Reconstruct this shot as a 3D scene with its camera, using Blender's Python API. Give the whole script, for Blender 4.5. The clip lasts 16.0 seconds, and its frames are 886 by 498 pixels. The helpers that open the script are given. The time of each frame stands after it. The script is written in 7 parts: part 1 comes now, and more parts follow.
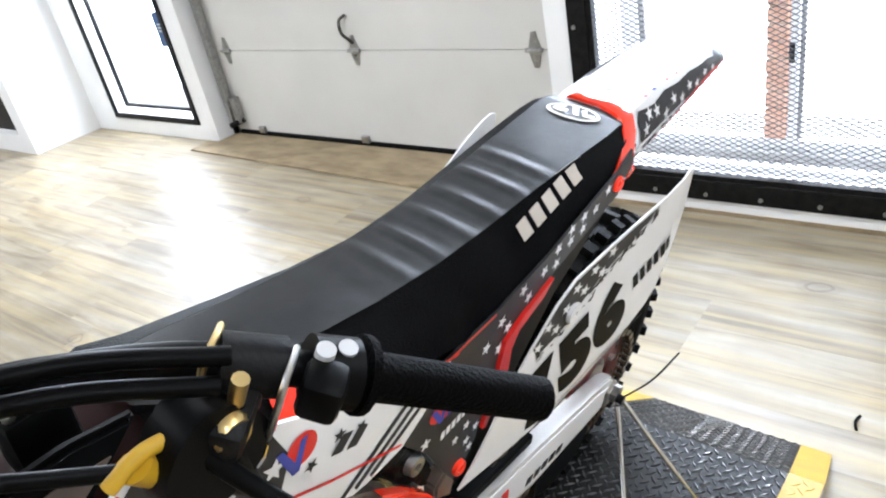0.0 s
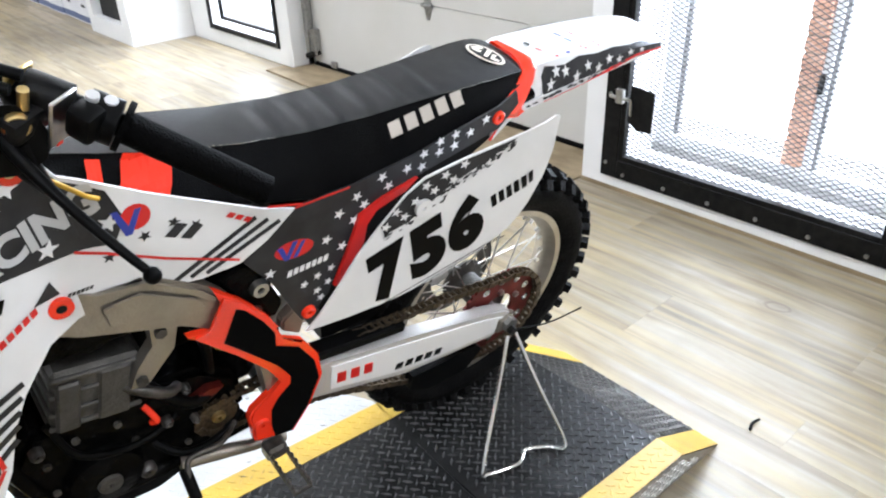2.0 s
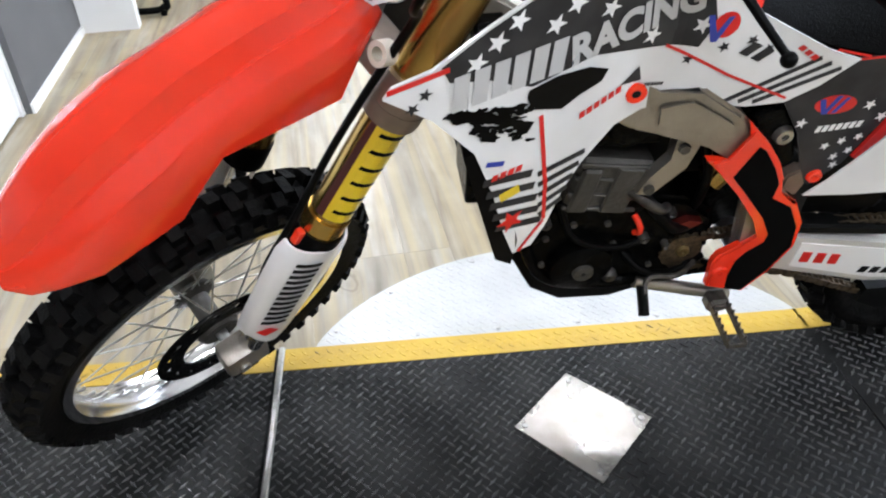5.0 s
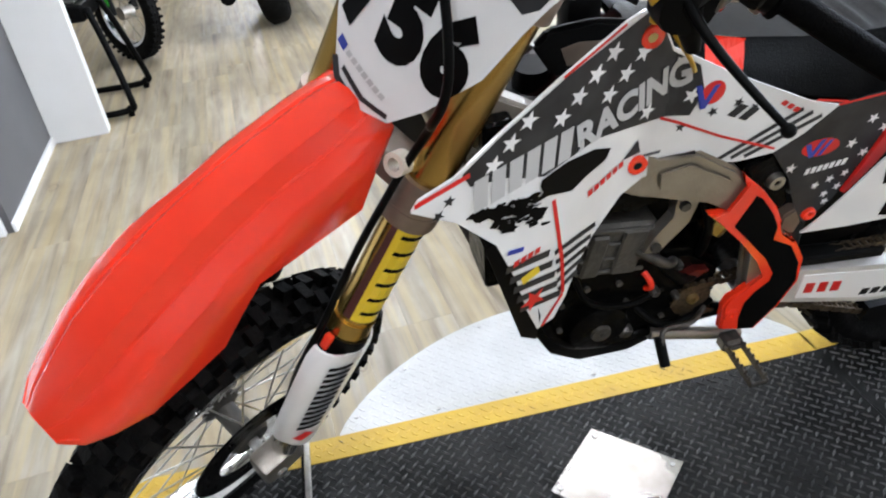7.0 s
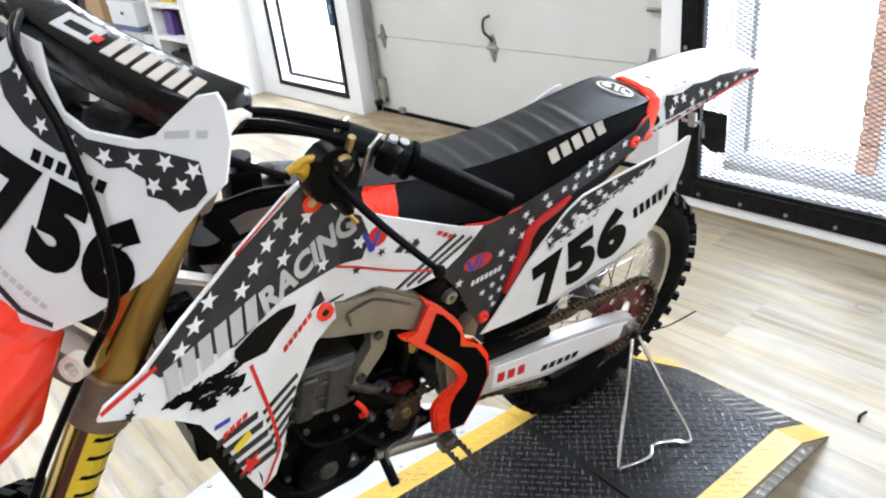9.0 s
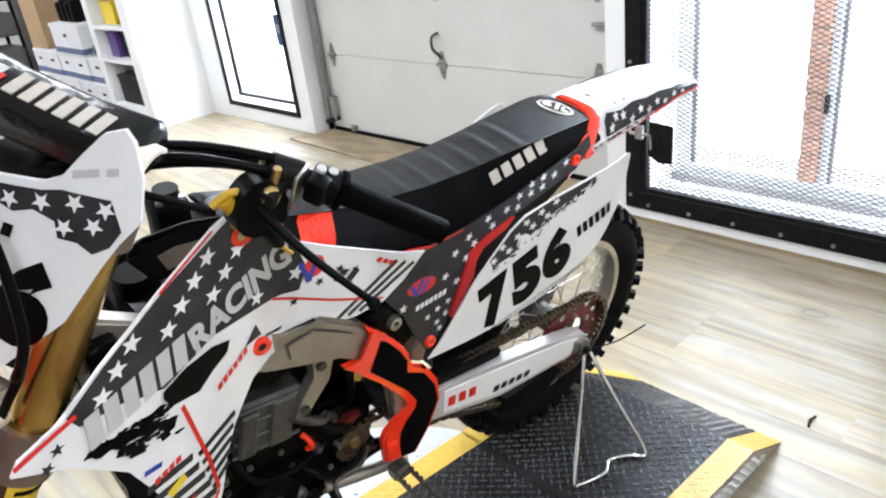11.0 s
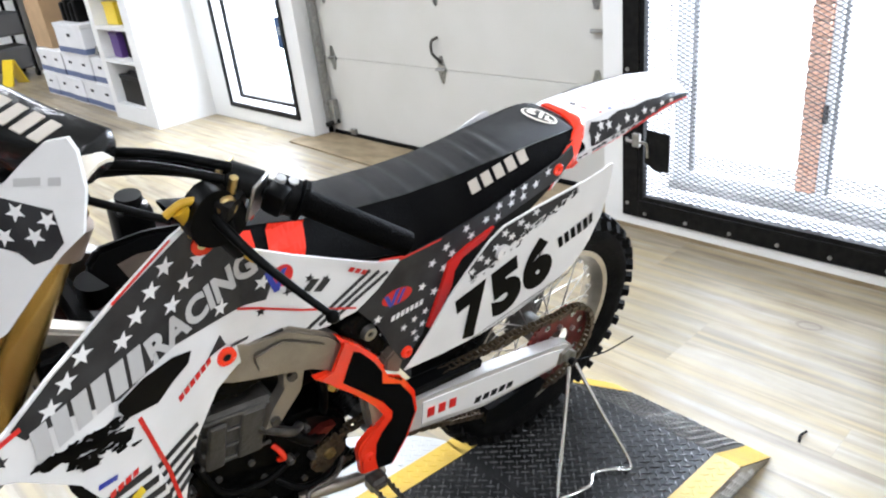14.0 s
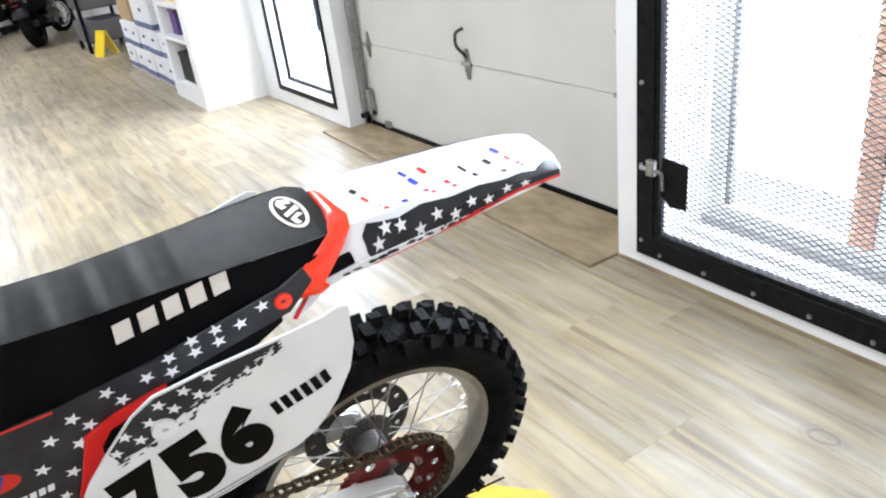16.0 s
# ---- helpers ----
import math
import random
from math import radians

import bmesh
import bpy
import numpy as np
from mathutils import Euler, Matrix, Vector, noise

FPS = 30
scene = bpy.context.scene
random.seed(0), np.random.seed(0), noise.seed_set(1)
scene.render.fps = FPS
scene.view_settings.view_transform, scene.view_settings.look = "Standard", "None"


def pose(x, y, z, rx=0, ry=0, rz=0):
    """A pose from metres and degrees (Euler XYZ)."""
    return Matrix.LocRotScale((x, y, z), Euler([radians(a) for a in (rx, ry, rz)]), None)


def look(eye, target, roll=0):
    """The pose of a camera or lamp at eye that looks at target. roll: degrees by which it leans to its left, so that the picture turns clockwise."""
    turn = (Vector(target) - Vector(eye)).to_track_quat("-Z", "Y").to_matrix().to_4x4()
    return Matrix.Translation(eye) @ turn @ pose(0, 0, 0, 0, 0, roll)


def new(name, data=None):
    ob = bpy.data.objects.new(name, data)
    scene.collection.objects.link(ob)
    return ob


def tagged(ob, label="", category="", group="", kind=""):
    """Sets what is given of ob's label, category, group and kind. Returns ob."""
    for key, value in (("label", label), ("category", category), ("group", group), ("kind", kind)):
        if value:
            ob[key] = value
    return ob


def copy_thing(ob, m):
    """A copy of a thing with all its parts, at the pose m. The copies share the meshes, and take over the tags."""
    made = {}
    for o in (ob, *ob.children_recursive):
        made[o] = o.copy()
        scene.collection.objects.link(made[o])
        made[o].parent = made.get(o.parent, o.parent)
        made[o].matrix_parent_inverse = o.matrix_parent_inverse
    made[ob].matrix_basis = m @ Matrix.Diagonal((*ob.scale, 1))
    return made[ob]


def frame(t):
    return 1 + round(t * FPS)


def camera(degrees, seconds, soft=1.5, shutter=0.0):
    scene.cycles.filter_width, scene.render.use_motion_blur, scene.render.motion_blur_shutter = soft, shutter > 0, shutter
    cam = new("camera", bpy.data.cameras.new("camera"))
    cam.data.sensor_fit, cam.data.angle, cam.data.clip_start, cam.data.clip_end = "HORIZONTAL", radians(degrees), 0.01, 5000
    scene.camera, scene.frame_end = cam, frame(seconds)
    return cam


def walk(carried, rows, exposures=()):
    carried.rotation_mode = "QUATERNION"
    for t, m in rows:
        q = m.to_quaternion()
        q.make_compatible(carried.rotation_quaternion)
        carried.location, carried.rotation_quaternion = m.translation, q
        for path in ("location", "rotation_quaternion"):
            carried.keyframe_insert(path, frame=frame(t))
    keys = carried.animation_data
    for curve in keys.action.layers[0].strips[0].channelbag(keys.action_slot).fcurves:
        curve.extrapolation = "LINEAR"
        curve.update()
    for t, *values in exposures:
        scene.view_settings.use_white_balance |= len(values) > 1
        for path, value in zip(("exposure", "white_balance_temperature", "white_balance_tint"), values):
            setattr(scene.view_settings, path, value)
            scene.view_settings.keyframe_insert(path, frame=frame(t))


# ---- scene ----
cam = camera(61.9, 16.0, soft=2.1)
PATH = [
    (0, (0.386, 0.441, 1.502), (-0.793, 1.748, 0.553), -12.0),
    (0.5, (0.496, 0.499, 1.496), (-0.595, 1.946, 0.651), -11.1),
    (1, (0.651, 0.434, 1.516), (-0.498, 1.858, 0.708), -7.1),
    (1.5, (0.726, 0.434, 1.503), (-0.584, 1.648, 0.602), -4.2),
    (2, (0.77, 0.455, 1.454), (-0.538, 1.61, 0.478), -2.0),
    (2.5, (0.787, 0.444, 1.402), (-0.448, 1.581, 0.315), -0.8),
    (3, (0.795, 0.422, 1.385), (-0.45, 1.516, 0.265), -1.8),
    (3.5, (0.776, 0.384, 1.382), (-0.543, 1.361, 0.24), -1.4),
    (4, (0.798, 0.291, 1.384), (-0.666, 1.066, 0.264), -1.5),
    (4.4, (0.79, 0.273, 1.385), (-0.732, 0.847, 0.222), -1.6),
    (4.5, (0.779, 0.242, 1.378), (-0.746, 0.797, 0.21), -1.8),
    (4.6, (0.794, 0.236, 1.383), (-0.743, 0.744, 0.21), -2.2),
    (5, (0.775, 0.19, 1.384), (-0.834, 0.471, 0.23), -1.6),
    (5.2, (0.769, 0.167, 1.382), (-0.839, 0.372, 0.211), -0.9),
    (7.3, (0.754, 0.129, 1.463), (-0.923, 0.564, 0.465), -8.5),
    (7.5, (0.774, 0.126, 1.478), (-0.907, 0.65, 0.531), -8.3),
    (7.7, (0.762, 0.163, 1.507), (-0.889, 0.79, 0.567), -10.0),
    (8, (0.758, 0.149, 1.503), (-0.792, 0.97, 0.541), -8.2),
    (8.5, (0.759, 0.161, 1.504), (-0.686, 1.159, 0.547), -6.4),
    (9, (0.782, 0.168, 1.523), (-0.637, 1.271, 0.646), -6.9),
    (9.5, (0.79, 0.184, 1.526), (-0.602, 1.332, 0.665), -7.3),
    (12, (0.781, 0.216, 1.528), (-0.572, 1.423, 0.684), -7.0),
    (12.5, (0.78, 0.224, 1.527), (-0.576, 1.432, 0.69), -6.9),
    (13, (0.782, 0.237, 1.525), (-0.568, 1.447, 0.679), -6.8),
    (13.5, (0.788, 0.249, 1.521), (-0.566, 1.445, 0.663), -6.7),
    (14, (0.802, 0.26, 1.523), (-0.567, 1.45, 0.678), -6.6),
    (14.5, (0.815, 0.362, 1.515), (-0.595, 1.483, 0.645), -9.4),
    (15, (0.86, 0.59, 1.494), (-0.692, 1.555, 0.682), -4.9),
    (15.5, (0.856, 0.776, 1.482), (-0.685, 1.677, 0.58), -8.4),
    (16, (0.79, 1.064, 1.503), (-0.753, 1.978, 0.62), -7.4),
]
walk(cam, [(t, look(eye, target, roll)) for t, eye, target, roll in PATH], [(0, 0.30, 5850, 11), (2, 0.30, 5850, 11), (4, 0.18, 5850, 11), (5.2, 0.12, 5850, 11), (7.3, 0.02, 5850, 11), (8.2, 0.25, 5850, 11), (9.5, 0.30, 5850, 11), (16, 0.30, 5850, 11)])

# ---- world and light ----
world = bpy.data.worlds.new("sky")
scene.world = world
world.use_nodes = True
wn = world.node_tree.nodes
sky = wn.new("ShaderNodeTexSky")
sky.sky_type, sky.sun_disc = "NISHITA", False
sky.sun_elevation, sky.sun_rotation = radians(50), radians(200)
wn["Background"].inputs["Strength"].default_value = 0.12
world.node_tree.links.new(sky.outputs[0], wn["Background"].inputs["Color"])


def lamp(name, m, size, size_y, power, colour=(1, 1, 1)):
    data = bpy.data.lights.new(name, "AREA")
    data.shape, data.size, data.size_y, data.energy, data.color = "RECTANGLE", size, size_y, power, colour
    ob = new(name, data)
    ob.matrix_world = m
    return ob


sun_data = bpy.data.lights.new("sun", "SUN")
sun_data.energy, sun_data.angle, sun_data.color = 3.0, radians(0.5), (1.0, 0.96, 0.9)
sun = new("sun", sun_data)
sun.matrix_world = look((0, 0, 10), (2.5, 5.0, 0))
# sky light through the barred window and the glass door
lamp("window_daylight", pose(-0.45, 3.36, 1.82, -75, 0, 0), 1.15, 0.60, 155, (0.88, 0.94, 1.0))
lamp("door_daylight", pose(-4.65, 3.38, 1.80, -75, 0, 0), 0.9, 0.55, 95, (0.90, 0.95, 1.0))
# the shop's ceiling panels
for lx, ly in ((-1.6, -0.6), (-1.6, 1.6), (2.3, -0.6), (2.3, 1.6), (-5.0, 0.4), (-8.5, 0.4), (-12.0, 0.4)):
    lamp("ceiling_panel_light", pose(lx, ly, 2.93), 1.15, 0.28, 46 if lx > 0 else 34 if lx > -4 else 60 if lx > -6 else 100, (1.0, 0.995, 0.985))

# ---- materials ----


def mat(name, colour, rough=0.5, metal=0.0, colour2=None, scale=8.0, bump=0.0, bump_scale=60.0, stretch=(1, 1, 1), coat=0.0, spec=0.5, rough2=None, detail=6.0, spread=(0.35, 0.65)):
    """A principled material with noise in colour and roughness at one scale and fine relief at another."""
    m = bpy.data.materials.new(name)
    m.use_nodes = True
    nt = m.node_tree
    b = nt.nodes["Principled BSDF"]
    b.inputs["Base Color"].default_value = (*colour, 1)
    b.inputs["Roughness"].default_value = rough
    b.inputs["Metallic"].default_value = metal
    b.inputs["Coat Weight"].default_value = coat
    b.inputs["Specular IOR Level"].default_value = spec
    if colour2 or bump or rough2 is not None:
        tc = nt.nodes.new("ShaderNodeTexCoord")
        mp = nt.nodes.new("ShaderNodeMapping")
        mp.inputs["Scale"].default_value = stretch
        nt.links.new(tc.outputs["Object"], mp.inputs["Vector"])
    if colour2 or rough2 is not None:
        n = nt.nodes.new("ShaderNodeTexNoise")
        n.inputs["Scale"].default_value, n.inputs["Detail"].default_value = scale, detail
        nt.links.new(mp.outputs[0], n.inputs["Vector"])
        ramp = nt.nodes.new("ShaderNodeValToRGB")
        ramp.color_ramp.elements[0].position, ramp.color_ramp.elements[1].position = spread
        ramp.color_ramp.elements[0].color = (*colour, 1)
        ramp.color_ramp.elements[1].color = (*(colour2 or colour), 1)
        nt.links.new(n.outputs["Fac"], ramp.inputs["Fac"])
        nt.links.new(ramp.outputs["Color"], b.inputs["Base Color"])
        if rough2 is not None:
            mr = nt.nodes.new("ShaderNodeMapRange")
            mr.inputs["From Min"].default_value, mr.inputs["From Max"].default_value = spread
            mr.inputs["To Min"].default_value, mr.inputs["To Max"].default_value = rough, rough2
            nt.links.new(n.outputs["Fac"], mr.inputs["Value"])
            nt.links.new(mr.outputs[0], b.inputs["Roughness"])
    if bump:
        n2 = nt.nodes.new("ShaderNodeTexNoise")
        n2.inputs["Scale"].default_value, n2.inputs["Detail"].default_value = bump_scale, 4
        nt.links.new(mp.outputs[0], n2.inputs["Vector"])
        bp = nt.nodes.new("ShaderNodeBump")
        bp.inputs["Strength"].default_value, bp.inputs["Distance"].default_value = bump, 0.01
        nt.links.new(n2.outputs["Fac"], bp.inputs["Height"])
        nt.links.new(bp.outputs["Normal"], b.inputs["Normal"])
    return m


WHITE_WALL = mat("white_wall_paint", (0.8, 0.8, 0.795), 0.55, colour2=(0.75, 0.75, 0.74), scale=2.5, bump=0.15, bump_scale=140)
DOOR_PAINT = mat("garage_door_paint", (0.60, 0.59, 0.56), 0.45, colour2=(0.57, 0.56, 0.525), scale=3, bump=0.08, bump_scale=220)
CEIL = mat("ceiling_paint", (0.8, 0.8, 0.78), 0.7, colour2=(0.75, 0.75, 0.73), scale=2)
BLACK_STEEL = mat("black_steel", (0.004, 0.004, 0.0043), 0.42, spec=0.12, colour2=(0.010, 0.0095, 0.009), scale=30, bump=0.1, bump_scale=200)
GALV = mat("galvanised_steel", (0.42, 0.42, 0.41), 0.4, 1.0, colour2=(0.3, 0.3, 0.29), scale=40)
PLY = mat("plywood", (0.33, 0.255, 0.155), 0.65, colour2=(0.20, 0.15, 0.085), scale=3.2, stretch=(1.6, 3.5, 1), bump=0.1, bump_scale=60, detail=9.0)
WHITE_PLASTIC = mat("white_plastic", (0.80, 0.80, 0.80), 0.25, colour2=(0.75, 0.75, 0.75), scale=14, coat=0.3)
GREY_VINYL = mat("dark_grey_vinyl", (0.018, 0.018, 0.0195), 0.35, colour2=(0.032, 0.032, 0.034), scale=25, spec=0.25)
WHITE_VINYL = mat("white_vinyl", (0.80, 0.80, 0.80), 0.3)
LIGHT_VINYL = mat("light_grey_vinyl", (0.5, 0.5, 0.5), 0.3)
BLACK_VINYL = mat("black_vinyl", (0.002, 0.002, 0.002), 0.4, spec=0.08)
RED_VINYL = mat("red_vinyl", (0.62, 0.014, 0.010), 0.3)
FLASH_RED = mat("orange_red_vinyl", (0.84, 0.034, 0.010), 0.4, spec=0.2)
BLUE_VINYL = mat("blue_vinyl", (0.03, 0.05, 0.35), 0.3)
YELLOW_VINYL = mat("yellow_vinyl", (0.75, 0.55, 0.02), 0.3)
RED_PLASTIC = mat("red_orange_plastic", (0.90, 0.040, 0.011), 0.15, colour2=(0.84, 0.034, 0.009), scale=10, coat=0.5, spec=0.5)
SEAT_TOP = mat("grey_gripper_vinyl", (0.008, 0.0078, 0.0077), 0.44, colour2=(0.014, 0.0138, 0.0136), scale=30, bump=0.1, bump_scale=600, spec=0.15)
SEAT_SIDE = mat("black_seat_vinyl", (0.0015, 0.0015, 0.0017), 0.55, colour2=(0.003, 0.003, 0.003), scale=18, bump=0.2, bump_scale=400, spec=0.03)
CREAM_VINYL = mat("cream_vinyl", (0.72, 0.66, 0.56), 0.4)
RUBBER = mat("tyre_rubber", (0.0025, 0.0025, 0.0025), 0.65, colour2=(0.008, 0.0077, 0.0074), scale=20, bump=0.3, bump_scale=150, spec=0.07)
GRIP = mat("grip_rubber", (0.0015, 0.0015, 0.0015), 0.65, bump=0.4, bump_scale=400, spec=0.04)
RIM = mat("champagne_alloy_rim", (0.62, 0.58, 0.50), 0.35, 0.85, colour2=(0.5, 0.46, 0.38), scale=20)
RIM_SILVER = mat("polished_alloy_rim", (0.8, 0.8, 0.8), 0.18, 1.0, colour2=(0.7, 0.7, 0.7), scale=20)
STEEL = mat("steel", (0.55, 0.55, 0.54), 0.3, 1.0, colour2=(0.4, 0.39, 0.37), scale=60)
SWING_ALLOY = mat("pale_swingarm_alloy", (0.62, 0.61, 0.595), 0.46, 0.45, colour2=(0.58, 0.57, 0.55), scale=14, bump=0.08, bump_scale=150)
CHROME = mat("chrome_rod", (0.75, 0.75, 0.74), 0.14, 1.0)
ALLOY = mat("cast_alloy", (0.40, 0.37, 0.325), 0.36, 0.85, colour2=(0.30, 0.275, 0.235), scale=14, bump=0.15, bump_scale=180)
ENGINE = mat("engine_case_grey", (0.085, 0.080, 0.071), 0.5, 0.35, colour2=(0.045, 0.042, 0.037), scale=16, bump=0.3, bump_scale=120)
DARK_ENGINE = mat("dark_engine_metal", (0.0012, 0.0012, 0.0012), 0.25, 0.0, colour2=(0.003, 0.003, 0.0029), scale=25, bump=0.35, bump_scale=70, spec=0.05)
PAD_PRINT = mat("dull_cream_print", (0.46, 0.41, 0.35), 0.45)
PAD_VINYL = mat("glossy_black_vinyl", (0.003, 0.003, 0.003), 0.22, colour2=(0.006, 0.006, 0.006), scale=20, bump=0.2, bump_scale=60, spec=0.3)
BLACK_PLASTIC = mat("black_plastic", (0.0015, 0.0015, 0.0015), 0.42, colour2=(0.003, 0.003, 0.003), scale=20, spec=0.07)
GUARD_MESH = mat("black_grip_guard", (0.0015, 0.0015, 0.0015), 0.75, bump=0.6, bump_scale=700, spec=0.05)
GOLD = mat("gold_anodised", (0.46, 0.31, 0.085), 0.24, 0.95, colour2=(0.38, 0.235, 0.06), scale=8)
BRASS = mat("brass", (0.6, 0.45, 0.2), 0.35, 1.0)
SPROCKET = mat("dark_red_anodised", (0.20, 0.022, 0.018), 0.35, 0.7, colour2=(0.12, 0.018, 0.014), scale=30)
CHAIN = mat("greasy_chain", (0.16, 0.12, 0.075), 0.45, 0.8, colour2=(0.06, 0.045, 0.03), scale=120)
TANK = mat("black_tank_plastic", (0.010, 0.0035, 0.0035), 0.3, colour2=(0.018, 0.006, 0.006), scale=9, spec=0.10)
CLAMP = mat("brownish_alloy", (0.26, 0.20, 0.16), 0.4, 0.6, colour2=(0.18, 0.14, 0.11), scale=18)
DARK_STEEL = mat("dark_worn_steel", (0.05, 0.047, 0.043), 0.4, 0.7, colour2=(0.12, 0.11, 0.10), scale=50)
YELLOW_RUBBER = mat("yellow_rubber", (0.55, 0.33, 0.01), 0.5, colour2=(0.48, 0.28, 0.01), scale=20)
MAROON = mat("maroon_plastic", (0.07, 0.018, 0.018), 0.35)
DECK = mat("black_tread_plate", (0.008, 0.008, 0.0081), 0.3, colour2=(0.024, 0.0238, 0.0233), scale=6, rough2=0.45, spec=0.10, bump=0.15, bump_scale=90, spread=(0.3, 0.7))
# worn lozenges; their glints are partly put in as a lighter colour
TREAD = mat("worn_glint_lozenge", (0.15, 0.15, 0.149), 0.25, 0.5, colour2=(0.04, 0.04, 0.039), scale=5, rough2=0.35, spread=(0.42, 0.68), spec=0.5)
YELLOW = mat("yellow_tape", (0.55, 0.36, 0.025), 0.45, colour2=(0.43, 0.275, 0.025), scale=9, bump=0.1, bump_scale=100, spread=(0.3, 0.7))
YELLOW_WORN = mat("worn_yellow_lozenge", (0.54, 0.35, 0.025), 0.45, colour2=(0.07, 0.055, 0.025), scale=9, spread=(0.56, 0.70))
HATCH_ALLOY = mat("scuffed_aluminium", (0.52, 0.50, 0.47), 0.22, 0.95, colour2=(0.40, 0.36, 0.31), scale=11, rough2=0.4, bump=0.08, bump_scale=60)
SIDE_ALLOY = mat("dull_aluminium_side", (0.38, 0.36, 0.33), 0.3, 0.9, colour2=(0.25, 0.235, 0.21), scale=9)
TREAD_ALLOY = mat("aluminium_tread_plate", (0.66, 0.66, 0.65), 0.32, 0.8, colour2=(0.55, 0.54, 0.53), scale=12, bump=0.15, bump_scale=60)
SKIRT = mat("white_aluminium_skirt", (0.50, 0.50, 0.495), 0.35, 0.2, colour2=(0.42, 0.42, 0.415), scale=7)
# brick and mortar are paled: the daylight's glare is in their colour
BRICK = mat("brick", (0.60, 0.32, 0.21), 0.8, colour2=(0.68, 0.42, 0.30), scale=20, bump=0.3, bump_scale=120)
MORTAR = mat("mortar", (0.58, 0.42, 0.33), 0.9, colour2=(0.50, 0.36, 0.28), scale=30)
CONCRETE = mat("pale_concrete", (0.34, 0.33, 0.32), 0.85, colour2=(0.28, 0.275, 0.26), scale=4, bump=0.2, bump_scale=90)
GREY_WALL = mat("grey_wall_paint", (0.105, 0.105, 0.108), 0.6, colour2=(0.09, 0.09, 0.094), scale=3, bump=0.1, bump_scale=150)
CARD = mat("brown_cardboard", (0.42, 0.28, 0.15), 0.8, colour2=(0.36, 0.24, 0.13), scale=6)
BOX_WHITE = mat("white_card", (0.72, 0.72, 0.73), 0.6, colour2=(0.66, 0.66, 0.68), scale=5)
BOX_BLUE = mat("blue_grey_print", (0.10, 0.13, 0.24), 0.6)
MESH_GREY = mat("grey_bead_paint", (0.30, 0.30, 0.30), 0.6, colour2=(0.24, 0.24, 0.24), scale=14)
MESH_PAINT = mat("charcoal_mesh_paint", (0.035, 0.035, 0.036), 0.5, colour2=(0.06, 0.06, 0.06), scale=12)
PURPLE = mat("purple_plastic", (0.09, 0.04, 0.20), 0.4)
GREEN = mat("green_plastic", (0.05, 0.42, 0.03), 0.3, coat=0.3)
LIME = mat("lime_rim", (0.45, 0.55, 0.02), 0.35)
SIGN_BLUE = mat("blue_sign", (0.02, 0.06, 0.17), 0.4)
LAMP_RED = mat("red_lens", (0.5, 0.01, 0.015), 0.15, coat=0.5)
GLASS = bpy.data.materials.new("glass")
GLASS.use_nodes = True
gb = GLASS.node_tree.nodes["Principled BSDF"]
gb.inputs["Transmission Weight"].default_value, gb.inputs["Roughness"].default_value, gb.inputs["IOR"].default_value = 1.0, 0.0, 1.45


def glow(name, colour, strength):
    m = bpy.data.materials.new(name)
    m.use_nodes = True
    m.node_tree.nodes.clear()
    e = m.node_tree.nodes.new("ShaderNodeEmission")
    o = m.node_tree.nodes.new("ShaderNodeOutputMaterial")
    e.inputs["Color"].default_value, e.inputs["Strength"].default_value = (*colour, 1), strength
    m.node_tree.links.new(e.outputs[0], o.inputs["Surface"])
    return m


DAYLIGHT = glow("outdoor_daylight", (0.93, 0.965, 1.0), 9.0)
PANEL_GLOW = glow("panel_diffuser", (1.0, 0.96, 0.9), 6.0)


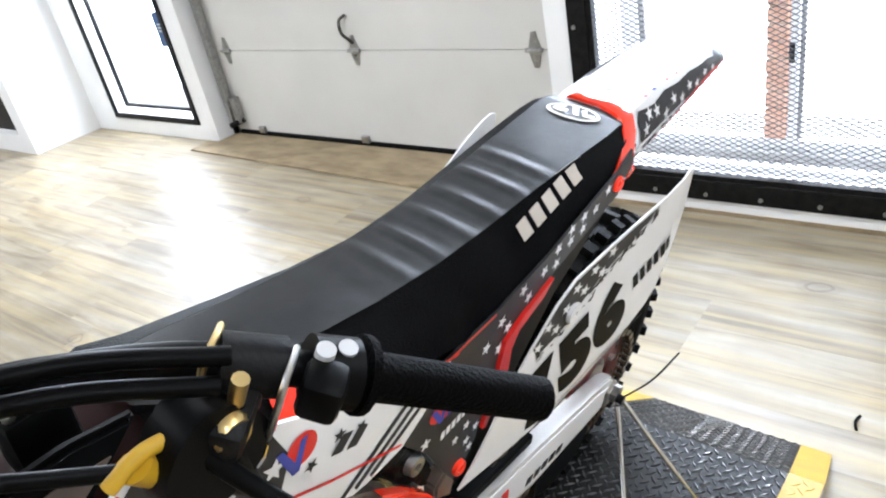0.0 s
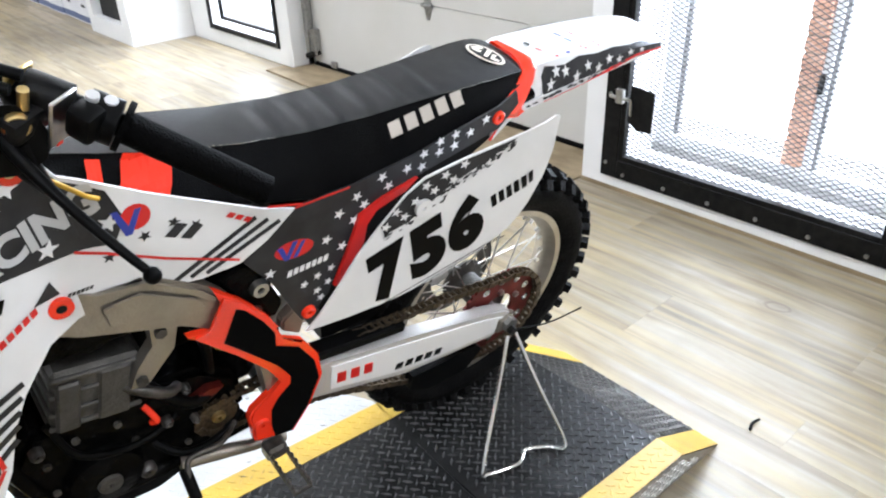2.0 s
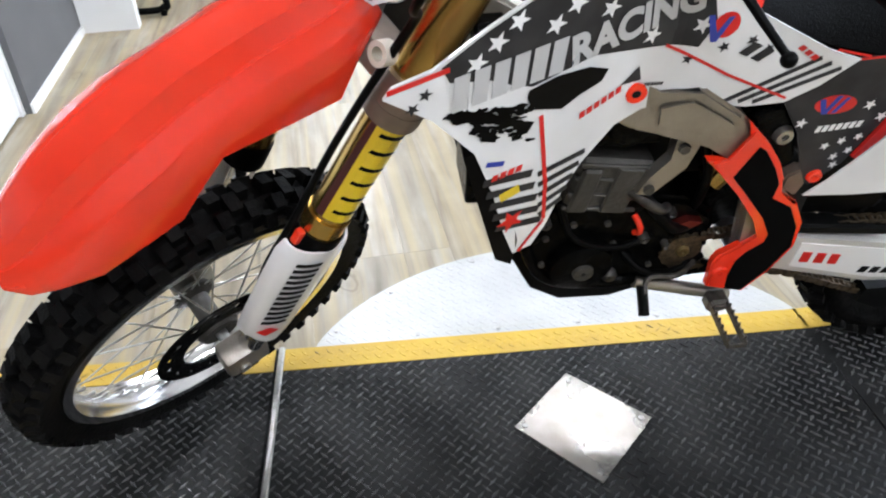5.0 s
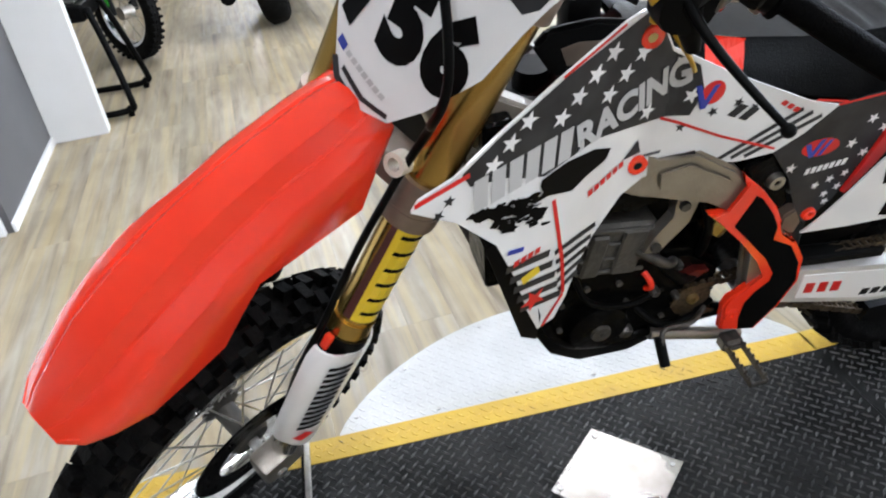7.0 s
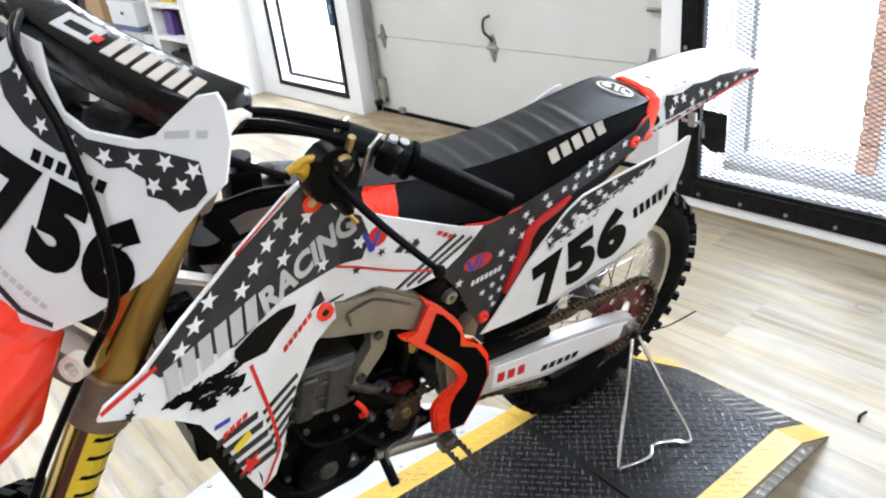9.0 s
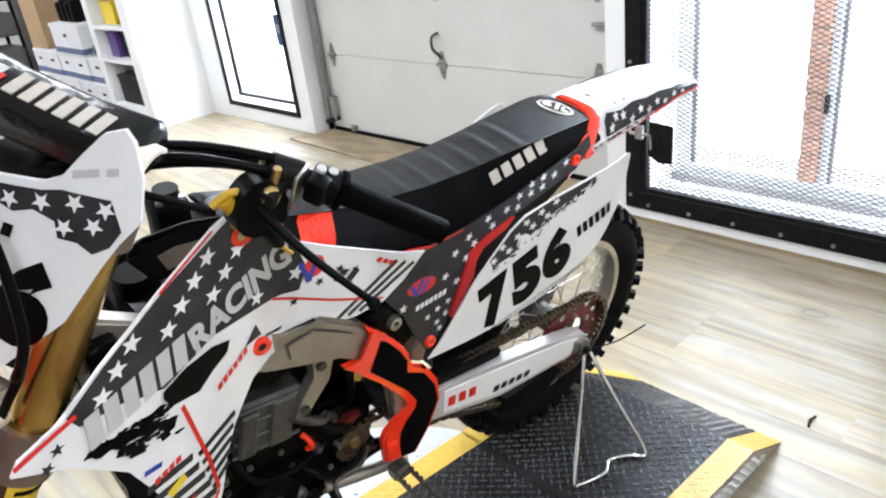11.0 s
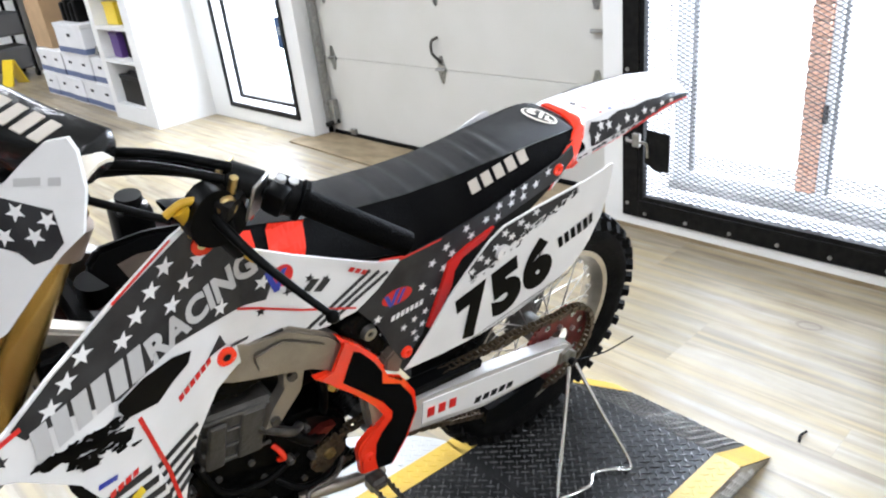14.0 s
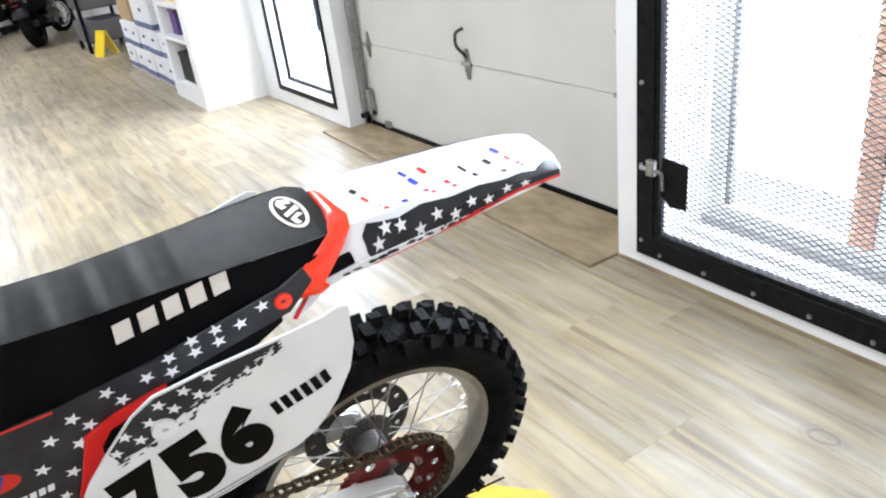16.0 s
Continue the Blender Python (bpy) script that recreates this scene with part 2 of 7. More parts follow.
def plank_material():
    """Grey-brown oak print: long grain, fine pores, and a tone of its own for each plank."""
    m = bpy.data.materials.new("oak_plank")
    m.use_nodes = True
    nt = m.node_tree
    b = nt.nodes["Principled BSDF"]
    b.inputs["Specular IOR Level"].default_value = 0.5
    tc = nt.nodes.new("ShaderNodeTexCoord")
    geo = nt.nodes.new("ShaderNodeNewGeometry")
    info = nt.nodes.new("ShaderNodeObjectInfo")
    add = nt.nodes.new("ShaderNodeMath")
    add.operation = "ADD"
    nt.links.new(geo.outputs["Random Per Island"], add.inputs[0])
    nt.links.new(info.outputs["Random"], add.inputs[1])
    comb = nt.nodes.new("ShaderNodeCombineXYZ")
    mul = nt.nodes.new("ShaderNodeMath")
    mul.operation, mul.inputs[1].default_value = "MULTIPLY", 37.0
    nt.links.new(add.outputs[0], mul.inputs[0])
    nt.links.new(mul.outputs[0], comb.inputs["Z"])
    va = nt.nodes.new("ShaderNodeVectorMath")
    mp = nt.nodes.new("ShaderNodeMapping")
    mp.inputs["Scale"].default_value = (0.7, 6.0, 1.0)
    nt.links.new(geo.outputs["Position"], mp.inputs["Vector"])
    nt.links.new(mp.outputs[0], va.inputs[0])
    nt.links.new(comb.outputs[0], va.inputs[1])
    grain = nt.nodes.new("ShaderNodeTexNoise")
    grain.inputs["Scale"].default_value, grain.inputs["Detail"].default_value, grain.inputs["Distortion"].default_value = 3.0, 8.0, 0.5
    nt.links.new(va.outputs[0], grain.inputs["Vector"])
    ramp = nt.nodes.new("ShaderNodeValToRGB")
    el = ramp.color_ramp.elements
    el[0].position, el[0].color = 0.27, (0.150, 0.117, 0.074, 1)
    el[1].position, el[1].color = 0.74, (0.385, 0.345, 0.275, 1)
    mid = el.new(0.5)
    mid.color = (0.275, 0.235, 0.172, 1)
    nt.links.new(grain.outputs["Fac"], ramp.inputs["Fac"])
    # yellow-tan streaks that run along the boards
    mp2 = nt.nodes.new("ShaderNodeMapping")
    mp2.inputs["Scale"].default_value = (0.55, 3.4, 1.0)
    nt.links.new(va.outputs[0], mp2.inputs["Vector"])
    streak = nt.nodes.new("ShaderNodeTexNoise")
    streak.inputs["Scale"].default_value, streak.inputs["Detail"].default_value, streak.inputs["Roughness"].default_value = 1.1, 5.0, 0.6
    nt.links.new(mp2.outputs[0], streak.inputs["Vector"])
    amount = nt.nodes.new("ShaderNodeMapRange")
    amount.inputs["From Min"].default_value, amount.inputs["From Max"].default_value = 0.44, 0.66
    amount.inputs["To Max"].default_value = 0.75
    nt.links.new(streak.outputs["Fac"], amount.inputs["Value"])
    tan = nt.nodes.new("ShaderNodeMix")
    tan.data_type = "RGBA"
    tan.inputs["B"].default_value = (0.40, 0.315, 0.170, 1)
    nt.links.new(amount.outputs[0], tan.inputs["Factor"])
    nt.links.new(ramp.outputs["Color"], tan.inputs["A"])
    # a few printed knots with dark rims
    mp3 = nt.nodes.new("ShaderNodeMapping")
    mp3.inputs["Scale"].default_value = (1.0, 1.5, 1.0)
    nt.links.new(geo.outputs["Position"], mp3.inputs["Vector"])
    wob = nt.nodes.new("ShaderNodeTexNoise")
    wob.inputs["Scale"].default_value = 14.0
    nt.links.new(geo.outputs["Position"], wob.inputs["Vector"])
    bend = nt.nodes.new("ShaderNodeMix")
    bend.data_type, bend.inputs["Factor"].default_value = "VECTOR", 0.05
    nt.links.new(mp3.outputs[0], bend.inputs["A"])
    nt.links.new(wob.outputs["Color"], bend.inputs["B"])
    cell = nt.nodes.new("ShaderNodeTexVoronoi")
    cell.inputs["Scale"].default_value = 2.1
    cell.voronoi_dimensions = "2D"
    nt.links.new(bend.outputs["Result"], cell.inputs["Vector"])
    rim_ramp = nt.nodes.new("ShaderNodeValToRGB")
    re_ = rim_ramp.color_ramp.elements
    re_[0].position, re_[0].color = 0.0, (0.25, 0.25, 0.25, 1)
    re_[1].position, re_[1].color = 0.16, (0, 0, 0, 1)
    for pos, val in ((0.055, 0.12), (0.075, 0.5), (0.10, 0.10), (0.125, 0.14)):
        re_.new(pos).color = (val, val, val, 1)
    nt.links.new(cell.outputs["Distance"], rim_ramp.inputs["Fac"])
    pick = nt.nodes.new("ShaderNodeSeparateColor")
    nt.links.new(cell.outputs["Color"], pick.inputs["Color"])
    some = nt.nodes.new("ShaderNodeMath")
    some.operation, some.inputs[1].default_value = "GREATER_THAN", 0.86
    nt.links.new(pick.outputs["Red"], some.inputs[0])
    both = nt.nodes.new("ShaderNodeMath")
    both.operation = "MULTIPLY"
    nt.links.new(some.outputs[0], both.inputs[0])
    nt.links.new(rim_ramp.outputs["Color"], both.inputs[1])
    knot = nt.nodes.new("ShaderNodeMix")
    knot.data_type = "RGBA"
    knot.inputs["B"].default_value = (0.085, 0.055, 0.030, 1)
    nt.links.new(both.outputs[0], knot.inputs["Factor"])
    nt.links.new(tan.outputs["Result"], knot.inputs["A"])
    hsv = nt.nodes.new("ShaderNodeHueSaturation")
    fr = nt.nodes.new("ShaderNodeMath")
    fr.operation = "FRACT"
    nt.links.new(add.outputs[0], fr.inputs[0])
    mr = nt.nodes.new("ShaderNodeMapRange")
    mr.inputs["To Min"].default_value, mr.inputs["To Max"].default_value = 0.88, 1.10
    nt.links.new(fr.outputs[0], mr.inputs["Value"])
    nt.links.new(mr.outputs[0], hsv.inputs["Value"])
    nt.links.new(knot.outputs["Result"], hsv.inputs["Color"])
    # traffic smudges over all the boards
    smudge = nt.nodes.new("ShaderNodeTexNoise")
    smudge.inputs["Scale"].default_value, smudge.inputs["Detail"].default_value, smudge.inputs["Roughness"].default_value = 1.3, 6.0, 0.65
    nt.links.new(geo.outputs["Position"], smudge.inputs["Vector"])
    sr = nt.nodes.new("ShaderNodeMapRange")
    sr.inputs["From Min"].default_value, sr.inputs["From Max"].default_value = 0.35, 0.65
    sr.inputs["To Min"].default_value, sr.inputs["To Max"].default_value = 0.78, 1.10
    nt.links.new(smudge.outputs["Fac"], sr.inputs["Value"])
    tone = nt.nodes.new("ShaderNodeVectorMath")
    tone.operation = "SCALE"
    nt.links.new(hsv.outputs["Color"], tone.inputs[0])
    nt.links.new(sr.outputs[0], tone.inputs["Scale"])
    nt.links.new(tone.outputs[0], b.inputs["Base Color"])
    wear = nt.nodes.new("ShaderNodeTexNoise")
    wear.inputs["Scale"].default_value, wear.inputs["Detail"].default_value = 1.6, 2.0
    nt.links.new(geo.outputs["Position"], wear.inputs["Vector"])
    rr = nt.nodes.new("ShaderNodeMapRange")
    rr.inputs["To Min"].default_value, rr.inputs["To Max"].default_value = 0.33, 0.46
    nt.links.new(wear.outputs["Fac"], rr.inputs["Value"])
    nt.links.new(rr.outputs[0], b.inputs["Roughness"])
    bp = nt.nodes.new("ShaderNodeBump")
    bp.inputs["Strength"].default_value, bp.inputs["Distance"].default_value = 0.12, 0.004
    nt.links.new(grain.outputs["Fac"], bp.inputs["Height"])
    nt.links.new(bp.outputs["Normal"], b.inputs["Normal"])
    return m


OAK = plank_material()

# ---- mesh helpers ----


def link(name, bm, material, parent=None, label="", smooth=False, category="", group="", kind=""):
    me = bpy.data.meshes.new(name)
    bmesh.ops.recalc_face_normals(bm, faces=bm.faces)
    bm.to_mesh(me)
    bm.free()
    for m in material if isinstance(material, (list, tuple)) else (material,):
        me.materials.append(m)
    if smooth:
        me.polygons.foreach_set("use_smooth", [True] * len(me.polygons))
        me.set_sharp_from_angle(angle=radians(smooth if smooth is not True else 40))
    ob = new(name, me)
    if parent:
        ob.parent = parent
    return tagged(ob, label, category, group, kind)


def part(name, bm, material, parent, label="", smooth=False):
    return link(name, bm, material, parent, label, smooth)


def box(lo, hi, bevel=0.0, bm=None, m=None, segs=1):
    bm = bm or bmesh.new()
    lo, hi = Vector(lo), Vector(hi)
    made = bmesh.ops.create_cube(bm, size=1.0, matrix=(m or Matrix()) @ Matrix.Translation((lo + hi) / 2) @ Matrix.Diagonal((*(hi - lo), 1)))
    if bevel:
        edges = list({e for v in made["verts"] for e in v.link_edges})
        bmesh.ops.bevel(bm, geom=edges, offset=bevel, segments=segs, affect="EDGES", profile=0.5)
    return bm


def cyl(a, b, r, r2=None, n=16, bm=None, cap=True):
    """A cylinder or cone from a to b."""
    bm = bm or bmesh.new()
    a, b = Vector(a), Vector(b)
    d = b - a
    m = Matrix.Translation((a + b) / 2) @ d.to_track_quat("Z", "Y").to_matrix().to_4x4()
    bmesh.ops.create_cone(bm, cap_ends=cap, segments=n, radius1=r, radius2=r if r2 is None else r2, depth=d.length, matrix=m)
    return bm


def smooth_path(pts, steps=6):
    """Points on a soft curve through pts."""
    p = [Vector(q) for q in pts]
    p = [2 * p[0] - p[1], *p, 2 * p[-1] - p[-2]]
    out = []
    for i in range(1, len(p) - 2):
        for k in range(steps):
            t = k / steps
            a, b, c, d = p[i - 1:i + 3]
            out.append(0.5 * (2 * b + (c - a) * t + (2 * a - 5 * b + 4 * c - d) * t * t + (3 * b - a - 3 * c + d) * t ** 3))
    out.append(p[-2])
    return out


def ring_loft(rings, bm=None, closed=True, caps=True):
    """Skin rings of equal length; closed: each ring is a loop."""
    bm = bm or bmesh.new()
    vs = [[bm.verts.new(p) for p in r] for r in rings]
    n = len(vs[0])
    for a, b in zip(vs, vs[1:]):
        for i in range(n if closed else n - 1):
            j = (i + 1) % n
            bm.faces.new((a[i], a[j], b[j], b[i]))
    if caps and closed:
        bm.faces.new(vs[0][::-1])
        bm.faces.new(vs[-1])
    return bm


def tube(pts, r, n=10, bm=None, steps=6, curve=True, flat=1.0):
    """A round bar along pts; r: one radius or one for each point of the finished path."""
    path = smooth_path(pts, steps) if curve else [Vector(p) for p in pts]
    rings = []
    side = None
    for i, p in enumerate(path):
        d = (path[min(i + 1, len(path) - 1)] - path[max(i - 1, 0)]).normalized()
        if side is None:
            side = d.orthogonal().normalized()
        side = (side - d * side.dot(d)).normalized()
        up = d.cross(side)
        rr = r(i / (len(path) - 1)) if callable(r) else r
        rings.append([p + rr * (math.cos(2 * math.pi * k / n) * side + flat * math.sin(2 * math.pi * k / n) * up) for k in range(n)])
    return ring_loft(rings, bm)


def prism(outline, h0, h1, axis="z", bm=None, m=None):
    """An outline of (a, b) pushed from h0 to h1 along an axis (x: a=y, b=z; y: a=x, b=z; z: a=x, b=y)."""
    bm = bm or bmesh.new()
    put = {"x": lambda a, b, h: (h, a, b), "y": lambda a, b, h: (a, h, b), "z": lambda a, b, h: (a, b, h)}[axis]
    lo = [bm.verts.new((m or Matrix()) @ Vector(put(a, b, h0))) for a, b in outline]
    hi = [bm.verts.new((m or Matrix()) @ Vector(put(a, b, h1))) for a, b in outline]
    n = len(outline)
    bm.faces.new(lo[::-1])
    bm.faces.new(hi)
    for i in range(n):
        bm.faces.new((lo[i], lo[(i + 1) % n], hi[(i + 1) % n], hi[i]))
    return bm


def empty(name, m, label="", category="", group=""):
    ob = new(name)
    ob.matrix_world = m
    return tagged(ob, label, category, group)


# ---- the room ----
Y_WIN, Y_GAR, Y_DOOR = 3.11, 3.40, 3.24


def struct(name, bm, material, label=""):
    return link(name, bm, material, label=label, kind="structure", category=name.split("_")[0])


floor = struct("floor", box((-16, -7, -0.12), (5, 3.46, -0.004)), CONCRETE, "grey-brown oak-look plank floor")


def revolve(profile, n=64, centre=(0, 0, 0), bm=None):
    """Turn a closed profile of (x, r) about the x axis."""
    bm = bm or bmesh.new()
    c = Vector(centre)
    rings = [[bm.verts.new(c + Vector((x, r * math.cos(2 * math.pi * k / n), r * math.sin(2 * math.pi * k / n)))) for x, r in profile] for k in range(n)]
    m = len(profile)
    for k in range(n):
        a, b = rings[k], rings[(k + 1) % n]
        for i in range(m):
            j = (i + 1) % m
            bm.faces.new((a[i], a[j], b[j], b[i]))
    return bm


def pierced(outer, holes, x0, x1, bm=None):
    """A flat plate in the y, z plane with holes, from x0 to x1 thick."""
    bm = bm or bmesh.new()
    sub = bmesh.new()
    for loop in (outer, *holes):
        vs = [sub.verts.new((x0, a, b)) for a, b in loop]
        for i in range(len(vs)):
            sub.edges.new((vs[i], vs[(i + 1) % len(vs)]))
    bmesh.ops.triangle_fill(sub, edges=sub.edges[:], use_beauty=True)
    made = bmesh.ops.extrude_face_region(sub, geom=sub.faces[:])
    for v in made["geom"]:
        if isinstance(v, bmesh.types.BMVert):
            v.co.x = x1
    me = bpy.data.meshes.new("tmp")
    sub.to_mesh(me)
    sub.free()
    bm.from_mesh(me)
    bpy.data.meshes.remove(me)
    return bm


def circle(cy, cz, r, n=24, phase=0.0):
    return [(cy + r * math.cos(2 * math.pi * k / n + phase), cz + r * math.sin(2 * math.pi * k / n + phase)) for k in range(n)]


def wall_with_hole(name, x0, x1, y0, y1, hx0, hx1, hz0, hz1, top, material, label):
    bm = bmesh.new()
    for a, b, c, d in ((x0, hx0, 0, top), (hx1, x1, 0, top), (hx0, hx1, 0, hz0), (hx0, hx1, hz1, top)):
        if b > a and d > c:
            box((a, y0, c), (b, y1, d), 0, bm)
    bmesh.ops.remove_doubles(bm, verts=bm.verts[:], dist=0.0005)
    return struct(name, bm, material, label)


TOP = 3.0
wall_with_hole("wall_window", -1.215, 5.0, Y_WIN, 3.44, -1.045, 0.15, 0.105, 2.15, TOP, WHITE_WALL, "white painted wall round the barred window")
wall_with_hole("wall_door", -5.60, -4.04, Y_DOOR, 3.44, -5.16, -4.16, 0.15, 2.12, TOP, WHITE_WALL, "white painted wall round the glass door")
struct("wall_jamb", box((-4.04, Y_DOOR + 0.001, 0), (-3.955, 3.44, TOP)), WHITE_WALL, "white wall end beside the garage door")
struct("wall_header", box((-3.955, 3.25, 2.25), (-1.215, 3.44, TOP)), WHITE_WALL, "white wall above the garage door")
struct("wall_shop", box((-16.0, 3.30, 0), (-5.60, 3.44, TOP)), WHITE_WALL, "white painted shop wall")
struct("wall_far", box((-16.2, -7, 0), (-16.0, 3.44, TOP)), WHITE_WALL, "white far shop wall")
struct("wall_back", box((-16.2, -7.2, 0), (5.2, -7.0, TOP)), WHITE_WALL, "white back wall")
struct("wall_side", box((5.0, -7, 0), (5.2, 3.44, TOP)), WHITE_WALL, "white side wall")
struct("ceiling", box((-16.2, -7.2, TOP), (5.2, 3.44, TOP + 0.1)), CEIL, "white ceiling")
for lx, ly in ((-1.6, -0.6), (-1.6, 1.6), (2.3, -0.6), (2.3, 1.6), (-5.0, 0.4), (-8.5, 0.4), (-12.0, 0.4)):
    cl = empty("ceiling_light", pose(lx, ly, TOP), "white flush ceiling light panel", "ceiling light", "ceiling lights")
    fr = bmesh.new()
    for a, b, c, d in ((-0.62, -0.59, -0.17, 0.17), (0.59, 0.62, -0.17, 0.17), (-0.59, 0.59, -0.17, -0.15), (-0.59, 0.59, 0.15, 0.17)):
        box((a, c, -0.055), (b, d, 0.0), 0, fr)
    part("frame", fr, WHITE_PLASTIC, cl)
    part("diffuser", box((-0.59, -0.15, -0.02), (0.59, 0.15, -0.01)), PANEL_GLOW, cl)

# outdoors
struct("ground_outside", box((-30, 3.44, -0.16), (30, 60, -0.03)), CONCRETE, "pale concrete outside")
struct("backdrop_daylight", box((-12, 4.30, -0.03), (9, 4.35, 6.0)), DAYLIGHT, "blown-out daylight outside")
# outer window frame and its slim brick pier, a forearm's length behind the grille
OUT = 3.445
outer = struct("window_2", box((-1.045, OUT, 0.105), (0.15, OUT + 0.05, 0.198), 0.003), WHITE_WALL, "white outer window frame behind the grille")
part("jamb", box((-1.045, OUT, 0.198), (-0.965, OUT + 0.05, 2.15), 0.003), WHITE_WALL, outer)
part("jamb", box((0.10, OUT, 0.198), (0.15, OUT + 0.05, 2.15), 0.003), WHITE_WALL, outer)
part("stop_bead", box((-0.965, OUT + 0.012, 0.198), (-0.940, OUT + 0.04, 2.15), 0.002), MESH_GREY, outer, "grey glazing bead")
part("sash_stile", box((-0.352, OUT, 0.198), (-0.318, OUT + 0.04, 2.15), 0.003), WHITE_WALL, outer)
part("stop_bead", box((-0.318, OUT + 0.012, 0.198), (-0.300, OUT + 0.04, 2.15), 0.002), MESH_GREY, outer)
part("sash_lock", box((-0.352, OUT - 0.012, 0.52), (-0.332, OUT, 0.60), 0.002), BLACK_STEEL, outer, "small black sash lock")
part("sill_edge", box((-1.045, OUT - 0.03, 0.1055), (0.15, OUT, 0.150), 0.004), CONCRETE, outer, "dusty grey sill edge")
col = empty("brick_pillar", pose(-0.398, OUT + 0.03, 0.198), "slim orange brick pier behind the window grille, paled for daylight glare", "pillar")
part("core", box((-0.036, -0.028, 0), (0.036, 0.028, 2.0)), MORTAR, col)
bbm = box((-0.040, -0.040, -0.0285), (0.040, 0.040, 0.0285), 0.003)
first = part("brick", bbm, BRICK, col)
first.location = (0, 0, 0.034)
for k in range(1, 29):
    o = new("brick", first.data)
    o.parent, o.location = col, (0, 0, 0.034 + 0.0675 * k)
    o.rotation_euler = (0, 0, radians(90 * (k % 2)))

# barred window
win = struct("window_1", box((-1.05, 3.30, 0.105), (0.155, 3.33, 0.135)), WHITE_WALL, "tall window behind a black steel mesh grille")
gx0, gx1, gz0, gz1, bw = -1.105, 0.205, 0.065, 2.2, 0.085
for lo, hi in (((gx0, Y_WIN - 0.012, gz0), (gx0 + bw, Y_WIN, gz1)), ((gx1 - bw, Y_WIN - 0.012, gz0), (gx1, Y_WIN, gz1)), ((gx0 + bw, Y_WIN - 0.012, gz0), (gx1 - bw, Y_WIN, gz0 + bw)), ((gx0 + bw, Y_WIN - 0.012, gz1 - bw), (gx1 - bw, Y_WIN, gz1))):
    part("grille_frame", box(lo, hi, 0.002), BLACK_STEEL, win, "black flat-bar grille frame")
for lo, hi in (((gx0 + bw, Y_WIN - 0.006, gz0 + bw), (gx0 + bw + 0.022, Y_WIN + 0.03, gz1 - bw)), ((gx1 - bw - 0.022, Y_WIN - 0.006, gz0 + bw), (gx1 - bw, Y_WIN + 0.03, gz1 - bw)), ((gx0 + bw + 0.022, Y_WIN - 0.006, gz0 + bw), (gx1 - bw - 0.022, Y_WIN + 0.03, gz0 + bw + 0.022))):
    part("grille_angle", box(lo, hi, 0.001), BLACK_STEEL, win)
mx0, mx1, mz0, mz1 = gx0 + bw, gx1 - bw, gz0 + bw, gz1 - bw
dx, dz = 0.0200, 0.0100
cols, rows = int((mx1 - mx0) / dx), int((mz1 - mz0) / dz)
mv, mf = [], []


def strut(p, q, w=0.0015, d=0.0018):
    k = len(mv)
    t = (q - p).normalized()
    n = Vector((-t.z, 0, t.x)) * w
    e = Vector((0, d, 0))
    for c in (p, q):
        mv.extend((c - n - e, c + n - e, c + n + e, c - n + e))
    for i in range(4):
        mf.append((k + i, k + (i + 1) % 4, k + 4 + (i + 1) % 4, k + 4 + i))


for r in range(rows):
    for c in range(cols):
        if (r + c) % 2 == 0:
            strut(Vector((mx0 + c * dx, Y_WIN + 0.012, mz0 + r * dz)), Vector((mx0 + (c + 1) * dx, Y_WIN + 0.012, mz0 + (r + 1) * dz)))
        else:
            strut(Vector((mx0 + c * dx, Y_WIN + 0.012, mz0 + (r + 1) * dz)), Vector((mx0 + (c + 1) * dx, Y_WIN + 0.012, mz0 + r * dz)))
wme = bpy.data.meshes.new("expanded_mesh")
wme.from_pydata(mv, [], mf)
wme.materials.append(MESH_PAINT)
wob = new("expanded_mesh", wme)
wob.parent = win
tagged(wob, "charcoal painted expanded-metal mesh", kind="stuff")
for z0 in (0.318, 1.085):
    lk = part("lock_plate", prism([(-0.985, z0 + 0.03), (-0.93, z0 - 0.005), (-0.862, z0), (-0.860, z0 + 0.175), (-0.975, z0 + 0.185)], Y_WIN - 0.014, Y_WIN - 0.008, "y"), BLACK_STEEL, win, "black lock shield plate")
    part("bolt_bar", cyl((-1.075, Y_WIN - 0.022, z0 + 0.125), (-0.985, Y_WIN - 0.022, z0 + 0.125), 0.008, n=12), STEEL, lk)
    part("bolt_block", box((-1.045, Y_WIN - 0.03, z0 + 0.10), (-1.005, Y_WIN - 0.006, z0 + 0.165), 0.004), GALV, lk)
    part("bolt_drop", tube([(-1.0, Y_WIN - 0.024, z0 + 0.125), (-0.968, Y_WIN - 0.026, z0 + 0.122), (-0.962, Y_WIN - 0.026, z0 + 0.06)], 0.006, 8), STEEL, lk)
for x, z in [(gx0 + 0.028, 0.13 + 0.32 * k) for k in range(7)] + [(gx1 - 0.025, 0.10 + 0.32 * k) for k in range(7)] + [(-0.98 + 0.21 * k, gz0 + 0.026) for k in range(6)]:
    part("grille_bolt", cyl((x, Y_WIN - 0.018, z), (x, Y_WIN - 0.011, z), 0.009, n=8), GALV, win)

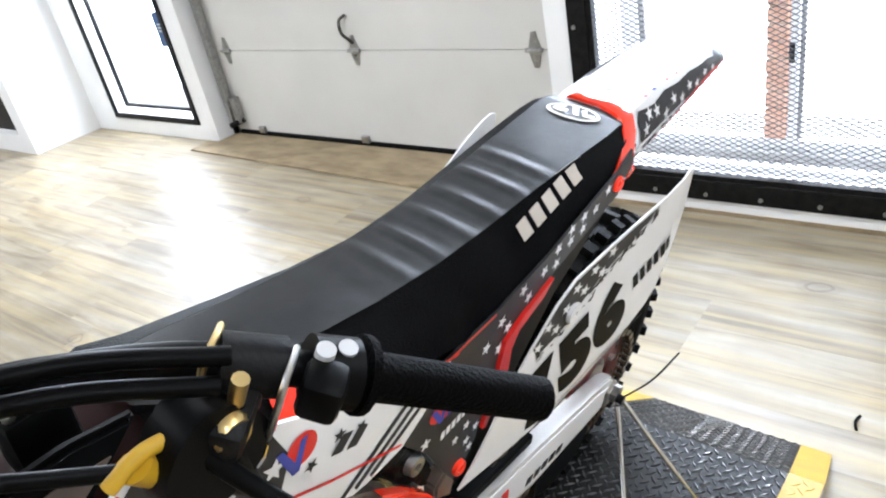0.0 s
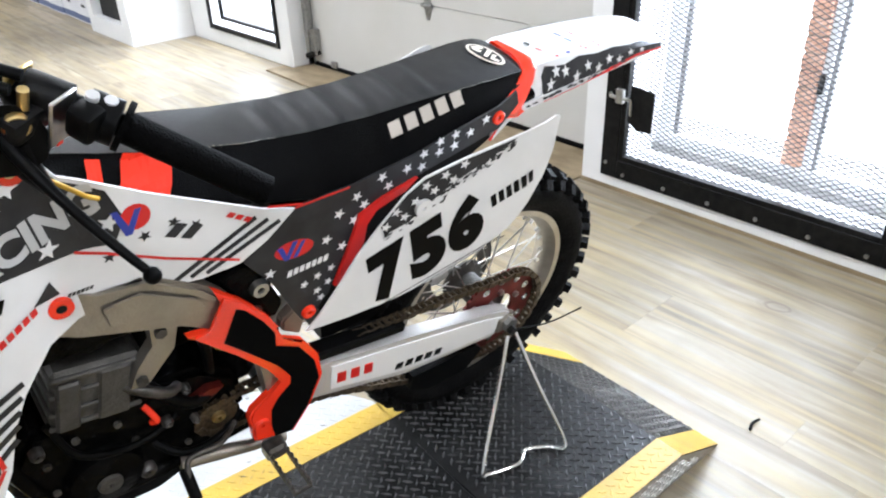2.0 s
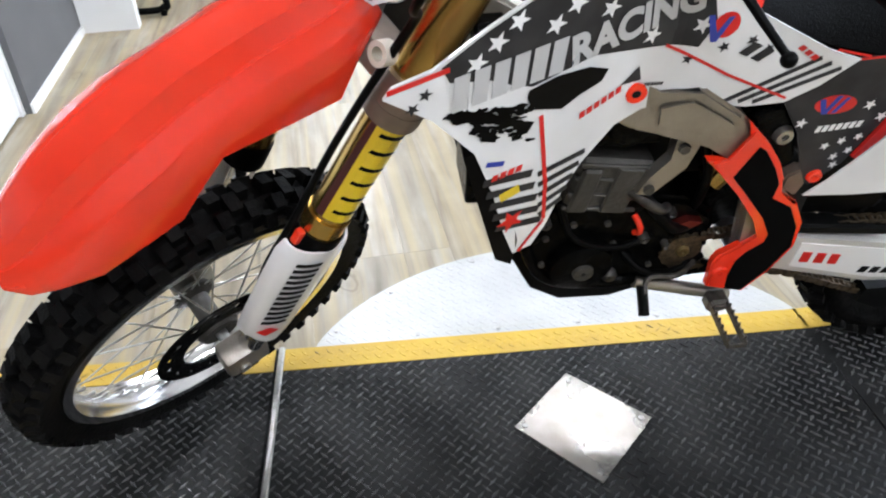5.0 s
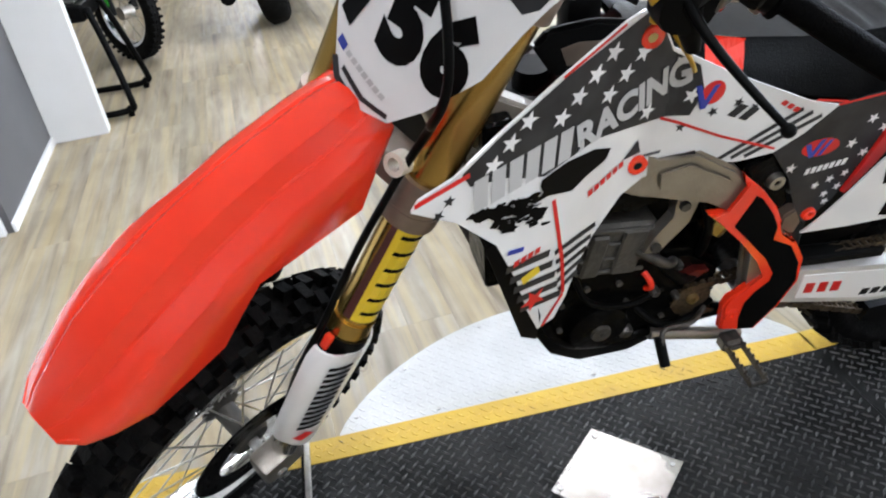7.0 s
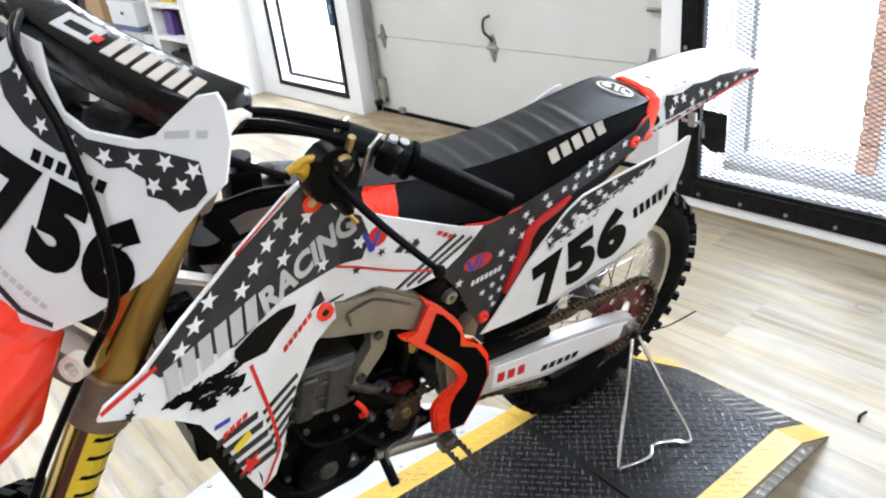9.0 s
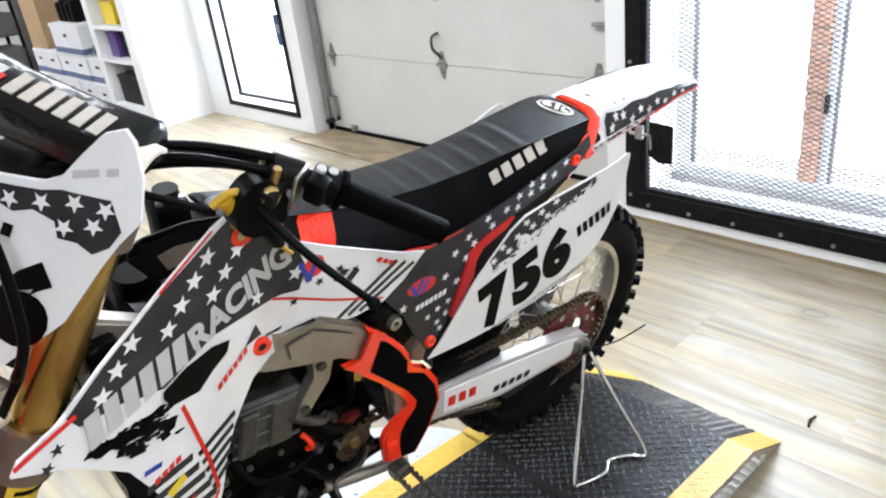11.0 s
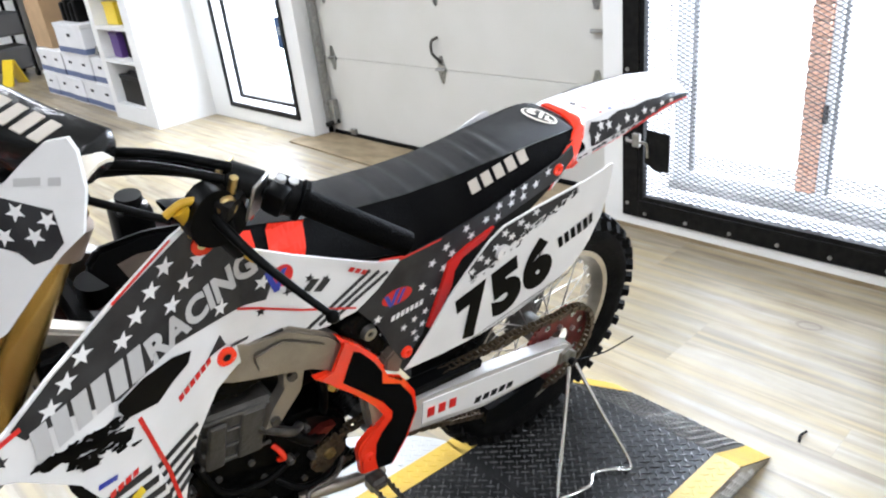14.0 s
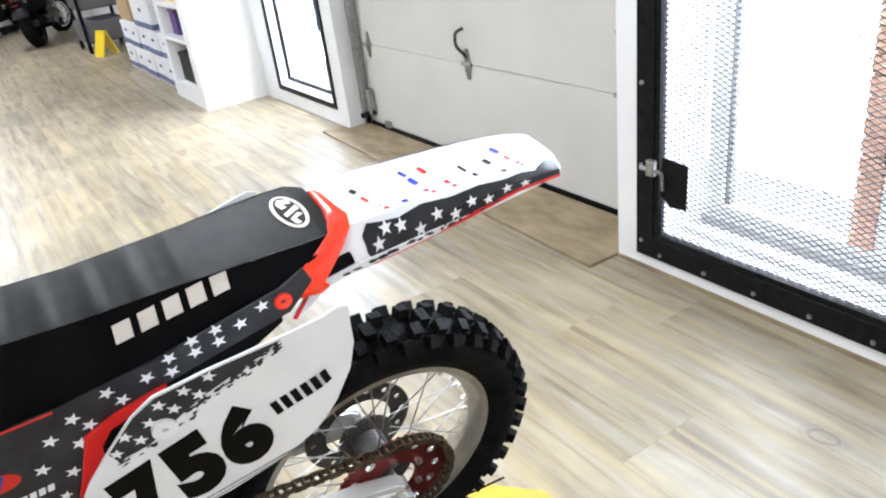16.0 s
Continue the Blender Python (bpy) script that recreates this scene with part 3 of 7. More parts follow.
# glass door
d1 = struct("door_1", box((-5.16, 3.33, 0.15), (-4.16, 3.345, 0.16)), WHITE_WALL, "glazed shop door with a dark metal frame")
for lo, hi in (((-5.205, Y_DOOR - 0.014, 0.115), (-5.165, Y_DOOR, 2.16)), ((-4.155, Y_DOOR - 0.014, 0.115), (-4.115, Y_DOOR, 2.16)), ((-5.165, Y_DOOR - 0.014, 0.115), (-4.155, Y_DOOR, 0.155)), ((-5.165, Y_DOOR - 0.014, 2.12), (-4.155, Y_DOOR, 2.16))):
    part("frame_strip", box(lo, hi, 0.002), BLACK_STEEL, d1, "dark grey frame strip")
for lo, hi in (((-5.10, 3.28, 0.19), (-5.075, 3.31, 2.09)), ((-4.245, 3.28, 0.19), (-4.22, 3.31, 2.09)), ((-5.075, 3.28, 0.19), (-4.245, 3.31, 0.215)), ((-5.075, 3.28, 2.065), (-4.245, 3.31, 2.09))):
    part("sash", box(lo, hi, 0.002), BLACK_STEEL, d1)
pane = part("pane", box((-5.08, 3.292, 0.21), (-4.24, 3.298, 2.07)), GLASS, d1)
pane.visible_shadow = False
sgn = part("door_sign", box((-4.275, 3.262, 0.655), (-4.125, 3.268, 0.885), 0.002), SIGN_BLUE, d1, "dark blue sign on the door")
for k in range(3):
    part("word_bar", box((-4.25, 3.259, 0.80 - 0.022 * k), (-4.15, 3.262, 0.81 - 0.022 * k)), LIGHT_VINYL, sgn)

# garage door
gd = struct("door_2", box((-3.955, Y_GAR + 0.03, 0.0), (-1.215, Y_GAR + 0.04, 2.3)), DOOR_PAINT, "cream sectional garage door, closed")
zs = [0.035, 0.588, 1.058, 1.53, 2.0, 2.28]
for a, b in zip(zs, zs[1:]):
    sec = box((-3.90, Y_GAR - 0.006, a + 0.0015), (-1.217, Y_GAR + 0.03, b - 0.0015), 0.003, segs=2)
    part("door_section", sec, DOOR_PAINT, gd, "cream insulated door section")
part("bottom_seal", box((-3.90, Y_GAR - 0.016, 0.002), (-1.217, Y_GAR + 0.03, 0.035), 0.006), BLACK_PLASTIC, gd, "black rubber bottom seal")


def hinge(x, z):
    bm = prism([(x - 0.012, z + 0.085), (x + 0.012, z + 0.085), (x + 0.03, z + 0.02), (x + 0.04, z), (x + 0.03, z - 0.02), (x + 0.012, z - 0.085), (x - 0.012, z - 0.085), (x - 0.03, z - 0.02), (x - 0.04, z), (x - 0.03, z + 0.02)], Y_GAR - 0.012, Y_GAR - 0.006, "y")
    cyl((x - 0.045, Y_GAR - 0.016, z), (x + 0.045, Y_GAR - 0.016, z), 0.011, n=12, bm=bm)
    for dz in (0.06, -0.06, 0.03, -0.03):
        cyl((x, Y_GAR - 0.018, z + dz), (x, Y_GAR - 0.011, z + dz), 0.007, n=6, bm=bm)
    part("hinge", bm, GALV, gd, "galvanised hinge", 35)


for z in (0.588, 1.058):
    for x in (-3.77, -2.615, -1.45):
        hinge(x, z)
part("lift_handle", tube([(-2.625, Y_GAR - 0.012, 0.785), (-2.635, Y_GAR - 0.055, 0.765), (-2.635, Y_GAR - 0.06, 0.70), (-2.62, Y_GAR - 0.03, 0.655), (-2.615, Y_GAR - 0.012, 0.63)], 0.009, 10), DARK_STEEL, gd, "dark steel lift handle", 60)
lockbm = box((-1.40, Y_GAR - 0.03, 0.835), (-1.30, Y_GAR - 0.006, 0.90), 0.006)
cyl((-1.47, Y_GAR - 0.03, 0.87), (-1.39, Y_GAR - 0.03, 0.87), 0.011, n=12, bm=lockbm)
part("slide_bolt", lockbm, GALV, gd, "galvanised slide bolt", 40)
for x in (-3.64, -2.69):
    part("foot_lift", box((x - 0.03, Y_GAR - 0.03, 0.03), (x + 0.03, Y_GAR - 0.006, 0.075), 0.004), GALV, gd)
track = prism([(-3.90, Y_GAR - 0.075), (-3.86, Y_GAR - 0.075), (-3.855, Y_GAR - 0.055), (-3.865, Y_GAR - 0.02), (-3.90, Y_GAR - 0.02), (-3.905, Y_GAR - 0.05)], 0.08, 2.25, "z")
part("track", track, GALV, gd, "galvanised vertical door track", 35)
part("track_bracket", box((-3.86, Y_GAR - 0.06, 0.10), (-3.80, Y_GAR - 0.01, 0.28), 0.004), GALV, gd)
part("roller", cyl((-3.88, Y_GAR - 0.09, 0.09), (-3.80, Y_GAR - 0.02, 0.12), 0.02, n=14), BLACK_STEEL, gd, "", 40)
part("side_seal", box((-3.953, Y_GAR - 0.03, 0.0), (-3.93, Y_GAR - 0.002, 2.25)), BLACK_PLASTIC, gd)
part("corner_bracket", box((-1.30, Y_GAR - 0.02, 0.06), (-1.24, Y_GAR - 0.006, 0.24), 0.003), GALV, gd)
tagged(link("plywood_threshold", prism([(-4.05, 3.06), (-1.225, 2.95), (-1.225, Y_GAR - 0.018), (-3.93, Y_GAR - 0.018), (-3.95, Y_DOOR - 0.02), (-4.05, Y_DOOR - 0.02)], 0.001, 0.012), PLY), "bare brown plywood threshold before the garage door", "board")
struct("baseboard_window", box((-1.215, Y_WIN - 0.006, 0.0), (5.0, Y_WIN - 0.001, 0.018)), PLY, "thin wood-toned trim along the wall foot")
tagged(link("floor_scrap", tube([(0.181, 2.075, 0.006), (0.174, 2.102, 0.008), (0.179, 2.132, 0.006)], 0.004, 6), BLACK_PLASTIC), "small black plastic scrap on the floor", "scrap")

# white shelf unit
su = empty("shelf_unit", pose(-6.03, 2.69, 0), "white built-in shelf unit, half full", "shelf")
part("side_panel", box((0.32, 0, 0), (0.49, 0.549, 2.6)), WHITE_WALL, su)
part("side_panel", box((-0.45, 0, 0), (-0.34, 0.60, 2.6)), WHITE_WALL, su)
part("back_panel", box((-0.34, 0.45, 0), (0.32, 0.549, 2.6)), WHITE_WALL, su)
for z in (0.0, 0.535, 0.825, 1.13, 1.5):
    part("shelf", box((-0.34, 0.0, z + (0.0 if z else 0.0)), (0.32, 0.45, z + (0.15 if z == 0 else 0.03))), WHITE_WALL, su)


def carton(name, lo, hi, material, label, stripe=False, category="box", group=""):
    e = empty(name, pose((lo[0] + hi[0]) / 2, (lo[1] + hi[1]) / 2, lo[2]), label, category, group)
    w, d, h = ((hi[i] - lo[i]) / 2 for i in (0, 1, 2))
    part("body", box((-w, -d, 0), (w, d, h * 1.72), 0.004), material, e)
    part("lid", box((-w - 0.006, -d - 0.006, h * 1.72), (w + 0.006, d + 0.006, h * 2), 0.005), material, e)
    if stripe:
        part("stripe", box((-w - 0.002, -d - 0.002, 0.015), (w + 0.002, d + 0.002, 0.07)), BOX_BLUE, e, "blue-grey printed band")
        part("hand_hole", box((-0.045, -d - 0.003, h * 1.15), (0.045, -d + 0.01, h * 1.35), 0.002), BLACK_PLASTIC, e)
    return e


for row in range(2):
    for k in range(5):
        x = -6.62 - 0.42 * k
        carton("file_box", (x - 0.40, 2.76 + 0.01 * ((k + row) % 2), 0.0 + 0.262 * row), (x, 3.16, 0.26 + 0.262 * row), BOX_WHITE, "white cardboard file box with a blue band", True, "box", "stacked file boxes")
carton("storage_box", (-7.75, 2.74, 0.526), (-6.98, 3.18, 0.83), BOX_WHITE, "large white carton with a blue band on stacked boxes", True)
carton("cardboard_box", (-8.75, 2.80, 0.526), (-8.2, 3.2, 1.25), CARD, "tall brown cardboard box")
crate = carton("plastic_crate", (-6.30, 2.75, 0.152), (-5.86, 3.05, 0.41), BLACK_STEEL, "dark grey plastic crate with a lid handle on the shelf")
part("handle", tube([(-0.10, -0.10, 0.255), (-0.09, -0.10, 0.285), (0.09, -0.10, 0.285), (0.10, -0.10, 0.255)], 0.009, 8), BLACK_STEEL, crate, "", 50)
carton("product_box", (-6.30, 2.76, 0.567), (-6.12, 2.98, 0.79), PURPLE, "purple product box on the shelf")
carton("product_box", (-6.08, 2.80, 0.567), (-5.90, 3.0, 0.80), BLACK_STEEL, "black product box on the shelf")
carton("product_box", (-6.25, 2.76, 0.857), (-6.0, 2.98, 1.05), YELLOW_VINYL, "yellow product box on the shelf")
for k in range(4):
    x = -7.65 + 0.13 * k
    bag = empty("gear_bag", pose(x + 0.045, 2.96, 0.83), "slim black gear bag standing on a white carton", "bag", "gear bags")
    part("body", box((-0.045, -0.14, 0.0), (0.045, 0.14, 0.19 + 0.03 * (k % 2)), 0.02, segs=2), BLACK_PLASTIC, bag, "", 40)
    part("strap", tube([(0.0, -0.09, 0.18), (0.0, -0.03, 0.25 + 0.02 * (k % 2)), (0.0, 0.05, 0.25), (0.0, 0.09, 0.18)], 0.007, 8), BLACK_PLASTIC, bag, "", 50)
bundle = empty("cable_bundle", pose(-6.85, 2.86, 0.53), "tangled dark cables and tools on a file box", "cables")
for k in range(6):
    a = 1.1 * k
    part("cable", tube([(0.13 * math.cos(a), 0.07 * math.sin(a), 0.012), (0.06 * math.cos(a + 0.8), 0.05 * math.sin(a + 0.8), 0.05 + 0.012 * k), (0.10 * math.cos(a + 2.2), 0.06 * math.sin(a + 2.2), 0.03), (0.14 * math.cos(a + 3.0), 0.07 * math.sin(a + 3.0), 0.012)], 0.010, 8), BLACK_PLASTIC if k % 2 else GALV, bundle, "", 50)
cart = empty("tool_cart", pose(-10.6, 2.85, 0), "grey and black rolling tool cart", "cart")
for z in (0.12, 0.55, 0.98):
    part("tray", box((-0.35, -0.28, z), (0.35, 0.28, z + 0.28), 0.02), GREY_WALL if z < 0.9 else BLACK_STEEL, cart)
for x in (-0.33, 0.33):
    for y in (-0.26, 0.26):
        part("post", box((x - 0.02, y - 0.02, 0.08), (x + 0.02, y + 0.02, 1.3)), BLACK_STEEL, cart)
        part("caster", cyl((x, y - 0.02, 0.05), (x, y + 0.02, 0.05), 0.05, n=14), BLACK_STEEL, cart)
tagged(link("yellow_sign", prism([(-0.13, 0.0), (-0.105, 0.0), (0.0, 0.285), (0.105, 0.0), (0.13, 0.0), (0.015, 0.31), (-0.015, 0.31)], -0.09, 0.09, "x", None, pose(-9.9, 2.72, 0, 0, 0, 25)), YELLOW_VINYL), "small yellow folding floor sign by the cart", "sign")

# counter walls at the left
struct("wall_partition", box((-3.70, -1.16, 0), (-2.60, -1.08, 1.25)), GREY_WALL, "grey partition wall")
struct("trim_partition", box((-3.70, -1.08, 0), (-2.60, -1.066, 0.045)), WHITE_WALL, "pale trim at the foot of the partition")
struct("wall_partition_end", box((-3.79, -1.16, 0), (-3.70, -0.77, 1.25)), WHITE_WALL, "white partition end")
tagged(link("sales_counter", box((-2.60, -1.9, 0.01), (-0.6, -1.125, 1.2), 0.004), WHITE_PLASTIC), "plain white sales counter", "counter")
part("edge_trim", box((-2.612, -1.135, 0.0), (-2.57, -1.11, 1.2), 0.003), WHITE_WALL, bpy.data.objects["sales_counter"])

# black rod stand in front of the green bike
ws = empty("wheel_stand", pose(-4.2, -0.75, 0, 0, 0, 84), "black steel tube bike stand on the floor", "stand")
for y in (-0.26, 0.30):
    part("hoop", tube([(-0.55, y, 0.03), (-0.2, y, 0.03), (0.06, y, 0.03), (0.13, y, 0.05), (0.15, y, 0.10), (0.06, y * 0.6 + 0.02, 0.56), (0.0, y * 0.55 + 0.02, 0.62), (-0.4, y * 0.55 + 0.02, 0.62)], 0.020, 10), BLACK_PLASTIC, ws, "", 60)
    part("foot", cyl((0.12, y, 0.0), (0.13, y, 0.035), 0.02, n=12), BLACK_PLASTIC, ws)
part("tray", box((-0.45, -0.15, 0.56), (0.03, 0.20, 0.66), 0.02, segs=2), BLACK_PLASTIC, ws)
part("tray_top", box((-0.40, -0.10, 0.661), (-0.02, 0.15, 0.672), 0.004), DARK_STEEL, ws)


def simple_wheel(parent, x, r, w, rim_mat, knob=0):
    prof = [(-w * 0.4, r * 0.72), (-w / 2, r * 0.85), (-w * 0.3, r * 0.985), (w * 0.3, r * 0.985), (w / 2, r * 0.85), (w * 0.4, r * 0.72)]
    t = part("tyre", revolve(prof, 40, (0, x, r)), RUBBER, parent, "", 50)
    if knob:
        kb = bmesh.new()
        for k in range(knob):
            for s in (-0.35, 0.0, 0.35):
                box((s * w - 0.012, -0.010, -0.008), (s * w + 0.012, 0.010, 0.010), 0, kb, Matrix.Translation((0, x, r)) @ Matrix.Rotation(2 * math.pi * (k + (0.5 if s else 0)) / knob, 4, "X") @ Matrix.Translation((0, 0, r * 0.985)))
        part("tread", kb, RUBBER, t)
    part("rim", revolve([(-w * 0.38, r * 0.74), (-w * 0.3, r * 0.66), (w * 0.3, r * 0.66), (w * 0.38, r * 0.74)], 40, (0, x, r)), rim_mat, parent, "", 50)
    part("hub", cyl((-w * 0.5, x, r), (w * 0.5, x, r), r * 0.14, n=16), ALLOY, parent, "", 40)
    for k in range(14):
        a = 2 * math.pi * k / 14
        part("spoke", cyl((0.03 * (-1) ** k, x + 0.13 * r * math.cos(a), r + 0.13 * r * math.sin(a)), (0, x + 0.68 * r * math.cos(a + 0.2), r + 0.68 * r * math.sin(a + 0.2)), 0.003, n=5), rim_mat, parent)


def cruiser(m, label, paint, rim_mat):
    """A touring cruiser; its rear wheel stands at the origin, its nose points to +y."""
    c = empty("cruiser_motorcycle", m, label, "motorcycle", "parked motorcycles")
    simple_wheel(c, 0.0, 0.33, 0.20, rim_mat)
    simple_wheel(c, 1.62, 0.32, 0.13, rim_mat)
    fnd = [[(w * math.sin(a), -0.36 * math.cos(b) + 0.0, 0.34 + 0.37 * math.sin(b) * (0.9 + 0.1 * math.cos(a))) for a in (math.pi * k / 8 - math.pi / 2 for k in range(9))] for b in (radians(20 + 16 * i) for i in range(9)) for w in (0.13,)]
    part("rear_mudguard", ring_loft(fnd, closed=False, caps=False), paint, c, "", 60)
    for s in (1, -1):
        bag = [[(s * (0.285 + 0.125 * math.copysign(abs(math.cos(a)) ** 0.4, math.cos(a)) * k), -0.34 + y, 0.68 + 0.175 * math.copysign(abs(math.sin(a)) ** 0.4, math.sin(a)) * k) for a in (2 * math.pi * i / 20 for i in range(20))] for y, k in ((0, 0.86), (0.025, 1.0), (0.50, 1.0), (0.54, 0.86))]
        saddle = part("saddlebag", ring_loft(bag), BLACK_PLASTIC, c, "black leather saddlebag", 40)
        part("bag_lid", box((s * 0.285 - 0.132, -0.35, 0.785), (s * 0.285 + 0.132, 0.20, 0.875), 0.025, segs=2), BLACK_PLASTIC, saddle, "", 40)
        part("exhaust", tube([(s * 0.14, 0.9, 0.24), (s * 0.22, 0.5, 0.30), (s * 0.27, 0.1, 0.32)], 0.032, 14), CHROME, c, "", 60)
        part("muffler", cyl((s * 0.28, -0.40, 0.38), (s * 0.27, 0.14, 0.34), 0.060, n=20), BLACK_PLASTIC, c, "black muffler", 40)
        part("indicator", cyl((s * 0.16, -0.33, 0.68), (s * 0.16, -0.28, 0.68), 0.035, n=16), CHROME, c, "", 40)
        part("fork", cyl((s * 0.1, 1.60, 0.34), (s * 0.1, 1.25, 0.95), 0.028, n=14), CHROME, c, "", 40)
        part("grip", cyl((s * 0.22, 1.02, 1.08), (s * 0.42, 0.86, 1.06), 0.018, n=12), BLACK_PLASTIC, c, "", 40)
    lensbm = bmesh.new()
    bmesh.ops.create_uvsphere(lensbm, u_segments=16, v_segments=10, radius=0.05, matrix=Matrix.Translation((0, -0.33, 0.76)))
    part("tail_lamp", lensbm, LAMP_RED, c, "red tail lamp", 60)
    part("reflector", box((-0.045, -0.375, 0.63), (0.045, -0.365, 0.655), 0.002), SPROCKET, c)
    part("plate_holder", box((-0.09, -0.37, 0.60), (0.09, -0.36, 0.70), 0.004), BLACK_PLASTIC, c)
    st = [[(0.15 * w * math.cos(a), y, z + 0.07 * math.sin(a)) for a in (2 * math.pi * i / 14 for i in range(14))] for y, z, w in ((-0.15, 0.80, 0.7), (0.0, 0.82, 1.0), (0.3, 0.74, 1.1), (0.55, 0.72, 0.8))]
    part("seat", ring_loft(st), BLACK_PLASTIC, c, "black padded seat", 60)
    tk = [[(0.17 * w * math.cos(a), y, z + 0.13 * w * math.sin(a)) for a in (2 * math.pi * i / 16 for i in range(16))] for y, z, w in ((0.5, 0.80, 0.45), (0.65, 0.84, 0.9), (0.9, 0.88, 1.0), (1.1, 0.88, 0.6))]
    part("tank", ring_loft(tk), paint, c, "", 60)
    part("engine", box((-0.18, 0.45, 0.2), (0.18, 1.0, 0.65), 0.04), DARK_ENGINE, c, "", 40)
    part("handlebar", tube([(-0.42, 0.86, 1.06), (-0.2, 1.05, 1.09), (0, 1.12, 1.05), (0.2, 1.05, 1.09), (0.42, 0.86, 1.06)], 0.014, 10), CHROME, c, "", 60)
    part("headlamp", cyl((0, 1.28, 0.92), (0, 1.42, 0.92), 0.10, n=20), CHROME, c, "", 40)
    part("backrest", box((-0.12, -0.22, 0.85), (0.12, -0.16, 1.1), 0.02), BLACK_PLASTIC, c, "", 40)
    return c


cr = cruiser(pose(-5.60, 0.44, 0.0, 0, -9, 84), "black touring cruiser with saddlebags, parked", BLACK_STEEL, BLACK_STEEL)
tagged(copy_thing(cr, pose(-12.1, 2.2, 0, 0, -8, 72)), "black touring cruiser, parked far down the shop", group="parked motorcycles")
tagged(copy_thing(cr, pose(-14.2, 1.5, 0, 0, -8, 60)), "dark motorcycle, parked far down the shop", group="parked motorcycles")
tagged(copy_thing(cr, pose(-9.4, -0.9, 0, 0, -8, 100)), "dark motorcycle behind the green dirt bike", group="parked motorcycles")

gb_ = empty("green_dirt_bike", pose(-5.30, -0.69, 0, 0, 2, 132), "green motocross bike with black knobbly tyres on a side stand", "motorcycle", "parked motorcycles")
simple_wheel(gb_, 0.0, 0.345, 0.10, RIM_SILVER, 40)
simple_wheel(gb_, 1.45, 0.335, 0.12, RIM_SILVER, 36)
for s in (1, -1):
    part("fork", cyl((0.1 * s, 0.02, 0.34), (0.1 * s, 0.14, 1.12), 0.033, n=14), BLACK_STEEL, gb_, "", 40)
    part("fork_guard", prism([(-0.02, 0.42), (0.05, 0.40), (0.10, 0.72), (0.03, 0.74)], 0.128 * s, 0.136 * s, "x"), GREEN, gb_, "green fork guard")
    part("shroud", prism([(0.25, 0.95), (0.75, 0.9), (0.65, 0.6), (0.45, 0.55)], 0.13 * s, 0.15 * s, "x"), GREEN, gb_)
fg = [[(0.085 * u, y, z - 0.05 * u * u) for u in (-1, -0.5, 0, 0.5, 1)] for y, z in ((-0.24, 0.78), (-0.12, 0.87), (0.02, 0.92), (0.12, 0.93))]
part("front_mudguard", ring_loft(fg, closed=False, caps=False), GREEN, gb_, "green front mudguard", 50)
part("number_plate", box((-0.11, 0.02, 0.92), (0.11, 0.04, 1.16), 0.006), GREEN, gb_)
part("seat", box((-0.08, 0.7, 0.88), (0.08, 1.5, 0.96), 0.02), BLACK_PLASTIC, gb_, "", 40)
part("engine", box((-0.11, 0.5, 0.3), (0.11, 0.95, 0.65), 0.03), DARK_ENGINE, gb_, "", 40)
part("side_stand", cyl((0.12, 0.75, 0.5), (0.33, 0.62, 0.03), 0.011, n=8), BLACK_STEEL, gb_)
part("handlebar", tube([(-0.38, 0.26, 1.18), (-0.15, 0.14, 1.2), (0.15, 0.14, 1.2), (0.38, 0.26, 1.18)], 0.013, 10), BLACK_STEEL, gb_, "", 60)
lg = empty("sport_bike_wheel_set", pose(-8.30, -0.44, 0, 0, -6, 128), "dark motorcycle with lime wheel rims", "motorcycle", "parked motorcycles")
simple_wheel(lg, 0.0, 0.31, 0.13, LIME)
part("body", box((-0.15, -0.25, 0.46), (0.15, 1.2, 0.95), 0.08, None, None, 3), BLACK_PLASTIC, lg, "", 40)
simple_wheel(lg, 1.4, 0.31, 0.13, LIME)
mini = empty("small_motorbike", pose(-13.6, 2.75, 0, 0, 0, 40), "small white motorbike by the wall", "motorcycle", "parked motorcycles")
simple_wheel(mini, 0.0, 0.28, 0.07, RIM_SILVER)
simple_wheel(mini, 1.1, 0.28, 0.07, RIM_SILVER)
part("body", box((-0.08, 0.2, 0.45), (0.08, 1.0, 0.75), 0.06, None, None, 3), WHITE_PLASTIC, mini, "", 40)

# ---- the dirt bike ----
# bike frame: x to its left, y to its tail, z up; the rear axle is the origin
BIKE = pose(-0.298, 1.491, 0.507) @ pose(0, 0, 0, 0, 0, -3) @ pose(0, 0, 0, 0, 15, 0)
bike = empty("dirt_bike", BIKE, "white, black and red motocross bike leaning on a rod stand", "motorcycle")
AXLE_F = Vector((0, -1.564, 0.02))
RAKE = radians(24)
HEAD_AXIS = Vector((0, math.sin(RAKE), math.cos(RAKE)))
PIVOT = Vector((0, -1.504, 0))
FRONT = (Matrix.Translation(PIVOT) @ Matrix.Rotation(radians(35), 4, HEAD_AXIS) @ Matrix.Translation(-PIVOT)
         @ Matrix.Translation(AXLE_F) @ Matrix.Rotation(radians(4), 4, "Y") @ Matrix.Translation(-AXLE_F))


def front(bm):
    bm.transform(FRONT)
    return bm


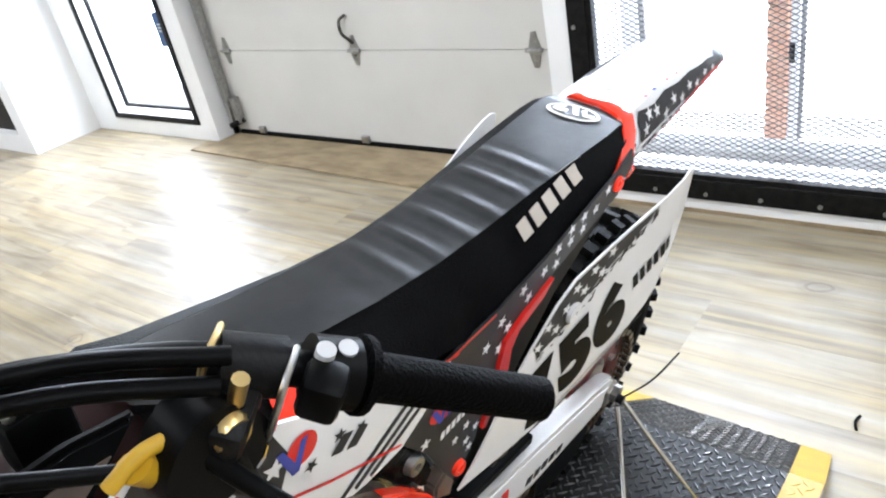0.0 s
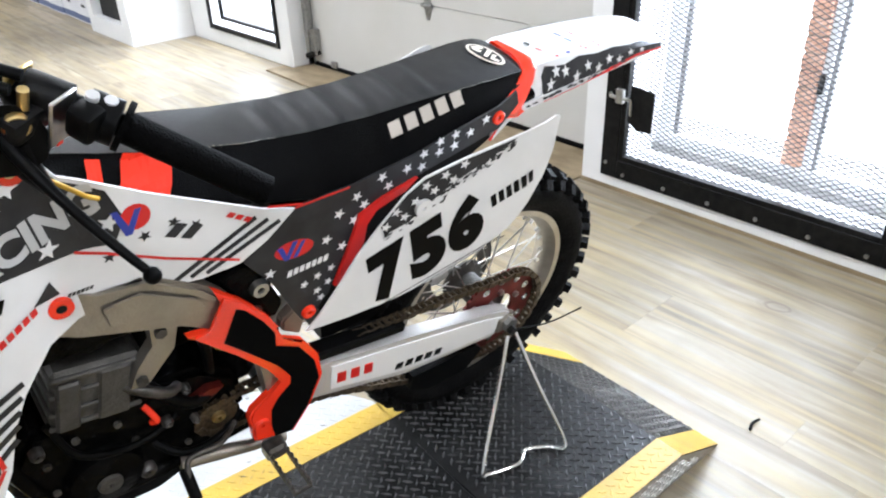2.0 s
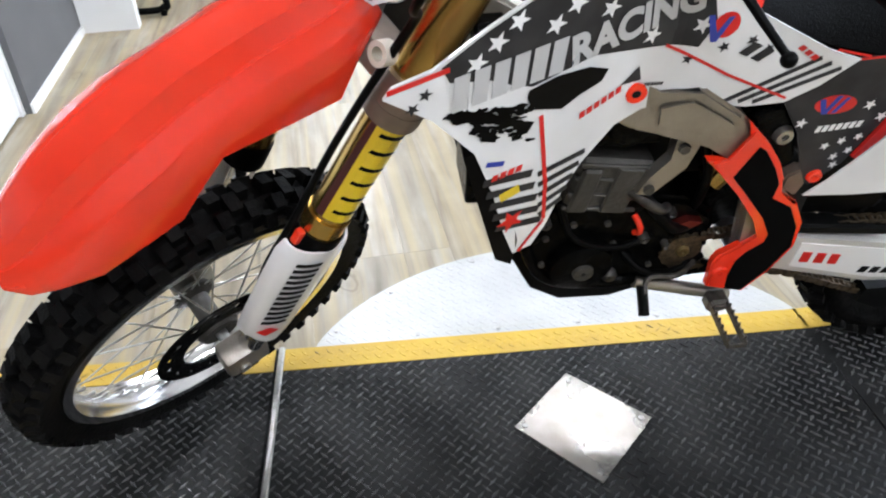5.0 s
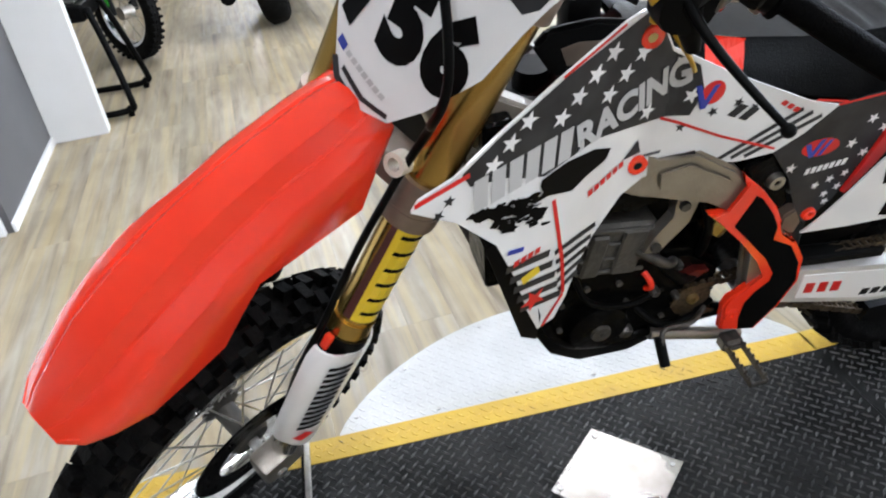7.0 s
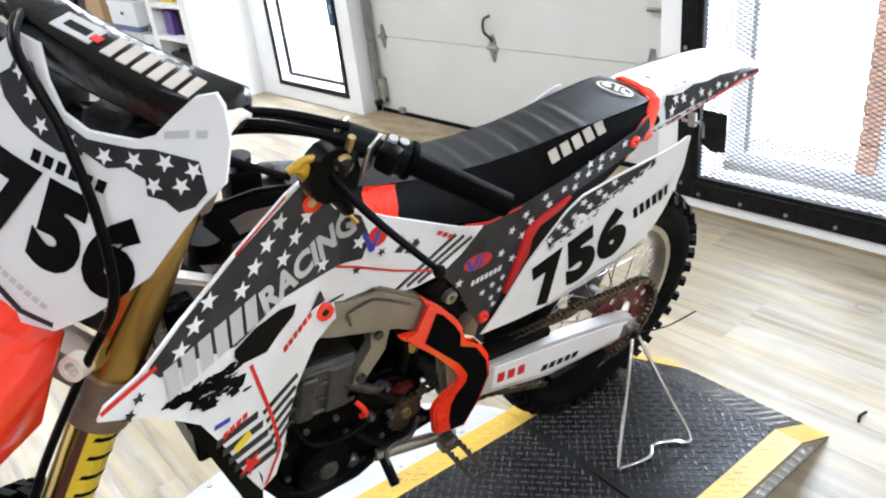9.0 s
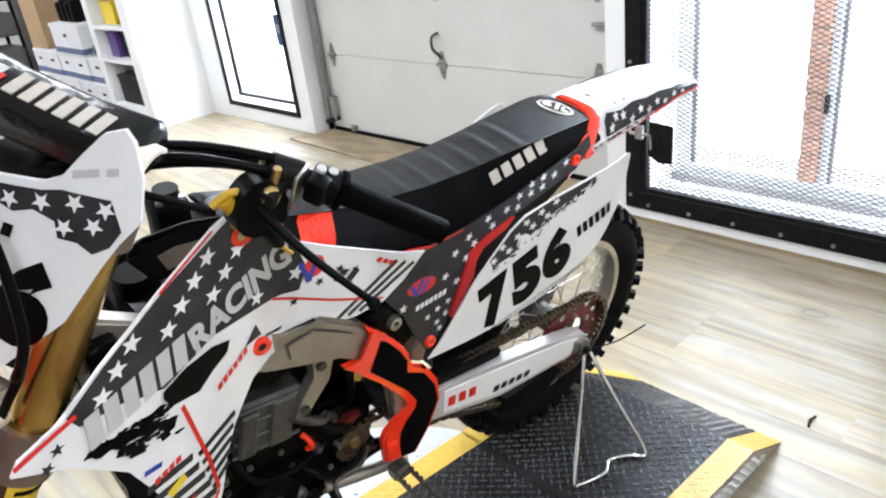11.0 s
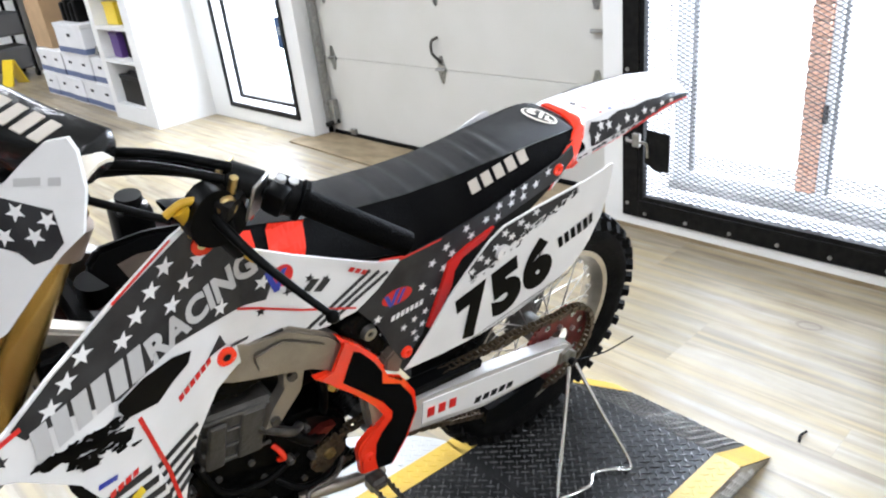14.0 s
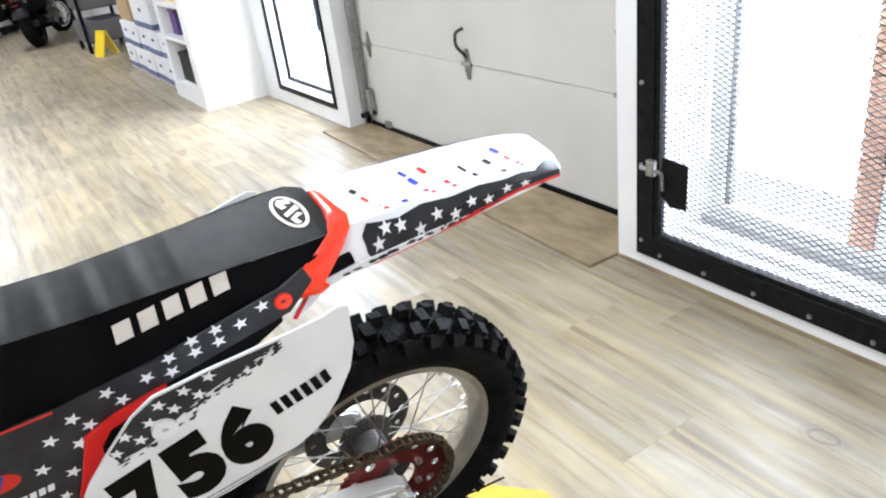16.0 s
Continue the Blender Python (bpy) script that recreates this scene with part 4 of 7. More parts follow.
def wheel(centre, r_tyre, r_rim, width, rim_mat, fr, hub_r, knobs):
    c = Vector(centre)
    place = front if fr else (lambda b: b)
    w = width / 2
    tyre = place(revolve([(-w * 0.55, r_rim - 0.004), (-w * 0.95, r_rim + 0.03), (-w, r_rim + 0.05), (-w * 0.8, r_tyre - 0.028), (-w * 0.4, r_tyre - 0.017),
                          (w * 0.4, r_tyre - 0.017), (w * 0.8, r_tyre - 0.028), (w, r_rim + 0.05), (w * 0.95, r_rim + 0.03), (w * 0.55, r_rim - 0.004)], 72, c))
    t_ob = part("tyre", tyre, RUBBER, bike, "black knobbly off-road tyre", 50)
    tread = bmesh.new()
    for k in range(knobs):
        for row, (x, tilt, half, rr) in enumerate(((0.0, 0, 0.016, r_tyre - 0.008), (0.45, 16, 0.012, r_tyre - 0.011), (-0.45, -16, 0.012, r_tyre - 0.011),
                                                   (0.85, 52, 0.011, r_tyre - 0.022), (-0.85, -52, 0.011, r_tyre - 0.022))):
            if row == 0 and k % 2:
                continue
            ang = 2 * math.pi * (k + (0.5 if row in (1, 2) else 0)) / knobs
            m = (Matrix.Translation(c) @ Matrix.Rotation(ang, 4, "X") @ Matrix.Translation((x * w, 0, rr)) @ Matrix.Rotation(radians(tilt), 4, "Y"))
            box((-half, -0.0105, -0.012), (half, 0.0105, 0.011), 0, tread, m)
    part("tread", place(tread), RUBBER, t_ob)
    rim = place(revolve([(-0.032, r_rim + 0.006), (-0.036, r_rim + 0.005), (-0.034, r_rim - 0.012), (-0.02, r_rim - 0.018), (-0.008, r_rim - 0.028), (0.008, r_rim - 0.028),
                         (0.02, r_rim - 0.018), (0.034, r_rim - 0.012), (0.036, r_rim + 0.005), (0.032, r_rim + 0.006)], 72, c))
    rim_ob = part("rim", rim, rim_mat, bike, "light alloy spoked rim", 50)
    hub = revolve([(-0.05, 0.012), (-0.05, hub_r), (-0.04, hub_r + 0.006), (-0.03, hub_r * 0.6), (0.03, hub_r * 0.6), (0.04, hub_r + 0.006), (0.05, hub_r), (0.05, 0.012)], 32, c)
    part("hub", place(hub), ENGINE, bike, "dull cast alloy hub", 40)
    n = 32
    for k in range(n):
        s = 1 if k % 2 else -1
        a = 2 * math.pi * k / n
        lean = (0.42 if (k // 2) % 2 else -0.42)
        p0 = c + Vector((s * 0.038, hub_r * math.cos(a + lean), hub_r * math.sin(a + lean)))
        p1 = c + Vector((s * 0.006, (r_rim - 0.026) * math.cos(a), (r_rim - 0.026) * math.sin(a)))
        part("spoke", place(cyl(p0, p1, 0.0017, n=5)), STEEL, bike)
    for k in range(n):
        a = 2 * math.pi * k / n
        p = c + Vector((0, (r_rim - 0.04) * math.cos(a), (r_rim - 0.04) * math.sin(a)))
        q = c + Vector((0, (r_rim - 0.026) * math.cos(a), (r_rim - 0.026) * math.sin(a)))
        part("nipple", place(cyl(p, q, 0.0035, n=6)), STEEL, rim_ob)


wheel((0, 0, 0), 0.345, 0.247, 0.115, RIM, False, 0.055, 40)
wheel(AXLE_F, 0.350, 0.276, 0.085, RIM_SILVER, True, 0.035, 46)

# rear sprocket, chain and brake disc
teeth = [((0.118 if k % 2 else 0.124) * math.cos(2 * math.pi * k / 96), (0.118 if k % 2 else 0.124) * math.sin(2 * math.pi * k / 96)) for k in range(96)]
spr = part("sprocket", pierced(teeth, [circle(0.094 * math.cos(a), 0.094 * math.sin(a), 0.0088, 12) for a in (2 * math.pi * k / 12 for k in range(12))]
                               + [circle(0, 0, 0.05, 24)], 0.072, 0.078), SPROCKET, bike, "dark red anodised rear sprocket with drilled holes")
for k in range(12):
    a = 2 * math.pi * k / 12
    part("hole_rim", revolve([(0.0715, 0.0072), (0.0795, 0.0072), (0.0795, 0.0105), (0.0715, 0.0105)], 14, (0, 0.094 * math.cos(a), 0.094 * math.sin(a))), CHROME, spr)
for k in range(6):
    a = 2 * math.pi * (k + 0.5) / 6
    part("sprocket_bolt", cyl((0.07, 0.062 * math.cos(a), 0.062 * math.sin(a)), (0.086, 0.062 * math.cos(a), 0.062 * math.sin(a)), 0.0075, n=6), STEEL, spr)
part("brake_disc", pierced(circle(0, 0, 0.118, 48), [circle(0.1 * math.cos(a), 0.1 * math.sin(a), 0.007, 8) for a in (2 * math.pi * k / 14 for k in range(14))]
                           + [circle(0, 0, 0.074, 32)], -0.075, -0.071), DARK_STEEL, bike, "dark drilled rear brake disc")
part("brake_disc", front(pierced(circle(AXLE_F.y, AXLE_F.z, 0.13, 48), [circle(AXLE_F.y + 0.108 * math.cos(a), AXLE_F.z + 0.108 * math.sin(a), 0.008, 8) for a in (2 * math.pi * k / 16 for k in range(16))]
                                 + [circle(AXLE_F.y, AXLE_F.z, 0.08, 32)], 0.055, 0.059)), DARK_ENGINE, bike, "dark drilled front brake disc")

# chain: links laid along a loop round both sprockets
loop = []
r1, r2, cy2, cz2 = 0.121, 0.036, -0.686, 0.126
up = math.atan2(cz2, cy2)
for k in range(25):
    a = radians(98) - radians(196) * k / 24
    loop.append((r1 * math.cos(a), r1 * math.sin(a)))
loop.append((-0.22, -0.085))
loop.append((-0.46, 0.03))
for k in range(9):
    a = radians(-105) - radians(150) * k / 8
    loop.append((cy2 + r2 * math.cos(a), cz2 + r2 * math.sin(a)))
loop.append((-0.45, 0.165))
loop.append((-0.2, 0.148))
loop.append(loop[0])
pts, chain_bm, pitch = [Vector((0.088, a, b)) for a, b in loop], bmesh.new(), 0.0159
lens = [(pts[i + 1] - pts[i]).length for i in range(len(pts) - 1)]
total = sum(lens)
n_links = int(total / pitch)
for k in range(n_links):
    s = total * (k + 0.5) / n_links
    i = 0
    while i < len(lens) - 1 and s > lens[i]:
        s -= lens[i]
        i += 1
    d = (pts[i + 1] - pts[i]).normalized()
    m = Matrix.Translation(pts[i] + d * s) @ Matrix.Rotation(math.atan2(d.z, d.y), 4, "X")
    o = 0.0065 if k % 2 else 0.0088
    for sx in (-o, o):
        box((sx - 0.001, -0.0105, -0.0066), (sx + 0.001, 0.0105, 0.0066), 0.0, chain_bm, m)
    cyl(m @ Vector((-0.006, 0.0079, 0)), m @ Vector((0.006, 0.0079, 0)), 0.005, n=6, bm=chain_bm)
part("chain", chain_bm, CHAIN, bike, "greasy brown roller chain")
part("front_sprocket", revolve([(0.08, 0.008), (0.08, 0.036), (0.092, 0.036), (0.092, 0.008)], 24, (0, cy2, cz2)), CHAIN, bike, "small greasy front sprocket", 40)
part("sprocket_nut", revolve([(0.090, 0.004), (0.098, 0.004), (0.098, 0.011), (0.090, 0.013)], 12, (0, cy2, cz2)), BRASS, bike, "", 40)

# swingarm
ARM = [(-0.60, 0.165), (-0.50, 0.160), (-0.296, 0.114), (-0.06, 0.053), (-0.008, 0.040), (0.012, 0.024), (0.018, -0.012), (-0.035, -0.036), (-0.29, -0.004), (-0.50, 0.072), (-0.60, 0.09)]
for s in (1, -1):
    arm = prism(ARM, 0.084 * s, 0.114 * s, "x")
    bmesh.ops.bevel(arm, geom=arm.edges[:], offset=0.005, segments=2, affect="EDGES")
    part("swingarm_beam", arm, SWING_ALLOY, bike, "brushed alloy swingarm beam", 35)
STRIP = [(-0.475, 0.142), (-0.29, 0.098), (-0.075, 0.044), (-0.015, 0.022), (-0.035, -0.018), (-0.28, 0.012), (-0.475, 0.078)]
arm_dec = part("swingarm_decal", prism(STRIP, 0.114, 0.1165, "x"), WHITE_VINYL, bike, "white swingarm decal")
for k in range(3):
    y, z = -0.462 + 0.031 * k, 0.090 - 0.0076 * k
    part("word_block", prism([(y, z), (y + 0.019, z - 0.0045), (y + 0.019, z + 0.0225), (y, z + 0.027)], 0.1165, 0.118, "x"), RED_VINYL, arm_dec)
for k in range(5):
    y, z = -0.322 + 0.026 * k, 0.036 - 0.005 * k
    part("word_block", prism([(y, z), (y + 0.017, z - 0.0035), (y + 0.022, z + 0.0125), (y + 0.005, z + 0.016)], 0.1165, 0.118, "x"), BLACK_VINYL, arm_dec)
part("axle_block", box((0.082, -0.03, -0.024), (0.122, 0.016, 0.02), 0.004), ALLOY, bike, "", 35)
part("rear_axle", cyl((-0.13, 0, 0), (0.128, 0, 0), 0.012, n=16), STEEL, bike, "", 40)
part("axle_nut", cyl((0.12, 0, 0), (0.134, 0, 0), 0.019, n=6), STEEL, bike)
part("chain_guide", prism([(-0.255, -0.045), (-0.07, -0.052), (-0.05, -0.075), (-0.09, -0.125), (-0.20, -0.12), (-0.26, -0.085)], 0.072, 0.106, "x"), BLACK_PLASTIC, bike, "black plastic chain guide")
part("chain_slider", box((0.07, -0.56, 0.15), (0.108, -0.30, 0.172), 0.004, m=Matrix.Translation((0, -0.43, 0.155)) @ Matrix.Rotation(radians(-9), 4, "X") @ Matrix.Translation((0, 0.43, -0.155))), BLACK_PLASTIC, bike, "", 35)
part("pivot_shaft", cyl((-0.12, -0.58, 0.12), (0.128, -0.58, 0.12), 0.02, n=20), STEEL, bike, "", 40)
part("mud_flap", prism([(-0.48, 0.30), (-0.40, 0.31), (-0.30, 0.27), (-0.33, 0.17), (-0.47, 0.17)], -0.03, 0.07, "x"), BLACK_PLASTIC, bike, "black mud flap ahead of the wheel")
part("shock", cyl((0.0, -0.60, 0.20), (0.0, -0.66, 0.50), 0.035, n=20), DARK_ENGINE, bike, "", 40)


# ---- bodywork ----


def shroud_x(y, z):
    return 0.120 + 0.37 * max(0.0, -(y + 0.835)) + 0.03 * max(0.0, 0.55 - z) * (1 if y < -0.8 else 0)


def plate_x(y, z):
    return 0.228 + 0.19 * y - 0.25 * max(0.0, y + 0.16)


def cover_x(y, z):
    return 0.112 + 0.02 * max(0.0, 0.5 - z)


def fill(outlines, step=0.03):
    """Flat faces in the y, z plane (kept as x = 0), cut to a grid so that they can bend."""
    bm = bmesh.new()
    for o in outlines:
        bm.faces.new([bm.verts.new((0, a, b)) for a, b in o])
    cut(bm, step)
    return bm


def cut(bm, step):
    if not bm.verts:
        return
    bm.normal_update()
    bmesh.ops.triangulate(bm, faces=bm.faces[:], ngon_method="EAR_CLIP")
    for axis in (1, 2):
        lo = min(v.co[axis] for v in bm.verts)
        hi = max(v.co[axis] for v in bm.verts)
        n = int((hi - lo) / step)
        for i in range(1, n + 1):
            co, no = [0, 0, 0], [0, 0, 0]
            co[axis], no[axis] = lo + (hi - lo) * i / (n + 1), 1
            bmesh.ops.bisect_plane(bm, geom=bm.verts[:] + bm.edges[:] + bm.faces[:], plane_co=co, plane_no=no)
    bmesh.ops.triangulate(bm, faces=bm.faces[:], ngon_method="EAR_CLIP")


def shell(outline, f, thick=0.004, step=0.03, side=1):
    """A bent panel with thickness; side -1 mirrors it."""
    bm = fill([outline], step)
    for v in bm.verts:
        v.co.x = f(v.co.y, v.co.z)
    made = bmesh.ops.extrude_face_region(bm, geom=bm.faces[:])
    for v in made["geom"]:
        if isinstance(v, bmesh.types.BMVert):
            v.co.x -= thick
    if side < 0:
        for v in bm.verts:
            v.co.x *= -1
    return bm


def decal(name, outlines, f, material, parent, off=0.0012, step=0.05, label=""):
    if isinstance(outlines, list) and len(outlines) > 1:
        return [decal(name, [o], f, material, parent, off, step, label) for o in outlines]
    bm = outlines if isinstance(outlines, bmesh.types.BMesh) else fill(outlines, step)
    for v in bm.verts:
        v.co.x = f(v.co.y, v.co.z) + 0.55 * off
    return part(name, bm, material, parent, label)


def star(y, z, r, turn=0.3):
    return [(y + (r if k % 2 == 0 else r * 0.42) * math.sin(2 * math.pi * k / 10 + turn), z + (r if k % 2 == 0 else r * 0.42) * math.cos(2 * math.pi * k / 10 + turn)) for k in range(10)]


def inside(p, poly):
    y, z = p
    hit = False
    for i in range(len(poly)):
        (y1, z1), (y2, z2) = poly[i], poly[i - 1]
        if (z1 > z) != (z2 > z) and y < (y2 - y1) * (z - z1) / (z2 - z1) + y1:
            hit = not hit
    return hit


def star_field(poly, pitch, r, slope=0.4, turn=0.3, margin=0.9, skip=None):
    out = []
    ys, zs = [p[0] for p in poly], [p[1] for p in poly]
    row = 0
    z = min(zs) - 0.2
    while z < max(zs) + 0.2:
        y = min(ys) - 0.1 + (pitch / 2 if row % 2 else 0)
        while y < max(ys) + 0.1:
            zz = z + slope * (y - min(ys))
            ok = all(inside((y + margin * r * math.cos(a), zz + margin * r * math.sin(a)), poly) for a in (0, 1.57, 3.14, 4.71))
            if ok and not (skip and inside((y, zz), skip)):
                out.append(star(y, zz, r, turn))
            y += pitch
        z += pitch * 0.62
        row += 1
    return out


def slab(y0, z0, y1, z1, h, lean=0.0):
    """A parallelogram from (y0, z0) along to (y1, z1), h high."""
    d = Vector((y1 - y0, z1 - z0)).normalized()
    u = Vector((-d.y, d.x)) * h + d * lean * h
    return [(y0, z0), (y1, z1), (y1 + u.x, z1 + u.y), (y0 + u.x, z0 + u.y)]


def bars(y0, z0, y1, z1, h, n, gap=0.25, lean=0.25):
    """n plain slanted bars in a row: a word that is only hinted at."""
    out = []
    for k in range(n):
        a, b = k / n, (k + 1 - gap) / n
        out.append(slab(y0 + (y1 - y0) * a, z0 + (z1 - z0) * a, y0 + (y1 - y0) * b, z0 + (z1 - z0) * b, h, lean))
    return out


def words(body, y0, z0, y1, z1, height, bold=0.0, shear=0.0, step=0.02, upright=False):
    """Letters as flat faces in y, z, from (y0, z0) to (y1, z1) along the base line."""
    cu = bpy.data.curves.new("text", "FONT")
    cu.body, cu.size, cu.offset, cu.shear, cu.resolution_u = body, 1.0, bold, shear, 4
    ob = bpy.data.objects.new("text", cu)
    me = bpy.data.meshes.new_from_object(ob)
    bm = bmesh.new()
    bm.from_mesh(me)
    bpy.data.objects.remove(ob)
    bpy.data.curves.remove(cu)
    bpy.data.meshes.remove(me)
    lo = Vector((min(v.co.x for v in bm.verts), min(v.co.y for v in bm.verts)))
    hi = Vector((max(v.co.x for v in bm.verts), max(v.co.y for v in bm.verts)))
    d = Vector((y1 - y0, z1 - z0))
    u = Vector((-0.22 * height, height)) if upright else Vector((-d.y, d.x)).normalized() * height
    for v in bm.verts:
        a, b = (v.co.x - lo.x) / (hi.x - lo.x), (v.co.y - lo.y) / (hi.y - lo.y)
        v.co = (0, y0 + d.x * a + u.x * b, z0 + d.y * a + u.y * b)
    cut(bm, step)
    return bm


def number(body, y0, z0, y1, z1, height, bold=0.06, gap=0.05, upright=False):
    """Digits set close together, each one filling its own share of the base line."""
    out = bmesh.new()
    n = len(body)
    for k, c in enumerate(body):
        a, b = (k + gap / 2) / n, (k + 1 - gap / 2) / n
        one = words(c, y0 + (y1 - y0) * a, z0 + (z1 - z0) * a, y0 + (y1 - y0) * b, z0 + (z1 - z0) * b, height, bold, upright=upright)
        me = bpy.data.meshes.new("digit")
        one.to_mesh(me)
        one.free()
        out.from_mesh(me)
        bpy.data.meshes.remove(me)
    return out


# side number panels
PANEL = [(-0.537, 0.283), (-0.46, 0.291), (-0.382, 0.305), (-0.30, 0.332), (-0.225, 0.370), (-0.175, 0.410), (-0.140, 0.455), (-0.116, 0.505), (-0.108, 0.55), (-0.113, 0.618), (-0.125, 0.622),
         (-0.20, 0.603), (-0.29, 0.578), (-0.355, 0.556), (-0.385, 0.53), (-0.425, 0.475), (-0.455, 0.43), (-0.49, 0.36), (-0.515, 0.315)]
for s in (1, -1):
    p = part("side_number_panel", shell(PANEL if s == 1 else [(y, z - 0.032) for y, z in PANEL], plate_x if s == 1 else lambda y, z: 0.72 * plate_x(y, z), 0.0028, 0.04, s), WHITE_PLASTIC, bike, "white plastic side number panel", 30)
    if s == 1:
        panel = p
PANEL_STARS = [(-0.422, 0.476), (-0.383, 0.529), (-0.354, 0.553), (-0.29, 0.575), (-0.20, 0.599), (-0.226, 0.580), (-0.260, 0.561), (-0.304, 0.534), (-0.336, 0.508), (-0.375, 0.474), (-0.414, 0.458)]
decal("star_band", [PANEL_STARS], plate_x, GREY_VINYL, panel)
decal("star", star_field(PANEL_STARS, 0.031, 0.0098, 0.45, 0.3, 0.55), plate_x, WHITE_VINYL, panel, 0.0022)
decal("race_number", number("756", -0.419, 0.297, -0.221, 0.402, 0.117, 0.072, upright=True), plate_x, BLACK_VINYL, panel, 0.0022, label="bold black race number")
decal("name_bar", bars(-0.220, 0.465, -0.140, 0.505, 0.026, 6, 0.32, 0.15), plate_x, BLACK_VINYL, panel, 0.0022)
decal("pinstripe", [slab(-0.40, 0.302, -0.19, 0.392, 0.002), slab(-0.38, 0.302, -0.18, 0.392, 0.0015)], plate_x, GREY_VINYL, panel, 0.002)
part("panel_boss", revolve([(0.0, 0.004), (0.006, 0.004), (0.006, 0.016), (0.0, 0.016)], 20, (plate_x(-0.353, 0.499), -0.353, 0.499)), WHITE_PLASTIC, panel, "", 40)

# grey side cover ahead of it, with its red edge
COVER = [(-0.645, 0.485), (-0.60, 0.525), (-0.55, 0.540), (-0.45, 0.545), (-0.341, 0.562), (-0.169, 0.605), (-0.135, 0.625), (-0.125, 0.600), (-0.16, 0.560), (-0.344, 0.515), (-0.43, 0.47), (-0.47, 0.40),
         (-0.49, 0.34), (-0.53, 0.297), (-0.545, 0.31), (-0.591, 0.41)]
for s in (1, -1):
    p = part("side_cover", shell(COVER if s == 1 else [(y, z - 0.05) for y, z in COVER], cover_x, 0.004, 0.04, s), GREY_VINYL, bike, "dark grey side cover with white stars", 30)
    if s == 1:
        cover = p
COVER_STARS = [(-0.476, 0.498), (-0.448, 0.476), (-0.497, 0.456), (-0.468, 0.432), (-0.487, 0.395), (-0.536, 0.381), (-0.512, 0.389), (-0.512, 0.357), (-0.386, 0.520), (-0.352, 0.541), (-0.322, 0.535), (-0.321, 0.559),
               (-0.289, 0.553), (-0.258, 0.556), (-0.259, 0.577), (-0.227, 0.572), (-0.29, 0.573), (-0.400, 0.541), (-0.505, 0.339), (-0.594, 0.431), (-0.492, 0.368), (-0.430, 0.500), (-0.196, 0.588), (-0.445, 0.520)]
decal("star", [star(y, z, 0.0088 if z < 0.4 else 0.0105, 0.3 + 2.3 * y) for y, z in COVER_STARS], cover_x, WHITE_VINYL, cover, 0.0015)
decal("badge", [[(-0.583 + 0.03 + 0.031 * math.cos(a) - 0.012 * math.sin(a), 0.462 + 0.017 * math.sin(a) + 0.004 * math.cos(a)) for a in (2 * math.pi * k / 16 for k in range(16))]], cover_x, RED_VINYL, cover, 0.0015)
decal("badge_mark", [[(-0.582, 0.474), (-0.573, 0.474), (-0.566, 0.456), (-0.556, 0.478), (-0.547, 0.478), (-0.562, 0.446), (-0.570, 0.446)],
                     [(-0.556, 0.447), (-0.548, 0.447), (-0.534, 0.474), (-0.541, 0.474)]], cover_x, BLUE_VINYL, cover, 0.003)
decal("word_bar", bars(-0.566, 0.410, -0.492, 0.415, 0.012, 7), cover_x, WHITE_VINYL, cover, 0.0015)
RED_EDGE = [(-0.333, 0.521), (-0.346, 0.518), (-0.400, 0.504), (-0.441, 0.485), (-0.450, 0.455), (-0.463, 0.415), (-0.484, 0.358), (-0.476, 0.354), (-0.450, 0.392), (-0.430, 0.428), (-0.426, 0.462), (-0.410, 0.484), (-0.355, 0.502)]
part("red_edge", shell(RED_EDGE, lambda y, z: cover_x(y, z) + 0.007, 0.006, 0.05), RED_VINYL, bike, "red plastic panel edge", 30)
part("airbox", prism([(-0.505, 0.33), (-0.485, 0.40), (-0.44, 0.475), (-0.344, 0.518), (-0.17, 0.560), (-0.17, 0.54), (-0.30, 0.46), (-0.42, 0.34)], -0.09, 0.104, "x"), BLACK_PLASTIC, bike, "black airbox behind the side panels")
part("red_boss", revolve([(0.0, 0.004), (0.006, 0.004), (0.008, 0.009), (0.006, 0.012), (0.0, 0.013)], 20, (0.115, -0.528, 0.318)), RED_PLASTIC, bike, "", 40)

decal("red_line", [slab(-0.648, 0.482, -0.602, 0.523, 0.004), slab(-0.602, 0.523, -0.552, 0.538, 0.004), slab(-0.552, 0.538, -0.46, 0.542, 0.004)], cover_x, RED_VINYL, cover, 0.003)
rng = random.Random(11)
EDGE = [(-0.418, 0.457), (-0.375, 0.474), (-0.336, 0.508), (-0.304, 0.534), (-0.260, 0.561), (-0.226, 0.580), (-0.203, 0.597)]
specks = []
for k in range(60):
    i = rng.randrange(len(EDGE) - 1)
    t = rng.random()
    y, z = (EDGE[i][c] + (EDGE[i + 1][c] - EDGE[i][c]) * t for c in (0, 1))
    z -= abs(rng.gauss(0, 0.007))
    l, h = rng.uniform(0.003, 0.008), rng.uniform(0.0015, 0.004)
    specks.append([(y + l * rng.uniform(0.5, 1.1) * math.cos(6.283 * j / 8), z + h * rng.uniform(0.4, 1.2) * math.sin(6.283 * j / 8) + 0.4 * l * math.cos(6.283 * j / 8)) for j in range(8)])
decal("torn_speckle", specks, plate_x, GREY_VINYL, panel, 0.0018)

